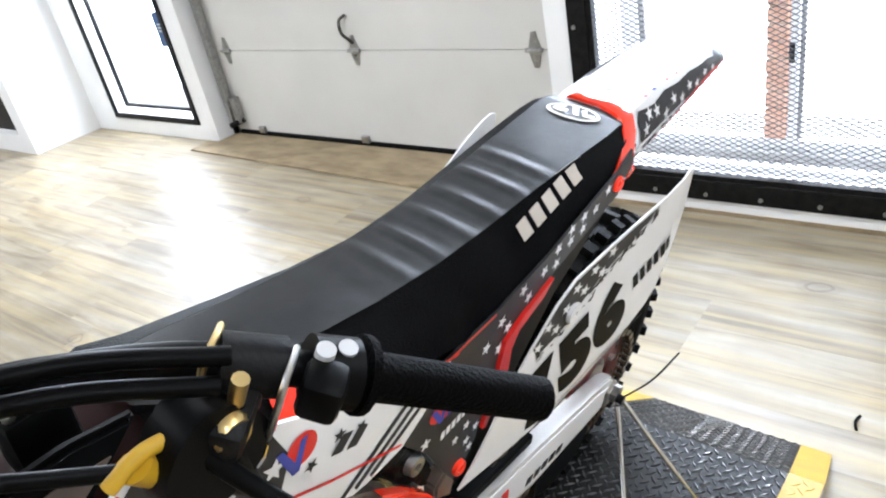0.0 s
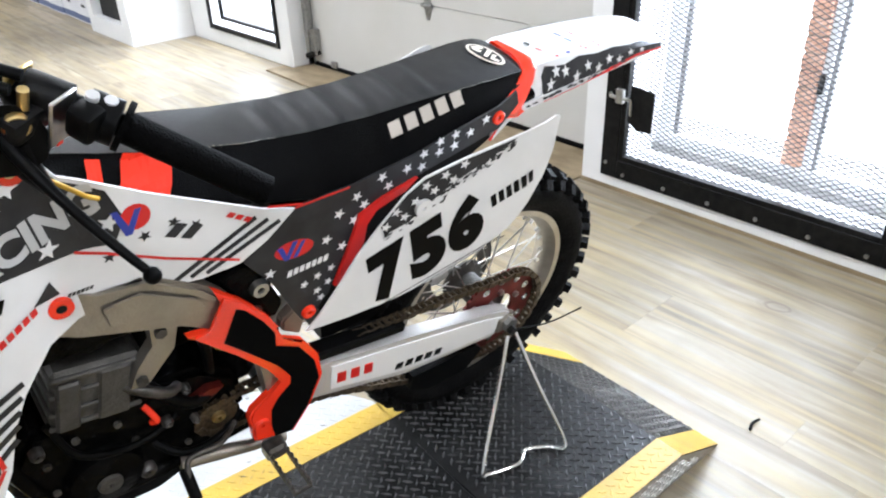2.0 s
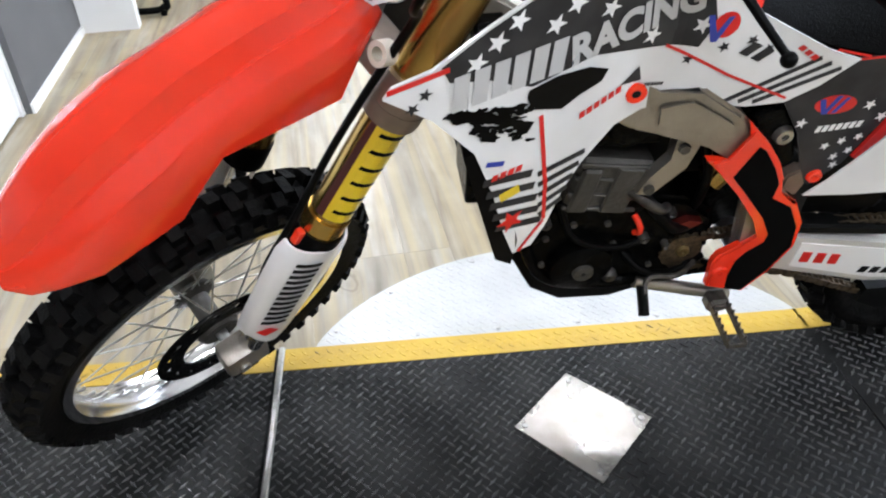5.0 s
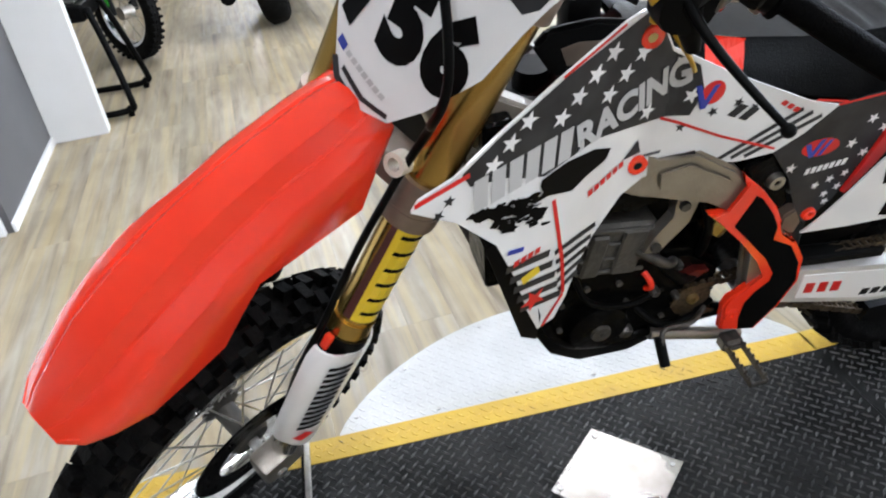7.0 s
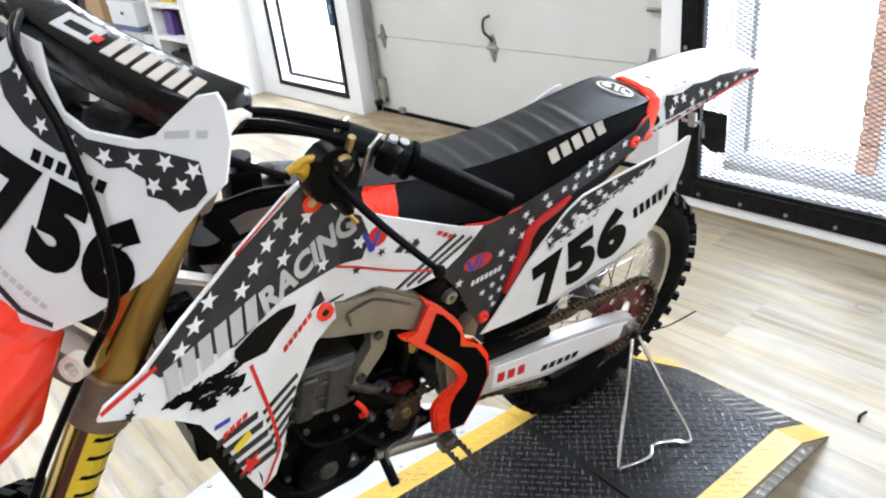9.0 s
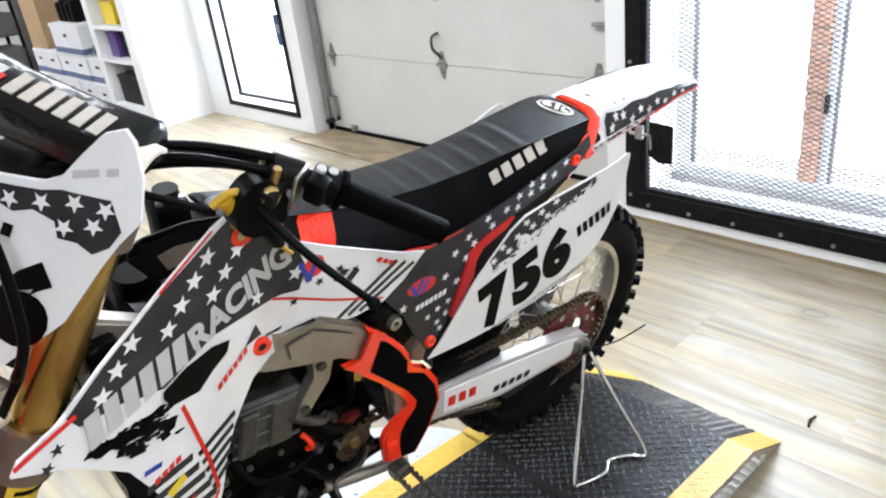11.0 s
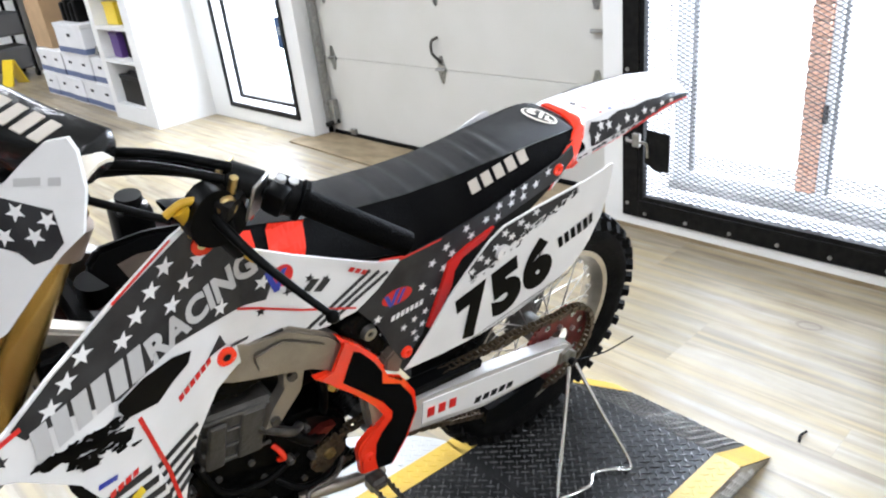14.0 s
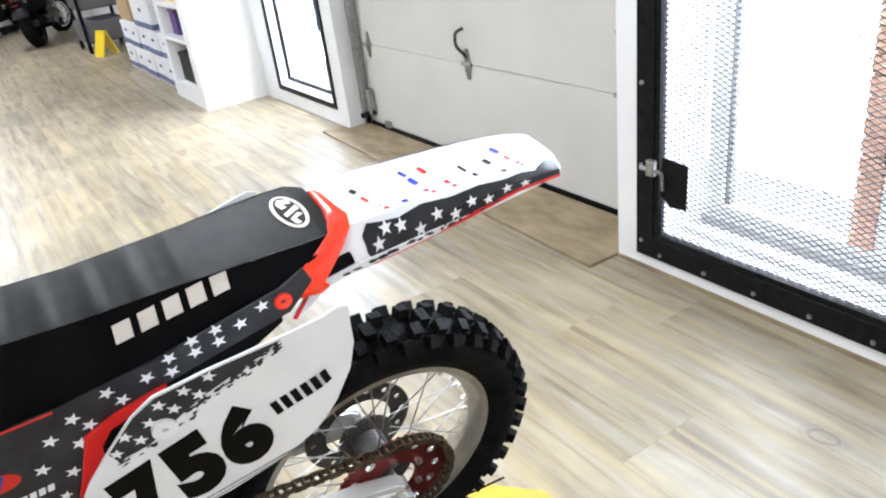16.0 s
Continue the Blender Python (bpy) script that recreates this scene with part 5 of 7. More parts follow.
# radiator shrouds
SHROUD = [(-0.905, 0.772), (-0.93, 0.768), (-1.017, 0.735), (-1.103, 0.697), (-1.16, 0.668), (-1.205, 0.662), (-1.215, 0.650), (-1.16, 0.600), (-1.105, 0.525), (-1.075, 0.44), (-1.055, 0.36), (-1.035, 0.302),
          (-1.005, 0.305), (-0.985, 0.34), (-0.965, 0.40), (-0.943, 0.44), (-0.90, 0.488), (-0.86, 0.499), (-0.80, 0.492), (-0.755, 0.487), (-0.70, 0.478), (-0.643, 0.480), (-0.60, 0.505), (-0.556, 0.545),
          (-0.606, 0.563), (-0.68, 0.603), (-0.753, 0.643), (-0.80, 0.672), (-0.845, 0.70), (-0.87, 0.745), (-0.885, 0.768)]
for s in (1, -1):
    # far shroud: dark colour replaces shade on its white inner face
    p = part("radiator_shroud", shell(SHROUD if s == 1 else [(y, z - 0.20) for y, z in SHROUD], shroud_x if s == 1 else lambda y, z: 0.9 * shroud_x(y, z), 0.004, 0.018, s), WHITE_PLASTIC if s == 1 else GREY_VINYL, bike, "white plastic radiator shroud with printed graphics" if s == 1 else "far-side radiator shroud, white plastic darkened in place of shade", 30)
    if s == 1:
        shroud = p
FIELD = [(-0.90, 0.768), (-1.012, 0.733), (-1.10, 0.695), (-1.15, 0.668), (-1.14, 0.645), (-1.09, 0.63), (-1.06, 0.612), (-1.035, 0.601), (-0.955, 0.617), (-0.87, 0.600), (-0.80, 0.585), (-0.785, 0.62), (-0.80, 0.664), (-0.845, 0.695), (-0.872, 0.742), (-0.885, 0.764)]
decal("star_ground", [FIELD], shroud_x, GREY_VINYL, shroud, 0.0012, 0.014)
WORD = [(-1.14, 0.60), (-0.80, 0.625), (-0.80, 0.67), (-0.85, 0.68), (-1.14, 0.652)]
decal("star", star_field(FIELD, 0.047, 0.014, -0.42, 0.4, 0.8, WORD), shroud_x, WHITE_VINYL, shroud, 0.0022)
rng = random.Random(5)
specks = []
for k in range(190):
    t = rng.random()
    y, z = -1.165 + 0.125 * t + rng.gauss(0, 0.006), 0.598 - 0.035 * t - abs(rng.gauss(0, 0.026)) + 0.012
    if inside((y, z), SHROUD) and inside((y - 0.012, z - 0.012), SHROUD) and inside((y + 0.014, z), SHROUD):
        l, h, n = rng.uniform(0.004, 0.016), rng.uniform(0.0015, 0.006), 9
        specks.append([(y + l * rng.uniform(0.5, 1.1) * math.cos(6.283 * i / n), z + h * rng.uniform(0.4, 1.2) * math.sin(6.283 * i / n) - 0.15 * l * math.cos(6.283 * i / n)) for i in range(n)])
decal("speckle", specks, shroud_x, BLACK_VINYL, shroud, 0.0021)
decal("name_bar", bars(-1.137, 0.602, -0.992, 0.610, 0.048, 6, 0.22, 0.1), shroud_x, LIGHT_VINYL, shroud, 0.0030)
decal("racing_word", words("RACING", -0.985, 0.612, -0.808, 0.640, 0.045, 0.045, 0.0), shroud_x, LIGHT_VINYL, shroud, 0.0045, label="light grey printed lettering")
decal("red_line", [slab(-0.848, 0.594, -0.745, 0.535, 0.004), slab(-0.745, 0.535, -0.645, 0.487, 0.004), slab(-1.021, 0.551, -1.000, 0.427, 0.006), slab(-1.000, 0.427, -0.994, 0.354, 0.006), slab(-0.994, 0.354, -1.030, 0.306, 0.006),
                   slab(-1.21, 0.654, -1.14, 0.66, 0.007), slab(-0.932, 0.768, -1.017, 0.736, 0.004), slab(-0.60, 0.563, -0.545, 0.548, 0.004)], shroud_x, RED_VINYL, shroud, 0.0026)
decal("stripe", [slab(-0.735 + 0.022 * k, 0.488 - 0.003 * k, -0.615 + 0.018 * k, 0.550 - 0.010 * k, 0.008) for k in range(3)]
      + [slab(-1.092 + 0.006 * k, 0.463 - 0.024 * k, -1.021 + 0.006 * k, 0.450 - 0.025 * k, 0.013) for k in range(5)] + [slab(-1.010 + 0.003 * k, 0.444 - 0.0205 * k, -0.940 - 0.006 * k, 0.456 - 0.019 * k, 0.010) for k in range(5)], shroud_x, GREY_VINYL, shroud, 0.0014)
decal("badge", [[(-0.772 + 0.018 * math.cos(a), 0.616 + 0.019 * math.sin(a)) for a in (2 * math.pi * k / 16 for k in range(16))], star(-1.045, 0.378, 0.022, 0.9)], shroud_x, RED_VINYL, shroud, 0.0026)
decal("badge_mark", [[(-0.80, 0.632), (-0.792, 0.632), (-0.782, 0.606), (-0.772, 0.628), (-0.764, 0.628), (-0.779, 0.592), (-0.787, 0.592)], slab(-1.09, 0.498, -1.065, 0.49, 0.008)], shroud_x, BLUE_VINYL, shroud, 0.0032)
decal("sponsor_bar", bars(-0.742, 0.572, -0.703, 0.552, 0.022, 2, 0.3, 0.4) + [[(-0.905, 0.555), (-0.882, 0.577), (-0.874, 0.552)]] + bars(-0.868, 0.540, -0.835, 0.53, 0.005, 6), shroud_x, GREY_VINYL, shroud, 0.0026)
decal("red_word", bars(-0.66, 0.572, -0.625, 0.548, 0.008, 3) + bars(-0.96, 0.522, -0.90, 0.545, 0.010, 6) + bars(-1.08, 0.468, -1.035, 0.470, 0.010, 4), shroud_x, RED_VINYL, shroud, 0.0026)
decal("yellow_mark", [slab(-1.063, 0.423, -1.035, 0.43, 0.016)], shroud_x, YELLOW_VINYL, shroud, 0.0026)
HOLE = [(-1.039, 0.598), (-1.002, 0.606), (-0.959, 0.603), (-0.930, 0.590), (-0.937, 0.574), (-0.966, 0.564), (-0.99, 0.551), (-1.033, 0.567), (-1.041, 0.588)]
decal("dark_star", [star(y, z, 0.009, a) for y, z, a in ((-0.81, 0.568, 0.2), (-0.765, 0.583, 0.9), (-0.728, 0.590, 0.4), (-0.84, 0.620, 0.1), (-0.70, 0.575, 0.7), (-1.168, 0.640, 0.3), (-1.183, 0.626, 0.8))], shroud_x, GREY_VINYL, shroud, 0.0022)
# no hole is cut: a black patch gives the opening's shade
decal("opening_shade", [HOLE], shroud_x, BLACK_VINYL, shroud, 0.0036, label="flat black patch for the shade in the air opening")
for y, z in ((-0.878, 0.534), (-0.890, 0.735)):
    part("red_washer", revolve([(-0.002, 0.005), (0.003, 0.005), (0.005, 0.010), (0.004, 0.0145), (-0.002, 0.015)], 24, (shroud_x(y, z) + 0.003, y, z)), RED_PLASTIC, bike, "", 40)
    part("shroud_bolt", cyl((shroud_x(y, z), y, z), (shroud_x(y, z) + 0.0065, y, z), 0.0065, n=12), BRASS if z > 0.6 else BLACK_STEEL, bike, "", 40)
part("radiator", box((0.06, -1.10, 0.36), (0.15, -1.06, 0.66), 0.004, m=Matrix.Rotation(radians(0), 4, "X")), DARK_ENGINE, bike, "black radiator behind the shroud")
part("radiator", box((-0.15, -1.10, 0.36), (-0.06, -1.06, 0.66), 0.004), DARK_ENGINE, bike)
part("radiator_louvre", prism([(-1.115, 0.50), (-1.06, 0.29), (-1.035, 0.275), (-1.03, 0.33), (-1.075, 0.52)], 0.15, 0.20, "x"), BLACK_PLASTIC, bike, "black plastic radiator louvre")

# tank and head
tank_rings = []
for y, w, zt, zb in ((-1.10, 0.05, 0.55, 0.50), (-1.04, 0.075, 0.58, 0.50), (-0.97, 0.085, 0.615, 0.50), (-0.90, 0.085, 0.658, 0.51), (-0.82, 0.085, 0.668, 0.52), (-0.74, 0.08, 0.635, 0.52), (-0.68, 0.07, 0.60, 0.54)):
    tank_rings.append([(w * math.copysign(abs(math.cos(a)) ** 0.6, math.cos(a)), y, (zt + zb) / 2 + (zt - zb) / 2 * math.copysign(abs(math.sin(a)) ** 0.6, math.sin(a))) for a in (2 * math.pi * k / 20 for k in range(20))])
part("tank", ring_loft(tank_rings), TANK, bike, "near-black fuel tank between the shrouds", 50)
part("tank_cap", cyl((0, -0.985, 0.60), (0, -0.985, 0.632), 0.026, n=24), BLACK_PLASTIC, bike, "", 40)
part("tank_strap", box((-0.08, -1.03, 0.575), (0.085, -1.00, 0.600), 0.008), BLACK_PLASTIC, bike, "", 40)

# seat
SEAT = ((-0.860, 0.026, 0.682, 0.080, 0.664), (-0.845, 0.040, 0.680, 0.092, 0.656), (-0.78, 0.047, 0.664, 0.103, 0.622), (-0.70, 0.050, 0.645, 0.107, 0.595), (-0.60, 0.052, 0.627, 0.109, 0.560), (-0.50, 0.054, 0.617, 0.111, 0.533),
        (-0.40, 0.055, 0.615, 0.112, 0.538), (-0.30, 0.058, 0.620, 0.112, 0.555), (-0.20, 0.063, 0.624, 0.106, 0.580), (-0.12, 0.067, 0.627, 0.098, 0.598), (-0.085, 0.067, 0.628, 0.088, 0.606), (-0.066, 0.058, 0.626, 0.076, 0.606), (-0.055, 0.044, 0.620, 0.060, 0.606))
path = []
for i in range(len(SEAT) - 1):
    for k in range(12):
        t = k / 12
        path.append(tuple(a + (b - a) * t for a, b in zip(SEAT[i], SEAT[i + 1])))
path.append(SEAT[-1])
top, side_l, side_r = [], [], []
for y, wt, zt, wb, zb in path:
    rib = 0.0
    for yr in (-0.27, -0.325, -0.38, -0.435, -0.49, -0.545):
        rib += 0.003 * math.exp(-((y - yr) / 0.0075) ** 2) - 0.0012 * math.exp(-((y - yr - 0.017) / 0.006) ** 2)
    top.append([(wt * u, y, zt + 0.003 * (1 - u * u) + rib * (1 - u ** 8)) for u in (-1, -0.8, -0.5, 0, 0.5, 0.8, 1)])
    for lst, s in ((side_l, 1), (side_r, -1)):
        lst.append([(s * (wt + 0.0005), y, zt), (s * (wt + 0.005), y, zt - 0.006), (s * (wt + (wb - wt) * 0.5 + 0.006), y, zt - (zt - zb) * 0.4), (s * wb, y, zb + 0.004), (s * (wb - 0.004), y, zb), (s * (wb - 0.04), y, zb - 0.002)])
seat = part("seat", ring_loft(top, closed=False, caps=False), SEAT_TOP, bike, "long grey ribbed gripper seat top", 60)
part("seat_side", ring_loft(side_l, closed=False, caps=False), SEAT_SIDE, seat, "black vinyl seat side", 60)
part("seat_side", ring_loft(side_r, closed=False, caps=False), SEAT_SIDE, seat, "", 60)
end = path[-1]
part("seat_end", prism([(end[1] - 0.004, end[2]), (end[1] + 0.008, end[2] - 0.012), (end[1], end[4])], -end[1] * -1.1, end[1] * -1.1, "x"), SEAT_SIDE, seat)


def seat_x(y, z):
    for a, b in zip(path, path[1:]):
        if a[0] <= y <= b[0]:
            t = (y - a[0]) / (b[0] - a[0])
            wt, zt, wb, zb = (a[i] + (b[i] - a[i]) * t for i in (1, 2, 3, 4))
            q = min(max((zt - z) / (zt - zb), 0.0), 1.0)
            mid = wt + (wb - wt) * 0.5 + 0.006
            return wt + 0.004 + (mid - wt - 0.004) * q / 0.4 if q < 0.4 else mid + (wb - mid) * (q - 0.4) / 0.6
    return 0.1


decal("maker_block", bars(-0.371, 0.589, -0.215, 0.611, 0.0160, 5, 0.30, 0.25), seat_x, PAD_PRINT, seat, 0.0035, 0.015, "row of cream blocks where the maker's name stands")
decal("red_flash", [[(-0.780, 0.636), (-0.756, 0.664), (-0.697, 0.648), (-0.730, 0.606)], [(-0.811, 0.650), (-0.800, 0.668), (-0.784, 0.664), (-0.797, 0.640)]], seat_x, FLASH_RED, seat, 0.013, 0.010, "orange-red flash on the seat front")
def on_seat(polys, material, name, off, label=""):
    """Outlines in (x, y) laid on the seat top."""
    for p in polys:
        bm = bmesh.new()
        bm.faces.new([bm.verts.new((x, y, 0)) for x, y in p])
        bm.normal_update()
        bmesh.ops.triangulate(bm, faces=bm.faces[:], ngon_method="EAR_CLIP")
        for v in bm.verts:
            for a, b in zip(path, path[1:]):
                if a[0] <= v.co.y <= b[0]:
                    t = (v.co.y - a[0]) / (b[0] - a[0])
                    wt, zt = a[1] + (b[1] - a[1]) * t, a[2] + (b[2] - a[2]) * t
                    v.co.z = zt + 0.003 * (1 - (v.co.x / wt) ** 2) + off
        part(name, bm, material, seat, label)


oval = lambda rx, ry, n=22: [(-0.004 + rx * math.cos(2 * math.pi * k / n) - 0.1 * ry * math.sin(2 * math.pi * k / n), -0.106 + ry * math.sin(2 * math.pi * k / n) + 0.12 * rx * math.cos(2 * math.pi * k / n)) for k in range(n)]
on_seat([oval(0.043, 0.021)], CREAM_VINYL, "seat_emblem", 0.0016, "cream oval emblem on the seat rear")
on_seat([oval(0.037, 0.016)], SEAT_TOP, "emblem_ground", 0.0024)
on_seat([[(-0.036, -0.113), (-0.024, -0.118), (-0.010, -0.114), (-0.012, -0.106), (-0.022, -0.108), (-0.018, -0.098), (-0.030, -0.098)], [(-0.012, -0.094), (0.002, -0.116), (0.010, -0.114), (-0.002, -0.092)],
         [(0.006, -0.098), (0.016, -0.112), (0.030, -0.108), (0.030, -0.100), (0.018, -0.104), (0.012, -0.092)]], CREAM_VINYL, "emblem_mark", 0.0032)

# rear mudguard
tail_rings = []
for y, w, zt, drop in ((-0.10, 0.074, 0.618, 0.070), (-0.04, 0.079, 0.630, 0.075), (0.05, 0.079, 0.632, 0.066), (0.15, 0.078, 0.630, 0.050), (0.24, 0.075, 0.625, 0.030), (0.30, 0.072, 0.617, 0.024), (0.326, 0.068, 0.612, 0.022), (0.334, 0.058, 0.610, 0.018)):
    tail_rings.append([(w, y, zt - drop), (w * 0.93, y, zt - drop * 0.5), (w * 0.74, y, zt - 0.005), (w * 0.60, y, zt), (0, y, zt + 0.002), (-w * 0.60, y, zt), (-w * 0.74, y, zt - 0.005), (-w * 0.93, y, zt - drop * 0.5), (-w, y, zt - drop),
                       (-w * 0.96, y, zt - drop), (-w * 0.70, y, zt - 0.011), (0, y, zt - 0.006), (w * 0.70, y, zt - 0.011), (w * 0.96, y, zt - drop)])
tail = part("rear_mudguard", ring_loft(tail_rings), WHITE_PLASTIC, bike, "white rear mudguard with stars and stickers", 35)


def tail_at(y):
    for a, b in zip(tail_rings, tail_rings[1:]):
        if a[0][1] <= y <= b[0][1]:
            t = (y - a[0][1]) / (b[0][1] - a[0][1])
            return [Vector(p).lerp(Vector(q), t) for p, q in zip(a, b)]
    return [Vector(p) for p in tail_rings[-1]]


def on_tail(outlines, material, name, off, label=""):
    """Outlines in (y, v): v from 0 at the lower left edge to 1 at the shoulder, to 2 at the far shoulder."""
    if len(outlines) > 1:
        return [on_tail([o], material, name, off, label) for o in outlines]
    bm = fill(outlines, 0.03)
    for v in bm.verts:
        y, k = v.co.y, v.co.z
        r = tail_at(y)
        if k <= 1:
            p = r[0].lerp(r[1], k * 2) if k < 0.5 else r[1].lerp(r[2], k * 2 - 1)
            v.co = p + Vector((off, 0, off * 0.6))
        else:
            u = (k - 1) * 4
            i = min(int(u), 3)
            v.co = r[2 + i].lerp(r[3 + i], u - i) + Vector((0, 0, off))
    return part(name, bm, material, tail, label)


cowl = []
for (xi, yi, zi), (xo, yo, zo) in (((-0.035, -0.064, 0.634), (-0.030, -0.052, 0.6355)), ((0.020, -0.064, 0.635), (0.022, -0.046, 0.6365)), ((0.047, -0.070, 0.633), (0.044, -0.040, 0.635)), ((0.067, -0.080, 0.629), (0.066, -0.046, 0.628)), ((0.084, -0.106, 0.619), (0.084, -0.066, 0.612)), ((0.096, -0.136, 0.607), (0.098, -0.092, 0.592)), ((0.106, -0.160, 0.599), (0.108, -0.110, 0.577)), ((0.108, -0.166, 0.590), (0.109, -0.120, 0.572))):
    a, b = Vector((xi, yi, zi)), Vector((xo, yo, zo))
    cowl.append([a, a.lerp(b, 0.5) + Vector((0.003, 0, 0.002)), b, b - Vector((0.006, 0, 0.006)), a - Vector((0.006, 0, 0.006))])
part("red_cowl", ring_loft(cowl), RED_PLASTIC, tail, "red plastic cowl wrapped round the seat end", 50)
flange = [(-0.148, 0.520), (-0.125, 0.552), (-0.095, 0.566), (-0.04, 0.573), (0.10, 0.584), (0.24, 0.594), (0.285, 0.592), (0.20, 0.584), (0.08, 0.573), (-0.04, 0.561), (-0.095, 0.551), (-0.138, 0.514)]
lip = part("tail_flange", shell(flange, lambda y, z: 0.083 - 0.03 * max(0.0, y), 0.003, 0.05), WHITE_PLASTIC, tail, "pale scuffed lower flange of the mudguard", 30)
decal("flange_edge", [[(-0.150, 0.518), (-0.126, 0.552), (-0.120, 0.552), (-0.144, 0.514)]], lambda y, z: 0.0835, RED_VINYL, lip, 0.002)
scuff_rng = random.Random(3)
scuffs = []
for k in range(26):
    y = scuff_rng.uniform(-0.07, 0.20)
    z = 0.556 + 0.11 * (y + 0.07) + scuff_rng.uniform(-0.004, 0.002) + 0.010
    l, h = scuff_rng.uniform(0.004, 0.012), scuff_rng.uniform(0.002, 0.004)
    scuffs.append([(y + l * math.cos(6.283 * j / 7) * scuff_rng.uniform(0.5, 1.1), z + h * math.sin(6.283 * j / 7) * scuff_rng.uniform(0.5, 1.2)) for j in range(7)])
decal("torn_speckle", scuffs, lambda y, z: 0.083 - 0.03 * max(0.0, y), GREY_VINYL, lip, 0.0022)
on_tail([[(-0.02, 0.14), (0.325, 0.14), (0.325, 0.98), (0.305, 0.98), (0.29, 0.76), (0.25, 0.86), (0.22, 0.80), (0.17, 0.90), (0.12, 0.84), (0.07, 0.92), (0.03, 0.80), (0.0, 0.86), (-0.02, 0.92), (-0.03, 0.7), (-0.026, 0.3)]], GREY_VINYL, "star_band", 0.0016)
on_tail([[(y + 0.011 * math.sin(a * 0.628) * (1 if a % 2 == 0 else 0.42), v + 0.20 * math.cos(a * 0.628) * (1 if a % 2 == 0 else 0.42)) for a in range(10)] for y, v in
         [(-0.008, 0.40), (0.006, 0.70), (0.03, 0.62), (0.06, 0.34), (0.09, 0.54), (0.12, 0.34), (0.15, 0.5), (0.18, 0.32), (0.215, 0.42), (0.25, 0.32)]], WHITE_VINYL, "star", 0.003)
on_tail([[(-0.02, 0.0), (0.325, 0.0), (0.325, 0.16), (-0.02, 0.12)]], RED_VINYL, "red_line", 0.002)
tail_rng = random.Random(21)
for y, mats_ in ((0.015, (RED_VINYL, LIGHT_VINYL, RED_VINYL, GREY_VINYL)), (0.048, (BLUE_VINYL, LIGHT_VINYL, LIGHT_VINYL, LIGHT_VINYL)), (0.095, (RED_VINYL, RED_VINYL, BLUE_VINYL, BLUE_VINYL)), (0.130, (RED_VINYL, RED_VINYL, LIGHT_VINYL, RED_VINYL)),
                 (0.180, (LIGHT_VINYL, GREY_VINYL, GREY_VINYL, LIGHT_VINYL)), (0.220, (GREY_VINYL, LIGHT_VINYL, GREY_VINYL, LIGHT_VINYL)), (0.262, (BLUE_VINYL, RED_VINYL, RED_VINYL, BLUE_VINYL))):
    for j, m in enumerate(mats_):
        v = 1.06 + 0.13 * j + tail_rng.uniform(-0.02, 0.02)
        yy = y - 0.008 * j + tail_rng.uniform(-0.003, 0.003)
        w, h = tail_rng.uniform(0.004, 0.009), tail_rng.uniform(0.07, 0.12)
        on_tail([[(yy, v), (yy + w, v + 0.02), (yy + w - 0.005, v + h), (yy - 0.005, v + h - 0.02)]], m, "sticker", 0.0022)
on_tail([[(0.27, 0.62), (0.325, 0.55), (0.325, 1.12), (0.312, 1.20), (0.300, 1.05), (0.285, 0.98)]], GREY_VINYL, "tip_patch", 0.0026)
on_tail([[(0.02, 1.80), (0.32, 1.84), (0.32, 1.99), (0.02, 1.99)]], GREY_VINYL, "far_edge_band", 0.0018)
part("red_tab", shell([(-0.168, 0.592), (-0.150, 0.572), (-0.112, 0.566), (-0.098, 0.574), (-0.112, 0.586), (-0.150, 0.598)], lambda y, z: 0.106, 0.006, 0.03), RED_PLASTIC, bike, "red plastic tab between seat and tail", 30)
part("red_boss", revolve([(0.0, 0.004), (0.008, 0.004), (0.010, 0.009), (0.008, 0.012), (0.0, 0.013)], 20, (0.108, -0.168, 0.584)), RED_PLASTIC, bike, "", 40)
part("subframe_rail", tube([(0.07, -0.55, 0.45), (0.075, -0.3, 0.53), (0.07, -0.05, 0.58)], 0.012), DARK_ENGINE, bike)
part("subframe_rail", tube([(-0.07, -0.55, 0.45), (-0.075, -0.3, 0.53), (-0.07, -0.05, 0.58)], 0.012), DARK_ENGINE, bike)
part("airbox", box((-0.09, -0.56, 0.33), (0.095, -0.36, 0.53), 0.02), BLACK_PLASTIC, bike, "black airbox under the seat", 40)
part("silencer", cyl((-0.11, -0.45, 0.36), (-0.115, -0.06, 0.47), 0.05, n=28), ALLOY, bike, "alloy silencer", 40)

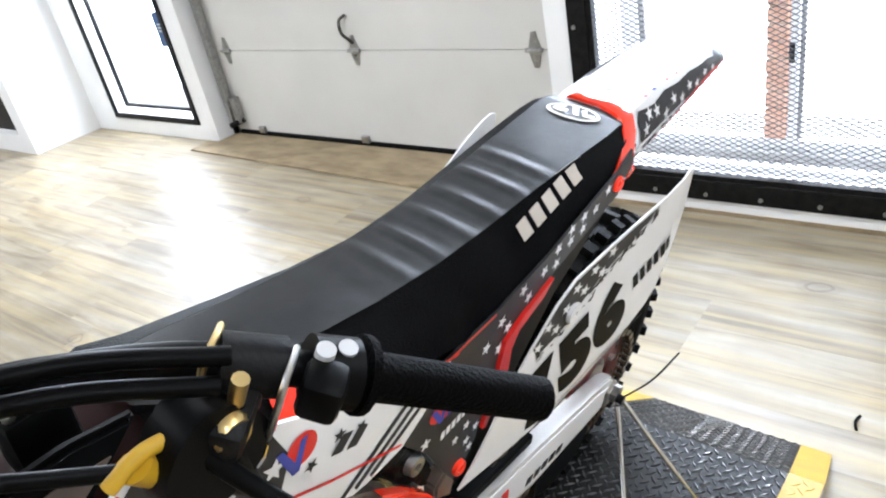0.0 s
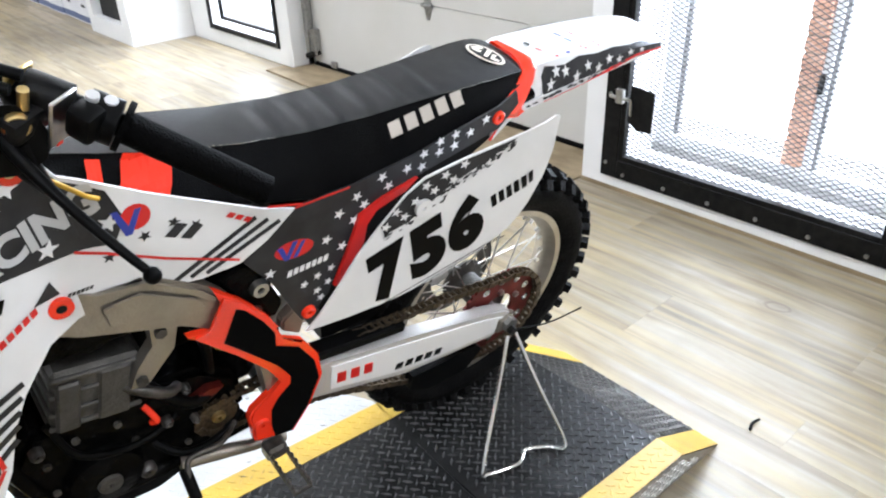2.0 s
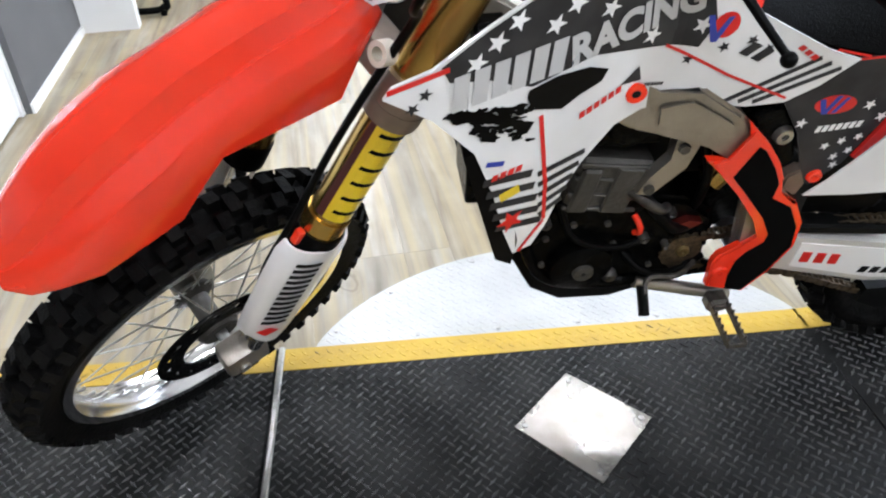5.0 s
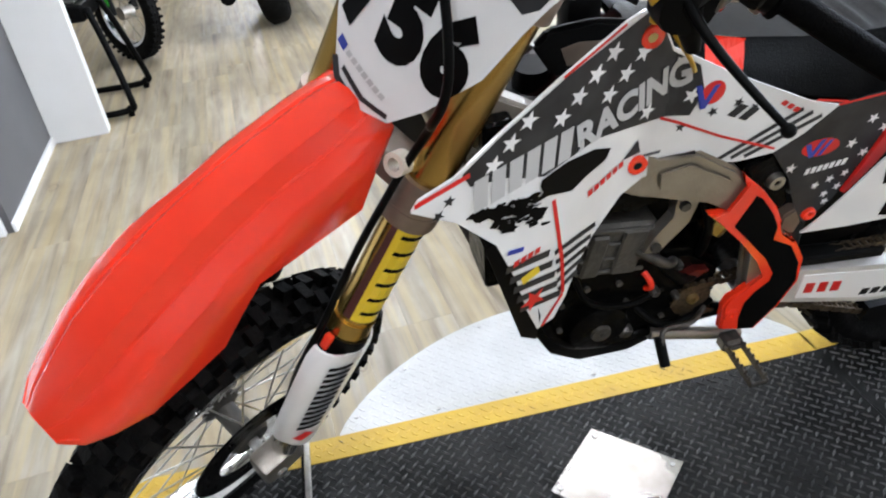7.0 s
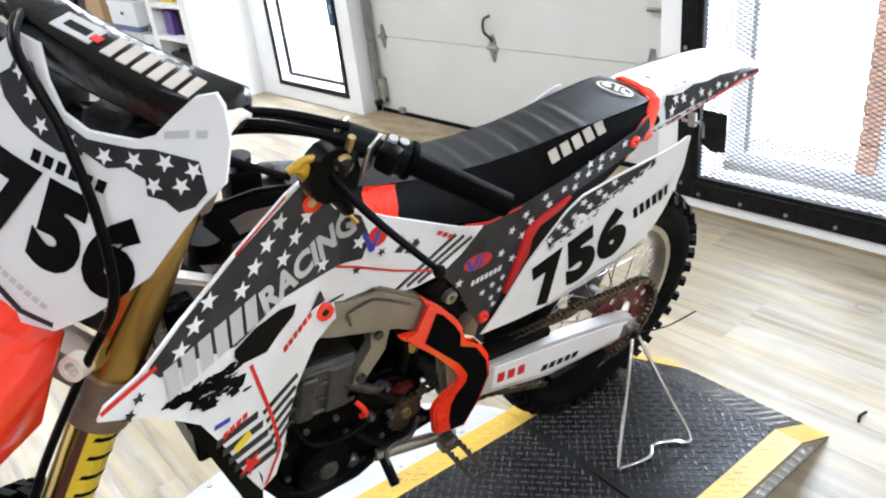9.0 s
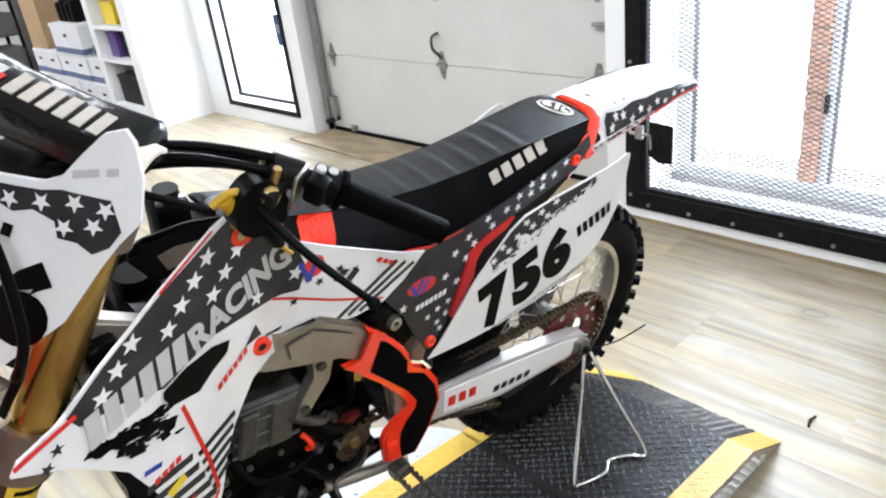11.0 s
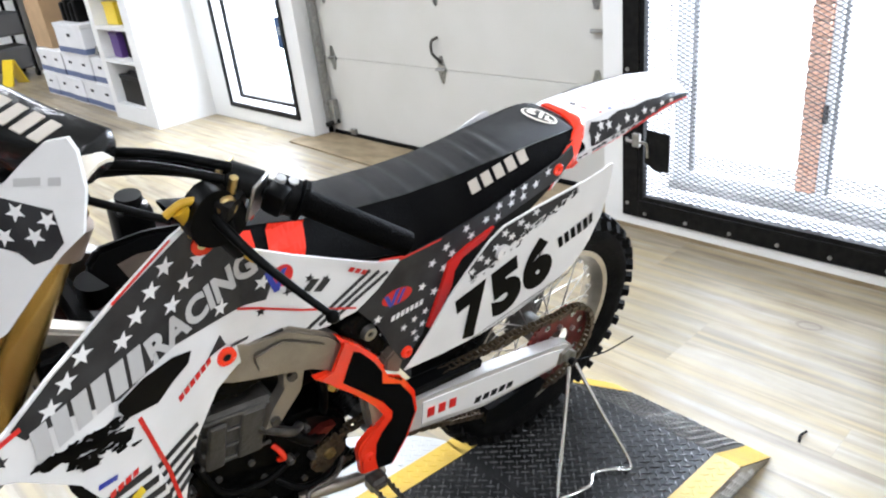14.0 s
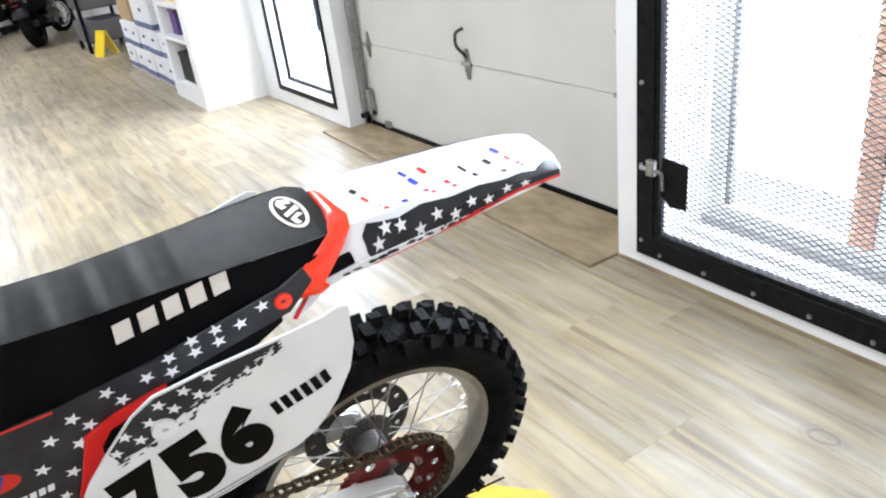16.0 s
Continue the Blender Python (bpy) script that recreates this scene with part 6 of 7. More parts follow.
# frame, guard and engine
for s in (1, -1):
    spar = prism([(-1.16, 0.70), (-1.10, 0.70), (-0.95, 0.60), (-0.838, 0.515), (-0.773, 0.520), (-0.70, 0.468), (-0.663, 0.425), (-0.60, 0.30), (-0.545, 0.16), (-0.56, 0.05), (-0.605, 0.05), (-0.60, 0.15), (-0.62, 0.27), (-0.665, 0.345), (-0.695, 0.39), (-0.735, 0.418), (-0.86, 0.455), (-1.00, 0.545), (-1.14, 0.63)], 0.095 * s, 0.128 * s, "x")
    bmesh.ops.bevel(spar, geom=spar.edges[:], offset=0.006, segments=2, affect="EDGES")
    fs = part("frame_spar", spar, ALLOY, bike, "cast alloy frame spar", 35)
    rib = prism([(-0.835, 0.500), (-0.785, 0.506), (-0.712, 0.458), (-0.698, 0.428), (-0.735, 0.434), (-0.83, 0.466)], 0.127 * s, 0.133 * s, "x")
    bmesh.ops.bevel(rib, geom=rib.edges[:], offset=0.003, segments=2, affect="EDGES")
    part("spar_rib", rib, ALLOY, fs, "", 35)
GUARD = [(-0.692, 0.462), (-0.650, 0.420), (-0.612, 0.372), (-0.592, 0.334), (-0.590, 0.304), (-0.548, 0.276), (-0.518, 0.225), (-0.508, 0.165), (-0.530, 0.100), (-0.566, 0.042), (-0.642, 0.068), (-0.650, 0.138), (-0.644, 0.156),
         (-0.610, 0.181), (-0.586, 0.200), (-0.610, 0.248), (-0.664, 0.314), (-0.700, 0.355), (-0.735, 0.391), (-0.700, 0.386), (-0.678, 0.432)]


PAD = [(-0.684, 0.354), (-0.662, 0.414), (-0.648, 0.404), (-0.619, 0.364), (-0.601, 0.330), (-0.600, 0.298), (-0.558, 0.271), (-0.528, 0.220), (-0.517, 0.168), (-0.538, 0.104), (-0.571, 0.050), (-0.604, 0.060), (-0.611, 0.096),
       (-0.610, 0.138), (-0.598, 0.162), (-0.574, 0.186), (-0.573, 0.206), (-0.598, 0.250), (-0.652, 0.316)]
guard_bm = prism(GUARD, 0.122, 0.138, "x")
bmesh.ops.bevel(guard_bm, geom=[e for e in guard_bm.edges if all(abs(v.co.x - 0.138) < 1e-6 for v in e.verts)], offset=0.004, segments=2, affect="EDGES")
guard = part("frame_guard", guard_bm, RED_PLASTIC, bike, "red-edged frame guard", 40)
inner = prism(PAD, 0.137, 0.1392, "x")
part("guard_pad", inner, GUARD_MESH, guard, "black grip pad")
part("guard_bolt", revolve([(0.137, 0.004), (0.143, 0.004), (0.143, 0.013), (0.137, 0.015)], 20, (0, -0.630, 0.112)), RED_PLASTIC, guard, "", 40)
cyl_block = bmesh.new()
m = Matrix.Translation((0, -0.855, 0.298)) @ Matrix.Rotation(radians(-10), 4, "X")
box((-0.075, -0.062, -0.06), (0.085, 0.06, 0.06), 0.006, cyl_block, m)
cylinder = part("cylinder", cyl_block, ENGINE, bike, "grey cast engine cylinder", 35)
for z in (-0.045, -0.015, 0.02, 0.05):
    part("cast_rib", box((-0.08, -0.066, z - 0.004), (0.09, 0.064, z + 0.004), 0.002, m=m), ENGINE, cylinder, "", 35)
part("cast_boss", box((0.086, -0.058, -0.05), (0.096, -0.025, 0.045), 0.004, m=m), ENGINE, cylinder, "", 35)
part("cast_boss", box((0.086, 0.0, -0.05), (0.093, 0.045, 0.05), 0.003, m=m), ENGINE, cylinder, "", 35)
head = bmesh.new()
box((-0.08, -0.92, 0.38), (0.085, -0.78, 0.47), 0.012, head)
cyl((0.05, -0.85, 0.43), (0.10, -0.85, 0.43), 0.03, n=20, bm=head)
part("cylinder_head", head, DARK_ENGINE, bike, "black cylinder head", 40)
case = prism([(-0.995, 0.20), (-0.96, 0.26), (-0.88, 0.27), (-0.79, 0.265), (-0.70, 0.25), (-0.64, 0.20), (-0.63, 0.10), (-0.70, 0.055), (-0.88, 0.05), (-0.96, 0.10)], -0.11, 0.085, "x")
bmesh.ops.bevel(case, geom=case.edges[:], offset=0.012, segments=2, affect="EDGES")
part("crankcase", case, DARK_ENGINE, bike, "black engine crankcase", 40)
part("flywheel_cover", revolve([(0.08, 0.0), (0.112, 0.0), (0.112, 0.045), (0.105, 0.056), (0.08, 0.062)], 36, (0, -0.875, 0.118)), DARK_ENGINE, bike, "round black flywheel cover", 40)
part("cover_cap", revolve([(0.11, 0.004), (0.118, 0.004), (0.118, 0.018), (0.11, 0.02)], 20, (0, -0.875, 0.118)), ENGINE, bike, "", 40)
for y, z in ((-0.945, 0.19), (-0.945, 0.12), (-0.90, 0.092), (-0.84, 0.10), (-0.82, 0.16), (-0.84, 0.215), (-0.90, 0.22), (-0.76, 0.23), (-0.74, 0.09)):
    part("case_bolt", cyl((0.08, y, z), (0.091, y, z), 0.006, n=8), ENGINE, bike, "", 40)
part("sprocket_cover", prism([(-0.735, 0.20), (-0.70, 0.215), (-0.675, 0.208), (-0.69, 0.198), (-0.72, 0.190)], 0.085, 0.10, "x"), SPROCKET, bike, "small red sprocket cover")
part("hose_clamp", tube([(0.092, -0.800, 0.236), (0.104, -0.794, 0.228), (0.106, -0.788, 0.208), (0.098, -0.794, 0.198)], 0.0055), RED_PLASTIC, bike, "red anodised hose joint")
part("engine_hanger", prism([(-0.775, 0.42), (-0.735, 0.40), (-0.745, 0.35), (-0.79, 0.295), (-0.815, 0.30), (-0.80, 0.335), (-0.775, 0.37)], 0.085, 0.105, "x"), ALLOY, bike, "alloy engine hanger bracket")
for y, z in ((-0.798, 0.312), (-0.762, 0.395), (-0.606, 0.397), (-0.615, 0.36)):
    part("hanger_bolt", cyl((0.09, y, z), (0.113, y, z), 0.009, n=6), ENGINE, bike)
bracket = prism([(-0.672, 0.448), (-0.628, 0.460), (-0.600, 0.424), (-0.567, 0.350), (-0.582, 0.322), (-0.640, 0.398)], 0.088, 0.106, "x")
bmesh.ops.bevel(bracket, geom=bracket.edges[:], offset=0.004, segments=2, affect="EDGES")
mount = part("subframe_mount", bracket, DARK_ENGINE, bike, "black subframe mount with a bright bolt", 35)
part("mount_bolt", revolve([(0.105, 0.006), (0.116, 0.006), (0.116, 0.013), (0.105, 0.016)], 20, (0, -0.610, 0.406)), STEEL, mount, "bright steel socket bolt", 40)
lug = prism([(-0.577, 0.322), (-0.554, 0.338), (-0.535, 0.304), (-0.543, 0.272), (-0.577, 0.298)], 0.095, 0.118, "x")
bmesh.ops.bevel(lug, geom=lug.edges[:], offset=0.004, segments=2, affect="EDGES")
part("peg_lug", lug, CLAMP, bike, "brownish cast lug", 35)
for k, pts_ in enumerate((((0.085, -0.80, 0.29), (0.105, -0.76, 0.24), (0.10, -0.72, 0.20), (0.07, -0.66, 0.19)), ((0.08, -0.93, 0.27), (0.102, -0.90, 0.20), (0.10, -0.82, 0.165), (0.085, -0.75, 0.17)), ((0.07, -0.72, 0.40), (0.095, -0.70, 0.33), (0.085, -0.69, 0.26), (0.06, -0.68, 0.20)), ((0.075, -0.80, 0.13), (0.108, -0.76, 0.10), (0.105, -0.70, 0.085), (0.085, -0.64, 0.10)))):
    part("engine_hose", tube(pts_, (0.010, 0.006, 0.008, 0.007)[k], 10), BLACK_PLASTIC, bike, "black rubber engine hose", 60)
for y, z, r in ((-0.813, 0.076, 0.014), (-0.905, 0.075, 0.010), (-0.770, 0.175, 0.009), (-0.735, 0.235, 0.008), (-0.952, 0.235, 0.010), (-0.725, 0.150, 0.007)):
    part("case_plug", revolve([(0.086, 0.003), (0.100, 0.003), (0.102, r * 0.7), (0.097, r), (0.086, r)], 18, (0, y, z)), DARK_STEEL, bike, "dark steel case plug", 40)
part("water_pipe", tube([(0.085, -0.82, 0.292), (0.102, -0.795, 0.280), (0.104, -0.765, 0.258), (0.09, -0.745, 0.245)], 0.009, 12), DARK_STEEL, bike, "dark water pipe", 60)
# added block that keeps the gap behind the cylinder black
part("intake_filler", box((-0.06, -0.785, 0.26), (0.035, -0.655, 0.43), 0.015, segs=2), BLACK_PLASTIC, bike, "black filler block behind the cylinder, in place of the intake", 40)
part("cradle_rail", tube([(0.092, -0.76, 0.048), (0.100, -0.70, 0.036), (0.104, -0.64, 0.018), (0.108, -0.57, 0.000)], 0.013, 12), ALLOY, bike, "alloy frame cradle rail", 60)
part("throttle_body", cyl((0.0, -0.76, 0.44), (0.0, -0.62, 0.42), 0.045, n=24), DARK_ENGINE, bike, "", 40)
part("gold_shock_body", cyl((0.055, -0.665, 0.27), (0.055, -0.62, 0.33), 0.026, n=18), GOLD, bike, "gold shock reservoir", 40)
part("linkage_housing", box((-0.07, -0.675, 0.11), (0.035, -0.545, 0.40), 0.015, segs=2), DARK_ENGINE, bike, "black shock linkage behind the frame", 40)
part("exhaust_header", tube([(-0.03, -0.93, 0.42), (-0.06, -1.01, 0.36), (-0.13, -0.98, 0.25), (-0.14, -0.80, 0.22), (-0.13, -0.5, 0.38)], 0.02), ALLOY, bike, "", 50)
skid_rings = []
for y, z, w in ((-1.012, 0.20, 0.055), (-0.995, 0.118, 0.075), (-0.958, 0.044, 0.088), (-0.90, 0.006, 0.092), (-0.80, -0.004, 0.09), (-0.64, 0.022, 0.07)):
    skid_rings.append([(w, y, z + 0.055), (w, y, z + 0.012), (w * 0.8, y, z), (-w * 0.8, y, z), (-w, y, z + 0.012), (-w, y, z + 0.055), (-w + 0.005, y, z + 0.05), (0, y, z + 0.006), (w - 0.005, y, z + 0.05)])
part("skid_plate", ring_loft(skid_rings), BLACK_PLASTIC, bike, "black plastic skid plate", 40)
part("lower_frame_rail", tube([(0.075, -1.00, 0.26), (0.085, -0.95, 0.10), (0.085, -0.85, 0.050), (0.085, -0.66, 0.060), (0.11, -0.60, 0.10)], 0.012), DARK_ENGINE, bike, "dark lower frame rail", 50)
part("down_tube", tube([(0.0, -1.13, 0.62), (0.0, -1.05, 0.36), (0.0, -1.0, 0.18)], 0.025), ALLOY, bike, "", 50)
part("gear_lever", tube([(0.10, -0.66, 0.10), (0.125, -0.70, 0.098), (0.13, -0.755, 0.105), (0.15, -0.768, 0.085)], 0.005), DARK_STEEL, bike, "", 50)
part("gear_lever_tip", cyl((0.135, -0.768, 0.092), (0.175, -0.768, 0.055), 0.010, n=12), BLACK_PLASTIC, bike, "", 40)
for s in (1, -1):
    peg = bmesh.new()
    box((0.112, -0.622, 0.028), (0.146, -0.582, 0.062), 0.006, peg)
    for y in (-0.620, -0.588):
        box((0.142, y - 0.0022, 0.044), (0.236, y + 0.0022, 0.060), 0.001, peg)
        for k in range(6):
            x = 0.154 + 0.0145 * k
            cyl((x, y, 0.058), (x, y, 0.068), 0.0042, 0.0008, 6, peg)
    for x in (0.150, 0.235):
        box((x - 0.0022, -0.622, 0.046), (x + 0.0022, -0.586, 0.056), 0.001, peg)
    for v in peg.verts:
        v.co.z -= 0.036
    if s < 0:
        for v in peg.verts:
            v.co.x *= -1
    part("footpeg", peg, DARK_STEEL, bike, "toothed steel footpeg", 35)

# front end, built straight ahead and then steered to its left
FORK = Vector((0, math.sin(radians(26.5)), math.cos(radians(26.5))))
ACROSS = Vector((0, -FORK.z, FORK.y))
for s in (1, -1):
    base = Vector((0.105 if s == 1 else -0.082, AXLE_F.y + 0.006, AXLE_F.z - 0.01))
    lower = cyl(base + FORK * 0.0, base + FORK * 0.40, 0.0235, n=24)
    part("fork_slider", front(lower), CHROME, bike, "chrome fork slider", 40)
    foot = box((base.x - 0.028, AXLE_F.y - 0.03, AXLE_F.z - 0.03), (base.x + 0.024, AXLE_F.y + 0.055, AXLE_F.z + 0.05), 0.01, segs=2)
    part("fork_foot", front(foot), ALLOY, bike, "cast alloy fork foot", 40)
    upper = cyl(base + FORK * 0.395, base + FORK * 0.985, 0.0305, n=28)
    leg = part("fork_tube", front(upper), GOLD, bike, "gold anodised fork tube", 40)
    part("fork_seal", front(cyl(base + FORK * 0.392, base + FORK * 0.425, 0.034, n=28)), GOLD, leg, "", 40)
    part("fork_cap", front(cyl(base + FORK * 0.985, base + FORK * 1.005, 0.026, n=6)), BLACK_STEEL, leg)
    part("guard_band", front(cyl(base + FORK * 0.345, base + FORK * 0.392, 0.037, n=28)), BLACK_PLASTIC, bike, "black plastic band above the fork guard", 40)
    if s == 1:
        part("band_clip", front(box((-0.007, -0.006, -0.014), (0.007, 0.006, 0.014), 0.003, None, Matrix.Translation(base + FORK * 0.382 + ACROSS * 0.042) @ Matrix.Rotation(radians(-26.5), 4, "X"), 2)), RED_PLASTIC, bike, "red clip beside the fork", 40)
    # guard in front of the slider
    g = bmesh.new()
    rings = []
    for q, w in ((0.115, 0.038), (0.132, 0.054), (0.20, 0.060), (0.29, 0.066), (0.355, 0.068), (0.372, 0.058)):
        c = base + FORK * q
        rings.append([c + ACROSS * (w * math.cos(a)) + Vector((s * 0.038 * math.sin(a), 0, 0)) for a in (math.pi * k / 10 - 0.25 for k in range(11))]
                     + [c + ACROSS * ((w - 0.004) * math.cos(a)) + Vector((s * 0.034 * math.sin(a), 0, 0)) for a in (math.pi * (10 - k) / 10 - 0.25 for k in range(11))])
    gob = part("fork_guard", front(ring_loft(rings, g)), WHITE_PLASTIC, bike, "white plastic fork guard", 40)
    if s == 1:
        out = []
        for k in range(12):
            q = 0.182 + k * 0.0145
            out.append([(q, -0.014), (q + 0.0088, -0.014), (q + 0.0088, 0.015), (q, 0.015)])

        def on_leg(polys, material, name, r, parent, swing=1.15, flat=1.0):
            if len(polys) > 1:
                return [on_leg([p], material, name, r, parent, swing, flat) for p in polys]
            bm = bmesh.new()
            for p in polys:
                bm.faces.new([bm.verts.new((0, a, b)) for a, b in p])
            cut(bm, 0.012)
            for v in bm.verts:
                q, w = v.co.y, v.co.z
                a = swing + w / r
                v.co = base + FORK * q + ACROSS * (flat * r * math.cos(a)) + Vector((r * math.sin(a), 0, 0))
            return part(name, front(bm), material, parent)

        on_leg(out, BLACK_VINYL, "word_block", 0.0405, gob, 1.10, 1.66)
        on_leg([[(0.146, 0.0), (0.159, -0.014), (0.172, 0.0), (0.159, 0.014)]], RED_VINYL, "badge", 0.0405, gob, 1.10, 1.66)
        on_leg([[(0.435, -0.030), (0.64, -0.030), (0.64, 0.034), (0.435, 0.034)]], YELLOW_VINYL, "fork_sticker", 0.0315, leg, 1.25)
        on_leg([[(0.452 + 0.062 * k + dq, -0.021), (0.459 + 0.062 * k + dq, -0.019), (0.459 + 0.062 * k + dq, 0.021), (0.452 + 0.062 * k + dq, 0.019)] for k in range(3) for dq in (0.0, 0.030)], BLACK_VINYL, "sticker_block", 0.0322, leg, 1.25)
        on_leg([[(0.435, -0.042), (0.64, -0.038), (0.64, -0.029), (0.435, -0.029)]], MAROON, "sticker_edge", 0.0318, leg, 1.25)
part("front_axle", front(cyl(AXLE_F + Vector((-0.135, 0, 0)), AXLE_F + Vector((0.135, 0, 0)), 0.011, n=16)), STEEL, bike, "", 40)
part("brake_caliper", front(box((0.055, AXLE_F.y + 0.05, AXLE_F.z + 0.02), (0.095, AXLE_F.y + 0.13, AXLE_F.z + 0.11), 0.01, segs=2)), DARK_ENGINE, bike, "", 40)
for q, name, h in ((0.66, "lower_triple_clamp", 0.035), (0.955, "upper_triple_clamp", 0.018)):
    cb = bmesh.new()
    for s in (1, -1):
        b0 = Vector((0.105 if s == 1 else -0.082, AXLE_F.y + 0.006, AXLE_F.z - 0.01)) + FORK * q
        cyl(b0 - FORK * h, b0 + FORK * h, 0.039, n=28, bm=cb)
    c0 = Vector((0, AXLE_F.y + 0.006, AXLE_F.z - 0.01)) + FORK * q
    box((-0.10, -0.005, -0.02), (0.10, 0.065, 0.02), 0.006, cb, Matrix.Translation(c0) @ Matrix.Rotation(radians(-26.5), 4, "X"))
    part(name, front(cb), CLAMP, bike, "brownish cast alloy triple clamp", 40)
collar = cyl(Vector((0.105, AXLE_F.y + 0.006, AXLE_F.z - 0.01)) + FORK * 0.63, Vector((0.105, AXLE_F.y + 0.006, AXLE_F.z - 0.01)) + FORK * 0.65, 0.040, n=28)
part("fork_collar", front(collar), CLAMP, bike, "brownish alloy fork collar", 40)
part("head_tube", cyl((0, -1.24, 0.58), (0, -1.15, 0.78), 0.035, n=24), ALLOY, bike, "", 40)

# front mudguard
fend = []
for y, wl, zl, ws, zs_, zt in ((-1.270, 0.058, 0.700, 0.045, 0.712, 0.735), (-1.310, 0.070, 0.655, 0.058, 0.706, 0.738), (-1.335, 0.075, 0.606, 0.062, 0.700, 0.737), (-1.420, 0.075, 0.612, 0.063, 0.690, 0.730), (-1.497, 0.075, 0.619, 0.064, 0.669, 0.715),
                               (-1.532, 0.078, 0.583, 0.066, 0.660, 0.703), (-1.563, 0.080, 0.545, 0.068, 0.648, 0.690), (-1.610, 0.080, 0.534, 0.068, 0.628, 0.668), (-1.670, 0.078, 0.519, 0.066, 0.588, 0.632), (-1.715, 0.070, 0.524, 0.058, 0.553, 0.592),
                               (-1.745, 0.056, 0.519, 0.046, 0.536, 0.566), (-1.766, 0.034, 0.520, 0.028, 0.528, 0.545)):
    half = ((wl, zl), (wl * 0.99, zl + 0.45 * (zs_ - zl)), (ws + 0.55 * (wl - ws), zs_ - 0.30 * (zs_ - zl)), (ws + 0.002, zs_ - 0.004), (ws - 0.003, zs_ + 0.001), (ws * 0.66, zs_ + 0.40 * (zt - zs_)), (ws * 0.58, zs_ + 0.40 * (zt - zs_)), (ws * 0.34, zt - 0.003), (0.0, zt))
    outer = [(-x, y, z) for x, z in half] + [(x, y, z) for x, z in half[-2::-1]]
    fend.append(outer + [(x * 0.95, yy + 0.002, zz - 0.005) for x, yy, zz in outer[::-1]])
part("front_mudguard", front(ring_loft(fend)), RED_PLASTIC, bike, "glossy orange-red creased front mudguard", 33)

# front number plate
PLATE = [(-0.085, 0.962), (-0.080, 0.900), (-0.068, 0.835), (-0.056, 0.798), (-0.036, 0.756), (-0.020, 0.738), (0.012, 0.722), (0.065, 0.735), (0.100, 0.772), (0.142, 0.835), (0.158, 0.895), (0.168, 0.925), (0.180, 0.950), (0.170, 0.990),
         (0.154, 1.018), (0.143, 1.026), (0.126, 1.016), (0.113, 0.992), (0.102, 0.968), (0.087, 0.957), (0.038, 0.944), (0.008, 0.948), (-0.016, 0.967), (-0.035, 0.992), (-0.066, 0.990)]
PY = lambda x, z: -1.285 + 0.45 * (z - 0.75) + 0.8 * (x - 0.045) ** 2


def on_plate(outlines, material, name, off, parent=None, thick=0.0, label=""):
    if isinstance(outlines, list) and len(outlines) > 1:
        return [on_plate([o], material, name, off, parent, thick, label) for o in outlines]
    bm = outlines if isinstance(outlines, bmesh.types.BMesh) else fill(outlines, 0.03)
    for v in bm.verts:
        x, z = v.co.y, v.co.z
        v.co = (x, PY(x, z) - off, z)
    if thick:
        made = bmesh.ops.extrude_face_region(bm, geom=bm.faces[:])
        for v in made["geom"]:
            if isinstance(v, bmesh.types.BMVert):
                v.co.y += thick
    return part(name, front(bm), material, parent or bike, label, 35 if thick else False)


nplate = on_plate([PLATE], WHITE_PLASTIC, "front_number_plate", 0.0, None, 0.004, "white front number plate")
on_plate(number("756", -0.054, 0.794, 0.131, 0.795, 0.092, 0.075), BLACK_VINYL, "race_number", 0.0016, nplate, label="bold black race number")
on_plate(bars(-0.012, 0.891, 0.077, 0.897, 0.0125, 6, 0.32, 0.1), BLACK_VINYL, "name_bar", 0.0014, nplate)
SL = [(-0.072, 0.945), (-0.058, 0.930), (-0.030, 0.918), (-0.007, 0.914), (0.016, 0.913), (0.040, 0.921), (0.040, 0.938), (0.008, 0.942), (-0.018, 0.957), (-0.036, 0.975), (-0.056, 0.975), (-0.060, 0.958)]
SR = [(0.040, 0.925), (0.068, 0.921), (0.085, 0.930), (0.107, 0.927), (0.114, 0.913), (0.132, 0.915), (0.148, 0.909), (0.161, 0.920), (0.167, 0.938), (0.150, 0.963), (0.105, 0.957), (0.088, 0.950), (0.040, 0.938)]
on_plate([SL, SR], GREY_VINYL, "star_ground", 0.0008, nplate)
on_plate([star(x, z, 0.0095, 0.35) for x, z in ((-0.029, 0.948), (-0.010, 0.927), (0.091, 0.940), (0.120, 0.950), (0.117, 0.925), (0.142, 0.935), (0.062, 0.931), (0.148, 0.953), (-0.048, 0.962), (0.024, 0.928))], WHITE_VINYL, "star", 0.0014, nplate)
on_plate([slab(-0.040, 0.752, -0.026, 0.733, 0.010), slab(-0.026, 0.733, 0.014, 0.722, 0.009), slab(-0.020, 0.748, 0.020, 0.735, 0.007), slab(0.020, 0.735, 0.062, 0.738, 0.006)], GREY_VINYL, "chevron", 0.0010, nplate)
on_plate(bars(-0.022, 0.766, 0.050, 0.752, 0.007, 7), LIGHT_VINYL, "sponsor_bar", 0.0010, nplate)
on_plate([slab(-0.040, 0.771, -0.026, 0.766, 0.011)], BLUE_VINYL, "sponsor_mark", 0.0012, nplate)
on_plate([[(0.112, 0.970), (0.134, 0.980), (0.132, 0.987), (0.110, 0.977)], [(0.140, 0.982), (0.150, 0.986), (0.148, 0.993), (0.138, 0.989)]], LIGHT_VINYL, "plate_slot", 0.0008, nplate)
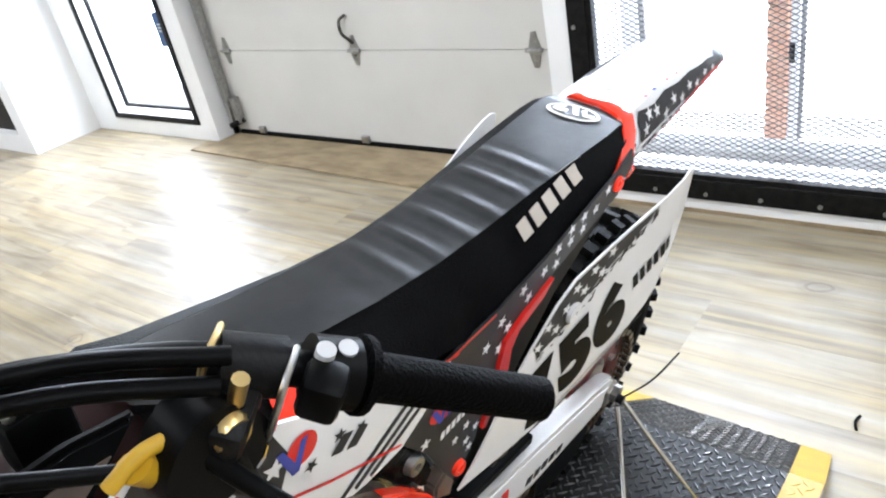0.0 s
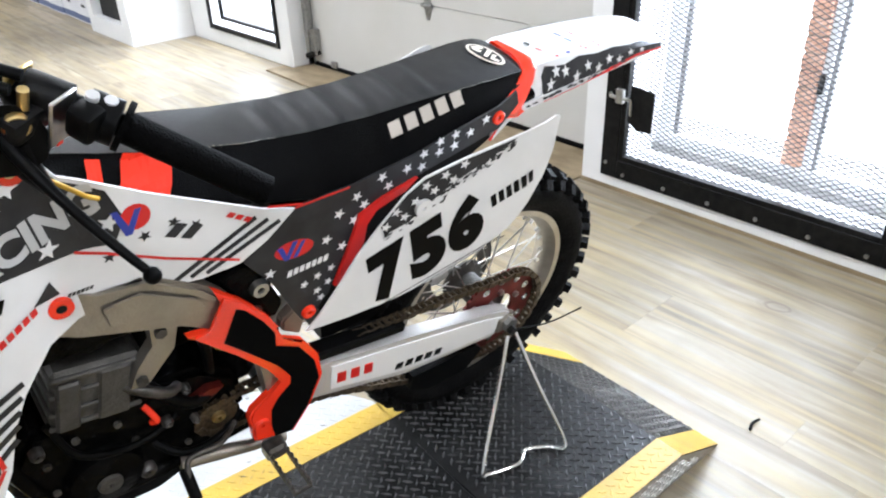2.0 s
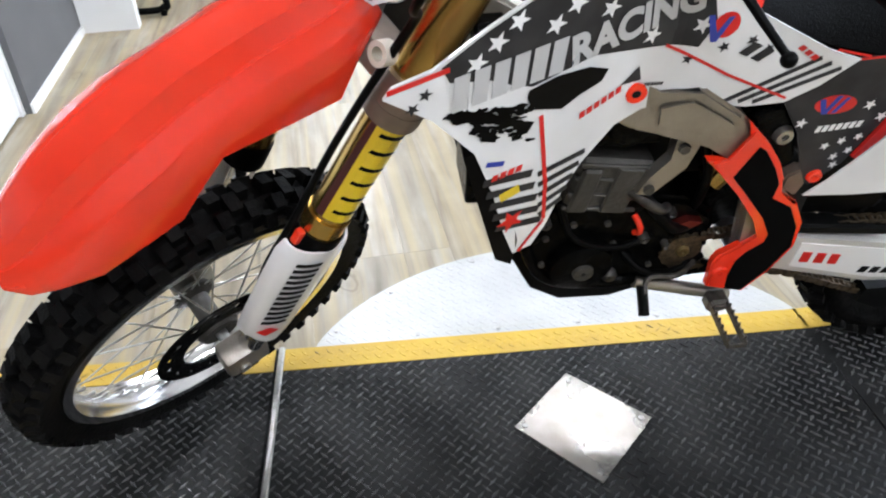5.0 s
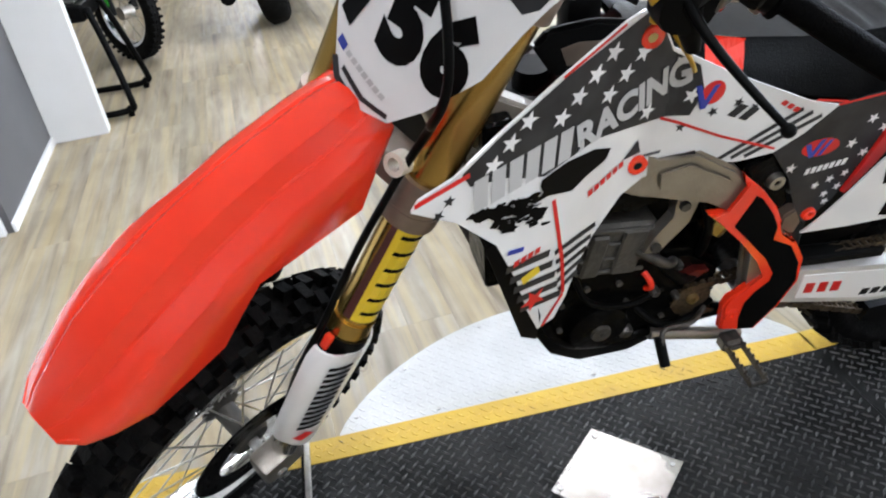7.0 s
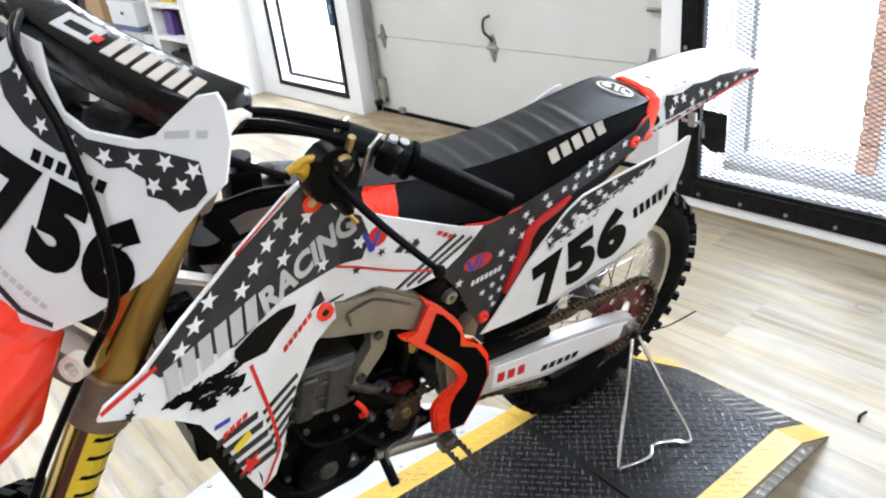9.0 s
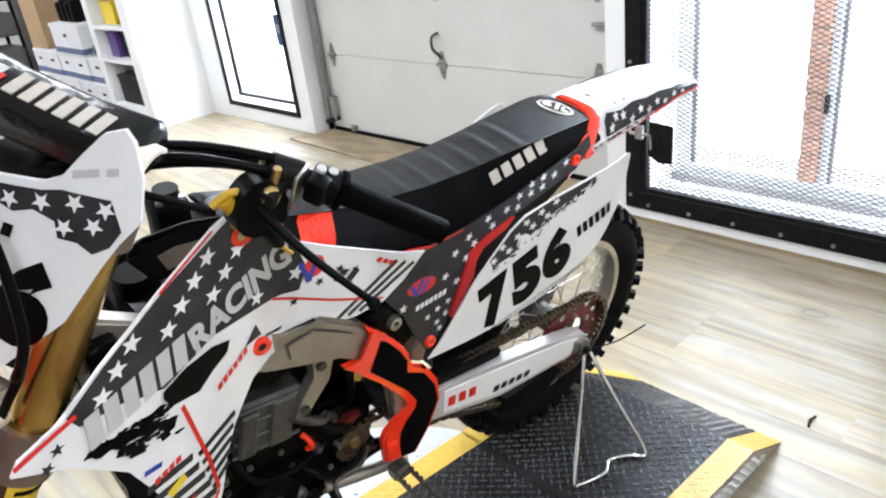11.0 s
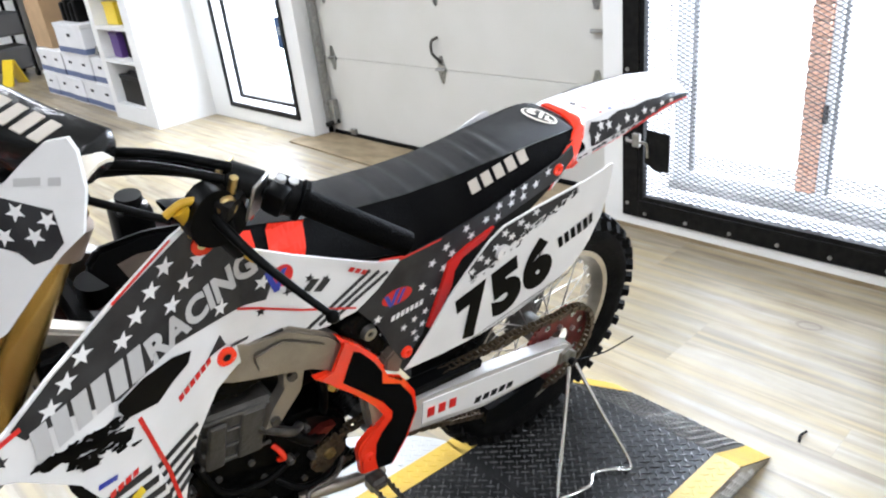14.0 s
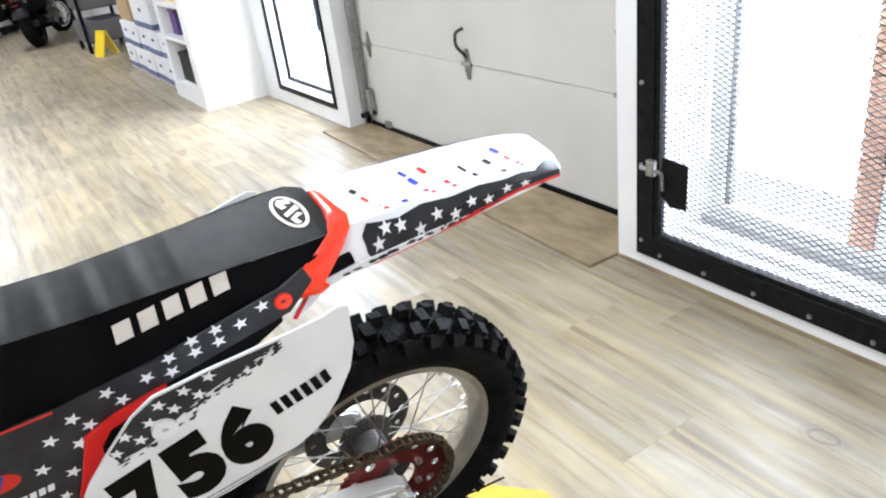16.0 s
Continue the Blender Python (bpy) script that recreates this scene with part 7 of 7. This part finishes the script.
for x0 in (-0.06, 0.14):
    strap = ring_loft([[(x0 + 0.026 * u, PY(x0, 1.0) + 0.002 + 0.045 * t, 0.992 + 0.010 * math.sin(t * 3.0) + dz) for u, dz in ((-1, 0), (1, 0), (1, -0.005), (-1, -0.005))] for t in (0, 0.25, 0.5, 0.75, 1.0)])
    part("plate_strap", front(strap), CREAM_VINYL, nplate, "cream plastic strap", 40)

# handlebar and controls
bar_half = [(0.05, -1.150, 0.915), (0.11, -1.062, 0.908), (0.16, -1.030, 0.918), (0.22, -1.002, 0.922), (0.30, -0.975, 0.912), (0.36, -0.955, 0.900), (0.437, -0.924, 0.880)]
bar = tube([(-x, y, z) for x, y, z in bar_half[::-1]] + bar_half, lambda t: 0.0115 + 0.0025 * max(0, 1 - abs(t - 0.5) * 5), 14)
part("handlebar", front(bar), BLACK_PLASTIC, bike, "black handlebar", 60)
for s in (1, -1):
    a, b = Vector((0.308 * s, -0.972, 0.911)), Vector((0.438 * s, -0.924, 0.880))
    gr = tube([a + (b - a) * k / 20 for k in range(21)], lambda t: 0.0160 + 0.0010 * (1 if int(t * 40) % 2 else 0), 16, curve=False)
    part("grip", front(gr), GRIP, bike, "black rubber handlebar grip", 50)
    part("grip_flange", front(cyl(a - (b - a) * 0.03, a + (b - a) * 0.01, 0.025, n=20)), GRIP, bike, "", 40)
    part("bar_clamp", front(box((0.03 * s - 0.02, -1.175, 0.83), (0.03 * s + 0.02, -1.13, 0.94), 0.006, segs=2)), BLACK_STEEL, bike, "", 40)
pad_rings = []
for x, k, dy in ((-0.135, 0.70, 0.020), (-0.128, 0.95, 0.018), (-0.06, 1.0, 0.004), (0.02, 1.0, 0.0), (0.09, 1.0, 0.004), (0.146, 0.95, 0.016), (0.154, 0.70, 0.018)):
    pad_rings.append([(x, -1.138 + dy + 0.032 * k * math.copysign(abs(math.cos(a)) ** 0.5, math.cos(a)), 0.982 + 0.027 * k * math.copysign(abs(math.sin(a)) ** 0.5, math.sin(a))) for a in (2 * math.pi * q / 20 for q in range(20))])
padob = part("bar_pad", front(ring_loft(pad_rings)), PAD_VINYL, bike, "glossy black bar pad with cream marks", 50)
for k in range(6):
    part("pad_mark", front(box((0.022 + 0.017 * k, -1.158, 1.0085), (0.033 + 0.017 * k, -1.126, 1.0100))), PAD_PRINT, padob)
part("pad_emblem", front(box((-0.035, -1.156, 1.0085), (0.008, -1.128, 1.0098), 0.0)), LIGHT_VINYL, padob, "pale emblem block")
part("emblem_core", front(box((-0.026, -1.148, 1.0098), (0.0, -1.138, 1.0106), 0.0)), BLACK_VINYL, padob)
part("emblem_dot", front(box((0.004, -1.150, 1.0098), (0.014, -1.140, 1.0108), 0.0)), RED_VINYL, padob)
for off, rise in ((0.0, 0.020), (-0.014, 0.012)):
    lead = tube([(-0.02, -1.16 + off, 0.90 + rise), (0.08, -1.10 + off, 0.915 + rise), (0.16, -1.045 + off, 0.925 + rise), (0.235, -1.012 + off, 0.928 + rise)], 0.0055, 8)
    part("control_lead", front(lead), BLACK_PLASTIC, bike, "black control lead along the handlebar", 60)
gus = prism([(-1.006, 0.694), (-0.986, 0.716), (-0.923, 0.718), (-0.867, 0.706), (-0.926, 0.646), (-0.975, 0.644)], 0.046, 0.060, "x")
bmesh.ops.bevel(gus, geom=gus.edges[:], offset=0.005, segments=2, affect="EDGES")
gusset = part("tank_side_plate", gus, BLACK_PLASTIC, bike, "black plate beside the tank with a tan window", 40)
part("plate_window", prism([(-0.968, 0.687), (-0.943, 0.692), (-0.898, 0.686), (-0.930, 0.661), (-0.958, 0.660)], 0.0600, 0.0612, "x"), CLAMP, gusset, "tan window in the plate")
vent = box((-0.022, -0.946, 0.655), (0.022, -0.896, 0.728), 0.008, segs=2)
cyl((0.0, -0.92, 0.725), (0.0, -0.92, 0.742), 0.017, n=18, bm=vent)
vent_ob = part("filler_block", vent, BLACK_PLASTIC, bike, "black filler block on the tank", 40)
for x, y in ((0.012, -0.936), (-0.012, -0.936), (0.012, -0.906)):
    part("filler_screw", cyl((x, y, 0.727), (x, y, 0.732), 0.005, n=10), STEEL, vent_ob, "", 40)
# clutch perch, switch and lever on the left
perch = bmesh.new()
cyl((0.226, -1.000, 0.921), (0.262, -0.988, 0.918), 0.0185, n=20, bm=perch)
part("clutch_perch", front(perch), BLACK_STEEL, bike, "black clutch perch", 40)
part("perch_arm", front(box((0.232, -1.045, 0.895), (0.256, -1.0, 0.922), 0.006, segs=2)), BLACK_STEEL, bike, "", 40)
part("perch_bolt", front(cyl((0.244, -1.022, 0.915), (0.244, -1.022, 0.945), 0.005, n=10)), BRASS, bike, "", 40)
for x, m in ((0.222, BRASS), (0.266, STEEL)):
    part("perch_clamp", front(box((x - 0.002, -1.018, 0.885), (x + 0.002, -0.985, 0.940), 0.0015)), m, bike, "thin metal clamp", 40)
    part("clamp_seal", front(box((x - 0.0025, -1.010, 0.883), (x + 0.0025, -1.002, 0.888), 0.001)), RED_PLASTIC, bike)
part("engine_switch", front(cyl((0.276, -0.984, 0.916), (0.302, -0.974, 0.912), 0.0225, n=22)), BLACK_PLASTIC, bike, "black switch block", 40)
part("switch_body", front(box((0.274, -1.012, 0.905), (0.300, -0.985, 0.938), 0.006, segs=2)), BLACK_PLASTIC, bike, "", 40)
for x, y, z in ((0.282, -0.985, 0.939), (0.294, -0.975, 0.934)):
    part("switch_button", front(cyl((x, y, z - 0.006), (x, y, z + 0.003), 0.006, n=14)), LIGHT_VINYL, bike, "pale switch button", 40)
part("switch_tab", front(box((0.284, -0.972, 0.875), (0.296, -0.962, 0.905), 0.002)), ALLOY, bike, "", 40)
part("clutch_lever", tube([(0.205, -0.900, 0.822), (0.225, -0.888, 0.797), (0.255, -0.872, 0.772), (0.295, -0.850, 0.745), (0.330, -0.828, 0.721)], lambda t: 0.0068 - 0.0024 * t, 10), BLACK_PLASTIC, bike, "black clutch lever", 60)
tip = bmesh.new()
bmesh.ops.create_uvsphere(tip, u_segments=14, v_segments=10, radius=0.0085, matrix=Matrix.Translation((0.332, -0.827, 0.719)))
part("lever_tip", tip, BLACK_PLASTIC, bike, "", 60)
house = prism([(-0.893 + (0.034 - 0.006 * math.sin(a)) * math.cos(a), 0.812 + 0.036 * math.sin(a)) for a in (2 * math.pi * k / 16 for k in range(16))], 0.185, 0.214, "x")
part("lever_housing", house, BLACK_PLASTIC, bike, "rounded black lever housing", 40)
part("housing_tail", tube([(0.20, -0.89, 0.80), (0.203, -0.882, 0.775), (0.20, -0.870, 0.745)], lambda t: 0.020 - 0.011 * t, 12, flat=0.7), BLACK_PLASTIC, bike, "", 50)
part("pivot_bolt", revolve([(0.210, 0.0), (0.219, 0.0), (0.220, 0.010), (0.217, 0.0125), (0.210, 0.013)], 20, (0, -0.883, 0.826)), BRASS, bike, "brass pivot bolt", 40)
part("cable_boot", tube([(0.197, -0.930, 0.830), (0.196, -0.922, 0.815), (0.190, -0.915, 0.797), (0.182, -0.912, 0.780)], lambda t: 0.011 - 0.004 * t, 12, flat=0.8), YELLOW_RUBBER, bike, "yellow rubber cable boot", 50)
part("boot_lip", tube([(0.196, -0.945, 0.826), (0.198, -0.926, 0.836), (0.199, -0.908, 0.834)], 0.0048, 10), YELLOW_RUBBER, bike, "", 50)
part("clutch_cable", tube([(0.186, -0.895, 0.775), (0.170, -0.872, 0.742), (0.156, -0.845, 0.708), (0.142, -0.825, 0.680), (0.125, -0.81, 0.66)], 0.003, 8), YELLOW_RUBBER, bike, "", 60)
part("hot_start_cable", tube([(0.17, -0.93, 0.80), (0.10, -1.08, 0.87), (0.02, -1.14, 0.82), (0.0, -1.05, 0.70)], 0.005, 8), BLACK_PLASTIC, bike, "", 60)
hose = tube([(-0.11, -1.06, 0.93), (-0.07, -1.15, 1.00), (-0.03, -1.205, 1.015), (0.003, -1.220, 0.995), (0.034, -1.230, 0.972), (0.058, -1.240, 0.950), (0.088, -1.254, 0.920), (0.112, -1.267, 0.885), (0.130, -1.280, 0.850), (0.133, -1.288, 0.820), (0.122, -1.285, 0.78), (0.105, -1.262, 0.74),
             (0.092, -1.279, 0.673), (0.087, -1.312, 0.605), (0.083, -1.347, 0.53), (0.086, -1.378, 0.476), (0.088, -1.420, 0.39), (0.086, -1.475, 0.28), (0.08, -1.50, 0.14)], 0.0055, 10)
part("brake_hose", front(hose), BLACK_PLASTIC, bike, "black front brake hose", 60)
part("brake_reservoir", front(box((-0.30, -1.05, 0.90), (-0.24, -1.0, 0.94), 0.006)), BLACK_STEEL, bike, "", 40)
ring_bm = revolve([(-0.010, 0.009), (0.010, 0.009), (0.010, 0.016), (-0.010, 0.016), (-0.010, 0.009)], 20, (0, 0, 0))
ring_bm.transform(Matrix.Translation((0.082, -1.283, 0.667)) @ Matrix.Rotation(radians(66), 4, "X") @ Matrix.Rotation(radians(90), 4, "Y"))
part("hose_guide", front(ring_bm), CREAM_VINYL, bike, "pale plastic hose ring", 40)

# ---- lift platform, ramp and stand ----
H = 0.170


def lozenges(region, m, z, pitch=0.0205, long=0.0135, wide=0.0034, high=0.0034):
    """Raised tread marks, turned left and right by turns, over a region given in the plane's own x, y."""
    verts, faces = [], []
    xs, ys = [p[0] for p in region], [p[1] for p in region]
    mid = Vector(((min(xs) + max(xs)) / 2, (min(ys) + max(ys)) / 2, z))
    along, over = Vector((1, 1, 0)).normalized(), Vector((-1, 1, 0)).normalized()
    reach = int((max(xs) - min(xs) + max(ys) - min(ys)) / pitch) + 1
    up = Vector((0, 0, high))
    for i in range(-reach, reach + 1):
        for j in range(-reach, reach + 1):
            c = mid + along * pitch * i + over * pitch * j
            if not (min(xs) < c.x < max(xs) and min(ys) < c.y < max(ys)):
                continue
            d, n = (along, over) if (i + j) % 2 else (over, along)
            if inside((c + d * long * 0.8).to_2d(), region) and inside((c - d * long * 0.8).to_2d(), region):
                k = len(verts)
                for p in (c + d * long, c + n * wide, c - d * long, c - n * wide, c + d * long * 0.6 + up, c + n * wide * 0.4 + up, c - d * long * 0.6 + up, c - n * wide * 0.4 + up):
                    verts.append(m @ p)
                if (d.cross(n)).z > 0:
                    order = (0, 1, 2, 3)
                else:
                    order = (0, 3, 2, 1)
                a, b, e, f = (k + o for o in order)
                faces += [(a, b, b + 4, a + 4), (b, e, e + 4, b + 4), (e, f, f + 4, e + 4), (f, a, a + 4, f + 4), (a + 4, b + 4, e + 4, f + 4)]
    me = bpy.data.meshes.new("tread")
    me.from_pydata(verts, [], faces)
    bm = bmesh.new()
    bm.from_mesh(me)
    bpy.data.meshes.remove(me)
    return bm


def undercut(bm, inset=0.045):
    """Draw the lower part of the lift's sides inwards."""
    for v in bm.verts:
        if v.co.z < H:
            v.co.x -= math.copysign(inset * (H - v.co.z) / H, v.co.x)
    return bm


# main deck: its own frame has y along the deck, x across, the rear seam at y = 0
DK = pose(-0.153, 1.272, 0, 0, 0, -5.5)
XN, XF, Y0, Y1 = 0.315, -0.315, -2.3, -0.002
lift = empty("motorcycle_lift", DK, "low black tread-plate motorcycle lift with yellow edges", "lift")
part("deck", undercut(box((XF, Y0, 0.02), (XN, Y1, H), 0.003)), DECK, lift, "black steel tread-plate deck")
tagged(part("tread_pattern", lozenges([(XF + 0.072, Y0), (XN - 0.072, Y0), (XN - 0.072, Y1), (XF + 0.072, Y1)], Matrix(), H), TREAD, lift), kind="stuff")
for a, b in ((XN - 0.072, XN), (XF, XF + 0.072)):
    part("yellow_edge", box((a, Y0, H), (b, Y1, H + 0.0015)), YELLOW, lift, "worn yellow edge strip")
    tagged(part("edge_tread", lozenges([(a, Y0), (b, Y0), (b, Y1), (a, Y1)], Matrix(), H + 0.001, high=0.0016), YELLOW_WORN, lift), kind="stuff")
side_tr = lozenges([(Y0, 0.03), (Y1, 0.03), (Y1, H - 0.01), (Y0, H - 0.01)], Matrix(((0, 0, 1, XN), (1, 0, 0, 0), (0, 1, 0, 0), (0, 0, 0, 1))), 0.0)
tagged(part("side_tread", undercut(side_tr), TREAD_ALLOY, lift), kind="stuff")
part("side_plate", undercut(box((XN - 0.004, Y0, 0.0), (XN + 0.0005, Y1, H - 0.004))), SIDE_ALLOY, lift, "bright tread-plate side")
part("front_seam", box((XF, -1.284, H + 0.001), (XN, -1.270, H + 0.012), 0.003), STEEL, lift, "steel joint bar across the deck")
part("seam_gap", box((XF, -1.292, H + 0.0005), (XN, -1.285, H + 0.004)), BLACK_PLASTIC, lift)
hatch = prism([(-0.012, -0.767), (-0.155, -0.624), (-0.005, -0.474), (0.146, -0.620)], H + 0.003, H + 0.006, "z")
part("hatch_plate", hatch, HATCH_ALLOY, lift, "square bare aluminium cover plate")
for x, y in ((-0.012, -0.745), (-0.006, -0.497), (-0.130, -0.624), (0.122, -0.620)):
    part("hatch_screw", cyl((x, y, H + 0.006), (x, y, H + 0.0085), 0.006, n=10), STEEL, lift)
# curved side skirt on the far side
skirt = [(XF - 0.355 * math.sin(math.pi * k / 28) ** 1.5, -0.60 - 0.60 * math.cos(math.pi * k / 28)) for k in range(29)]
part("side_wing", prism(skirt, H - 0.012, H - 0.004, "z"), SKIRT, lift, "white curved aluminium side wing")
tagged(part("wing_tread", lozenges(skirt, Matrix(), H - 0.004, high=0.0008), SKIRT, lift), kind="stuff")
for k in range(2, 19, 3):
    x, y = XF - 0.33 * math.sin(math.pi * k / 20) ** 1.5, -0.60 - 0.58 * math.cos(math.pi * k / 20)
    part("wing_screw", cyl((x, y, H - 0.004), (x, y, H - 0.001), 0.006, n=10), STEEL, lift)
for k in range(5):
    part("wing_screw", cyl((XF - 0.022, -0.15 - 0.2 * k, H - 0.004), (XF - 0.022, -0.15 - 0.2 * k, H - 0.001), 0.006, n=10), STEEL, lift)
part("wing_leg", box((XF - 0.14, -0.75, 0.0), (XF - 0.10, -0.45, H - 0.012), 0.003), BLACK_STEEL, lift)

# loose ramp behind the deck
RP = pose(-0.153, 1.275, 0, 0, 0, -2.5)
ramp = empty("loading_ramp", RP, "black tread-plate loading ramp with yellow edges behind the lift", "ramp")
RL, RB = 0.70, 0.44
prof = [(0.003, 0.0), (RL, 0.0), (RL, 0.006), (RB, H), (0.003, H)]
part("ramp_body", undercut(prism(prof, XF, XN, "x")), DECK, ramp, "black tread-plate ramp body")
fall = math.atan2(H - 0.006, RL - RB)
slope = Matrix.Translation((0, RB, H)) @ Matrix.Rotation(-fall, 4, "X")
length = math.hypot(H - 0.006, RL - RB)
tagged(part("tread_pattern", lozenges([(XF + 0.072, 0.01), (XN - 0.072, 0.01), (XN - 0.072, RB), (XF + 0.072, RB)], Matrix(), H), TREAD, ramp), kind="stuff")
tagged(part("slope_tread", undercut(lozenges([(XF + 0.072, 0.0), (XN - 0.072, 0.0), (XN - 0.072, length), (XF + 0.072, length)], slope, 0.0)), TREAD, ramp), kind="stuff")
for a, b in ((XN - 0.072, XN), (XF, XF + 0.072)):
    part("yellow_edge", box((a, 0.003, H), (b, RB, H + 0.0015)), YELLOW, ramp, "worn yellow edge strip")
    part("yellow_slope", undercut(box((a, 0.0, 0.0), (b, length, 0.0015), 0, None, slope)), YELLOW, ramp)
    tagged(part("edge_tread", lozenges([(a, 0.01), (b, 0.01), (b, RB), (a, RB)], Matrix(), H + 0.001, high=0.0016), YELLOW_WORN, ramp), kind="stuff")
part("side_plate", undercut(prism([(0.003, 0.0), (RL - 0.004, 0.0), (RB, H - 0.004), (0.003, H - 0.004)], XN - 0.003, XN + 0.001, "x")), SIDE_ALLOY, ramp, "bright tread-plate ramp side")
tagged(part("side_tread", undercut(lozenges([(0.01, 0.015), (RL - 0.06, 0.015), (RB, H - 0.02), (0.01, H - 0.02)], Matrix(((0, 0, 1, XN), (1, 0, 0, 0), (0, 1, 0, 0), (0, 0, 0, 1))), 0.001)), TREAD_ALLOY, ramp), kind="stuff")

# the ramp's front end is cut to meet the deck
for piece in ramp.children:
    for v in piece.data.vertices:
        if v.co.y < 0.012:
            v.co.y -= 0.042 * max(0.0, v.co.x)

# rod stand under the rear axle
stand = empty("bike_stand", pose(-0.06, 1.42, H), "bent chrome rod stand hooked into the rear axle", "stand")
inv = stand.matrix_world.inverted()
pin = BIKE @ Vector((0.140, -0.004, -0.006))
feet = [Vector((-0.085, 1.300, H + 0.009)), Vector((-0.088, 1.325, H + 0.008)), Vector((-0.062, 1.40, H + 0.008)), Vector((-0.080, 1.445, H + 0.008)), Vector((-0.05, 1.49, H + 0.008)), Vector((-0.022, 1.512, H + 0.008)), Vector((-0.022, 1.525, H + 0.014))]
rod = [pin + Vector((0.0, -0.012, -0.01)), pin.lerp(feet[0], 0.5) + Vector((0, -0.004, 0)), feet[0] + (pin - feet[0]) * 0.06] + feet[1:6] + [feet[6] + (pin - feet[6]) * 0.06, pin.lerp(feet[6], 0.5), pin + Vector((0.0, 0.012, -0.012))]
part("rod", tube([inv @ p for p in rod], 0.0052, 12), CHROME, stand, "bent chrome rod", 60)
part("hook_pin", cyl(inv @ (pin - Vector((0.03, 0, -0.008))), inv @ (pin + Vector((0.008, 0, -0.002))), 0.010, n=14), BLACK_STEEL, stand, "", 40)
part("rubber_tail", tube([inv @ pin, inv @ (pin + Vector((0.03, 0.09, -0.01))), inv @ (pin + Vector((0.05, 0.19, -0.005)))], 0.0022, 6), BLACK_PLASTIC, stand)

# ---- floor planks ----
PW, PL = 0.152, 1.22
rows_y = int(10.4 / PW)
fv, ff = [], []
prng = random.Random(11)
meshes = {}


def plank_mesh(w, d):
    key = (round(w, 3), round(d, 3))
    if key not in meshes:
        bm = bmesh.new()
        e = 0.0004
        lo = [bm.verts.new(p) for p in ((0, 0, -0.004), (w, 0, -0.004), (w, d, -0.004), (0, d, -0.004))]
        mid = [bm.verts.new(p) for p in ((0.0001, 0.0001, -0.0005), (w - 0.0001, 0.0001, -0.0005), (w - 0.0001, d - 0.0001, -0.0005), (0.0001, d - 0.0001, -0.0005))]
        hi = [bm.verts.new(p) for p in ((e, e, 0), (w - e, e, 0), (w - e, d - e, 0), (e, d - e, 0))]
        for a, b in ((lo, mid), (mid, hi)):
            for i in range(4):
                bm.faces.new((a[i], a[(i + 1) % 4], b[(i + 1) % 4], b[i]))
        bm.faces.new(hi)
        me = bpy.data.meshes.new("plank")
        bm.to_mesh(me)
        bm.free()
        me.materials.append(OAK)
        meshes[key] = me
    return meshes[key]


made_planks = 0
for r in range(rows_y + 1):
    y = 3.44 - PW * (r + 1)
    if y < -7:
        break
    x = -16.0 - prng.choice((0.0, 0.2, 0.4, 0.61, 0.81, 1.02))
    while x < 5.0:
        if -4.6 < x < 1.3 and -1.4 < y < 3.4 and made_planks < 300:
            o = new("plank", plank_mesh(PL, PW))
            o.parent, o.location = floor, (x, y, 0)
            made_planks += 1
        else:
            k = len(fv)
            x1 = min(x + PL, 5.0)
            e = 0.0004
            fv += [(x, y, -0.0008), (x1, y, -0.0008), (x1, y + PW, -0.0008), (x, y + PW, -0.0008), (x + e, y + e, 0), (x1 - e, y + e, 0), (x1 - e, y + PW - e, 0), (x + e, y + PW - e, 0)]
            ff += [(k + i, k + (i + 1) % 4, k + 4 + (i + 1) % 4, k + 4 + i) for i in range(4)] + [(k + 4, k + 5, k + 6, k + 7)]
        x += PL
fme = bpy.data.meshes.new("far_planks")
fme.from_pydata(fv, [], ff)
fme.materials.append(OAK)
fo = new("far_planks", fme)
fo.parent = floor
tagged(fo, kind="stuff")
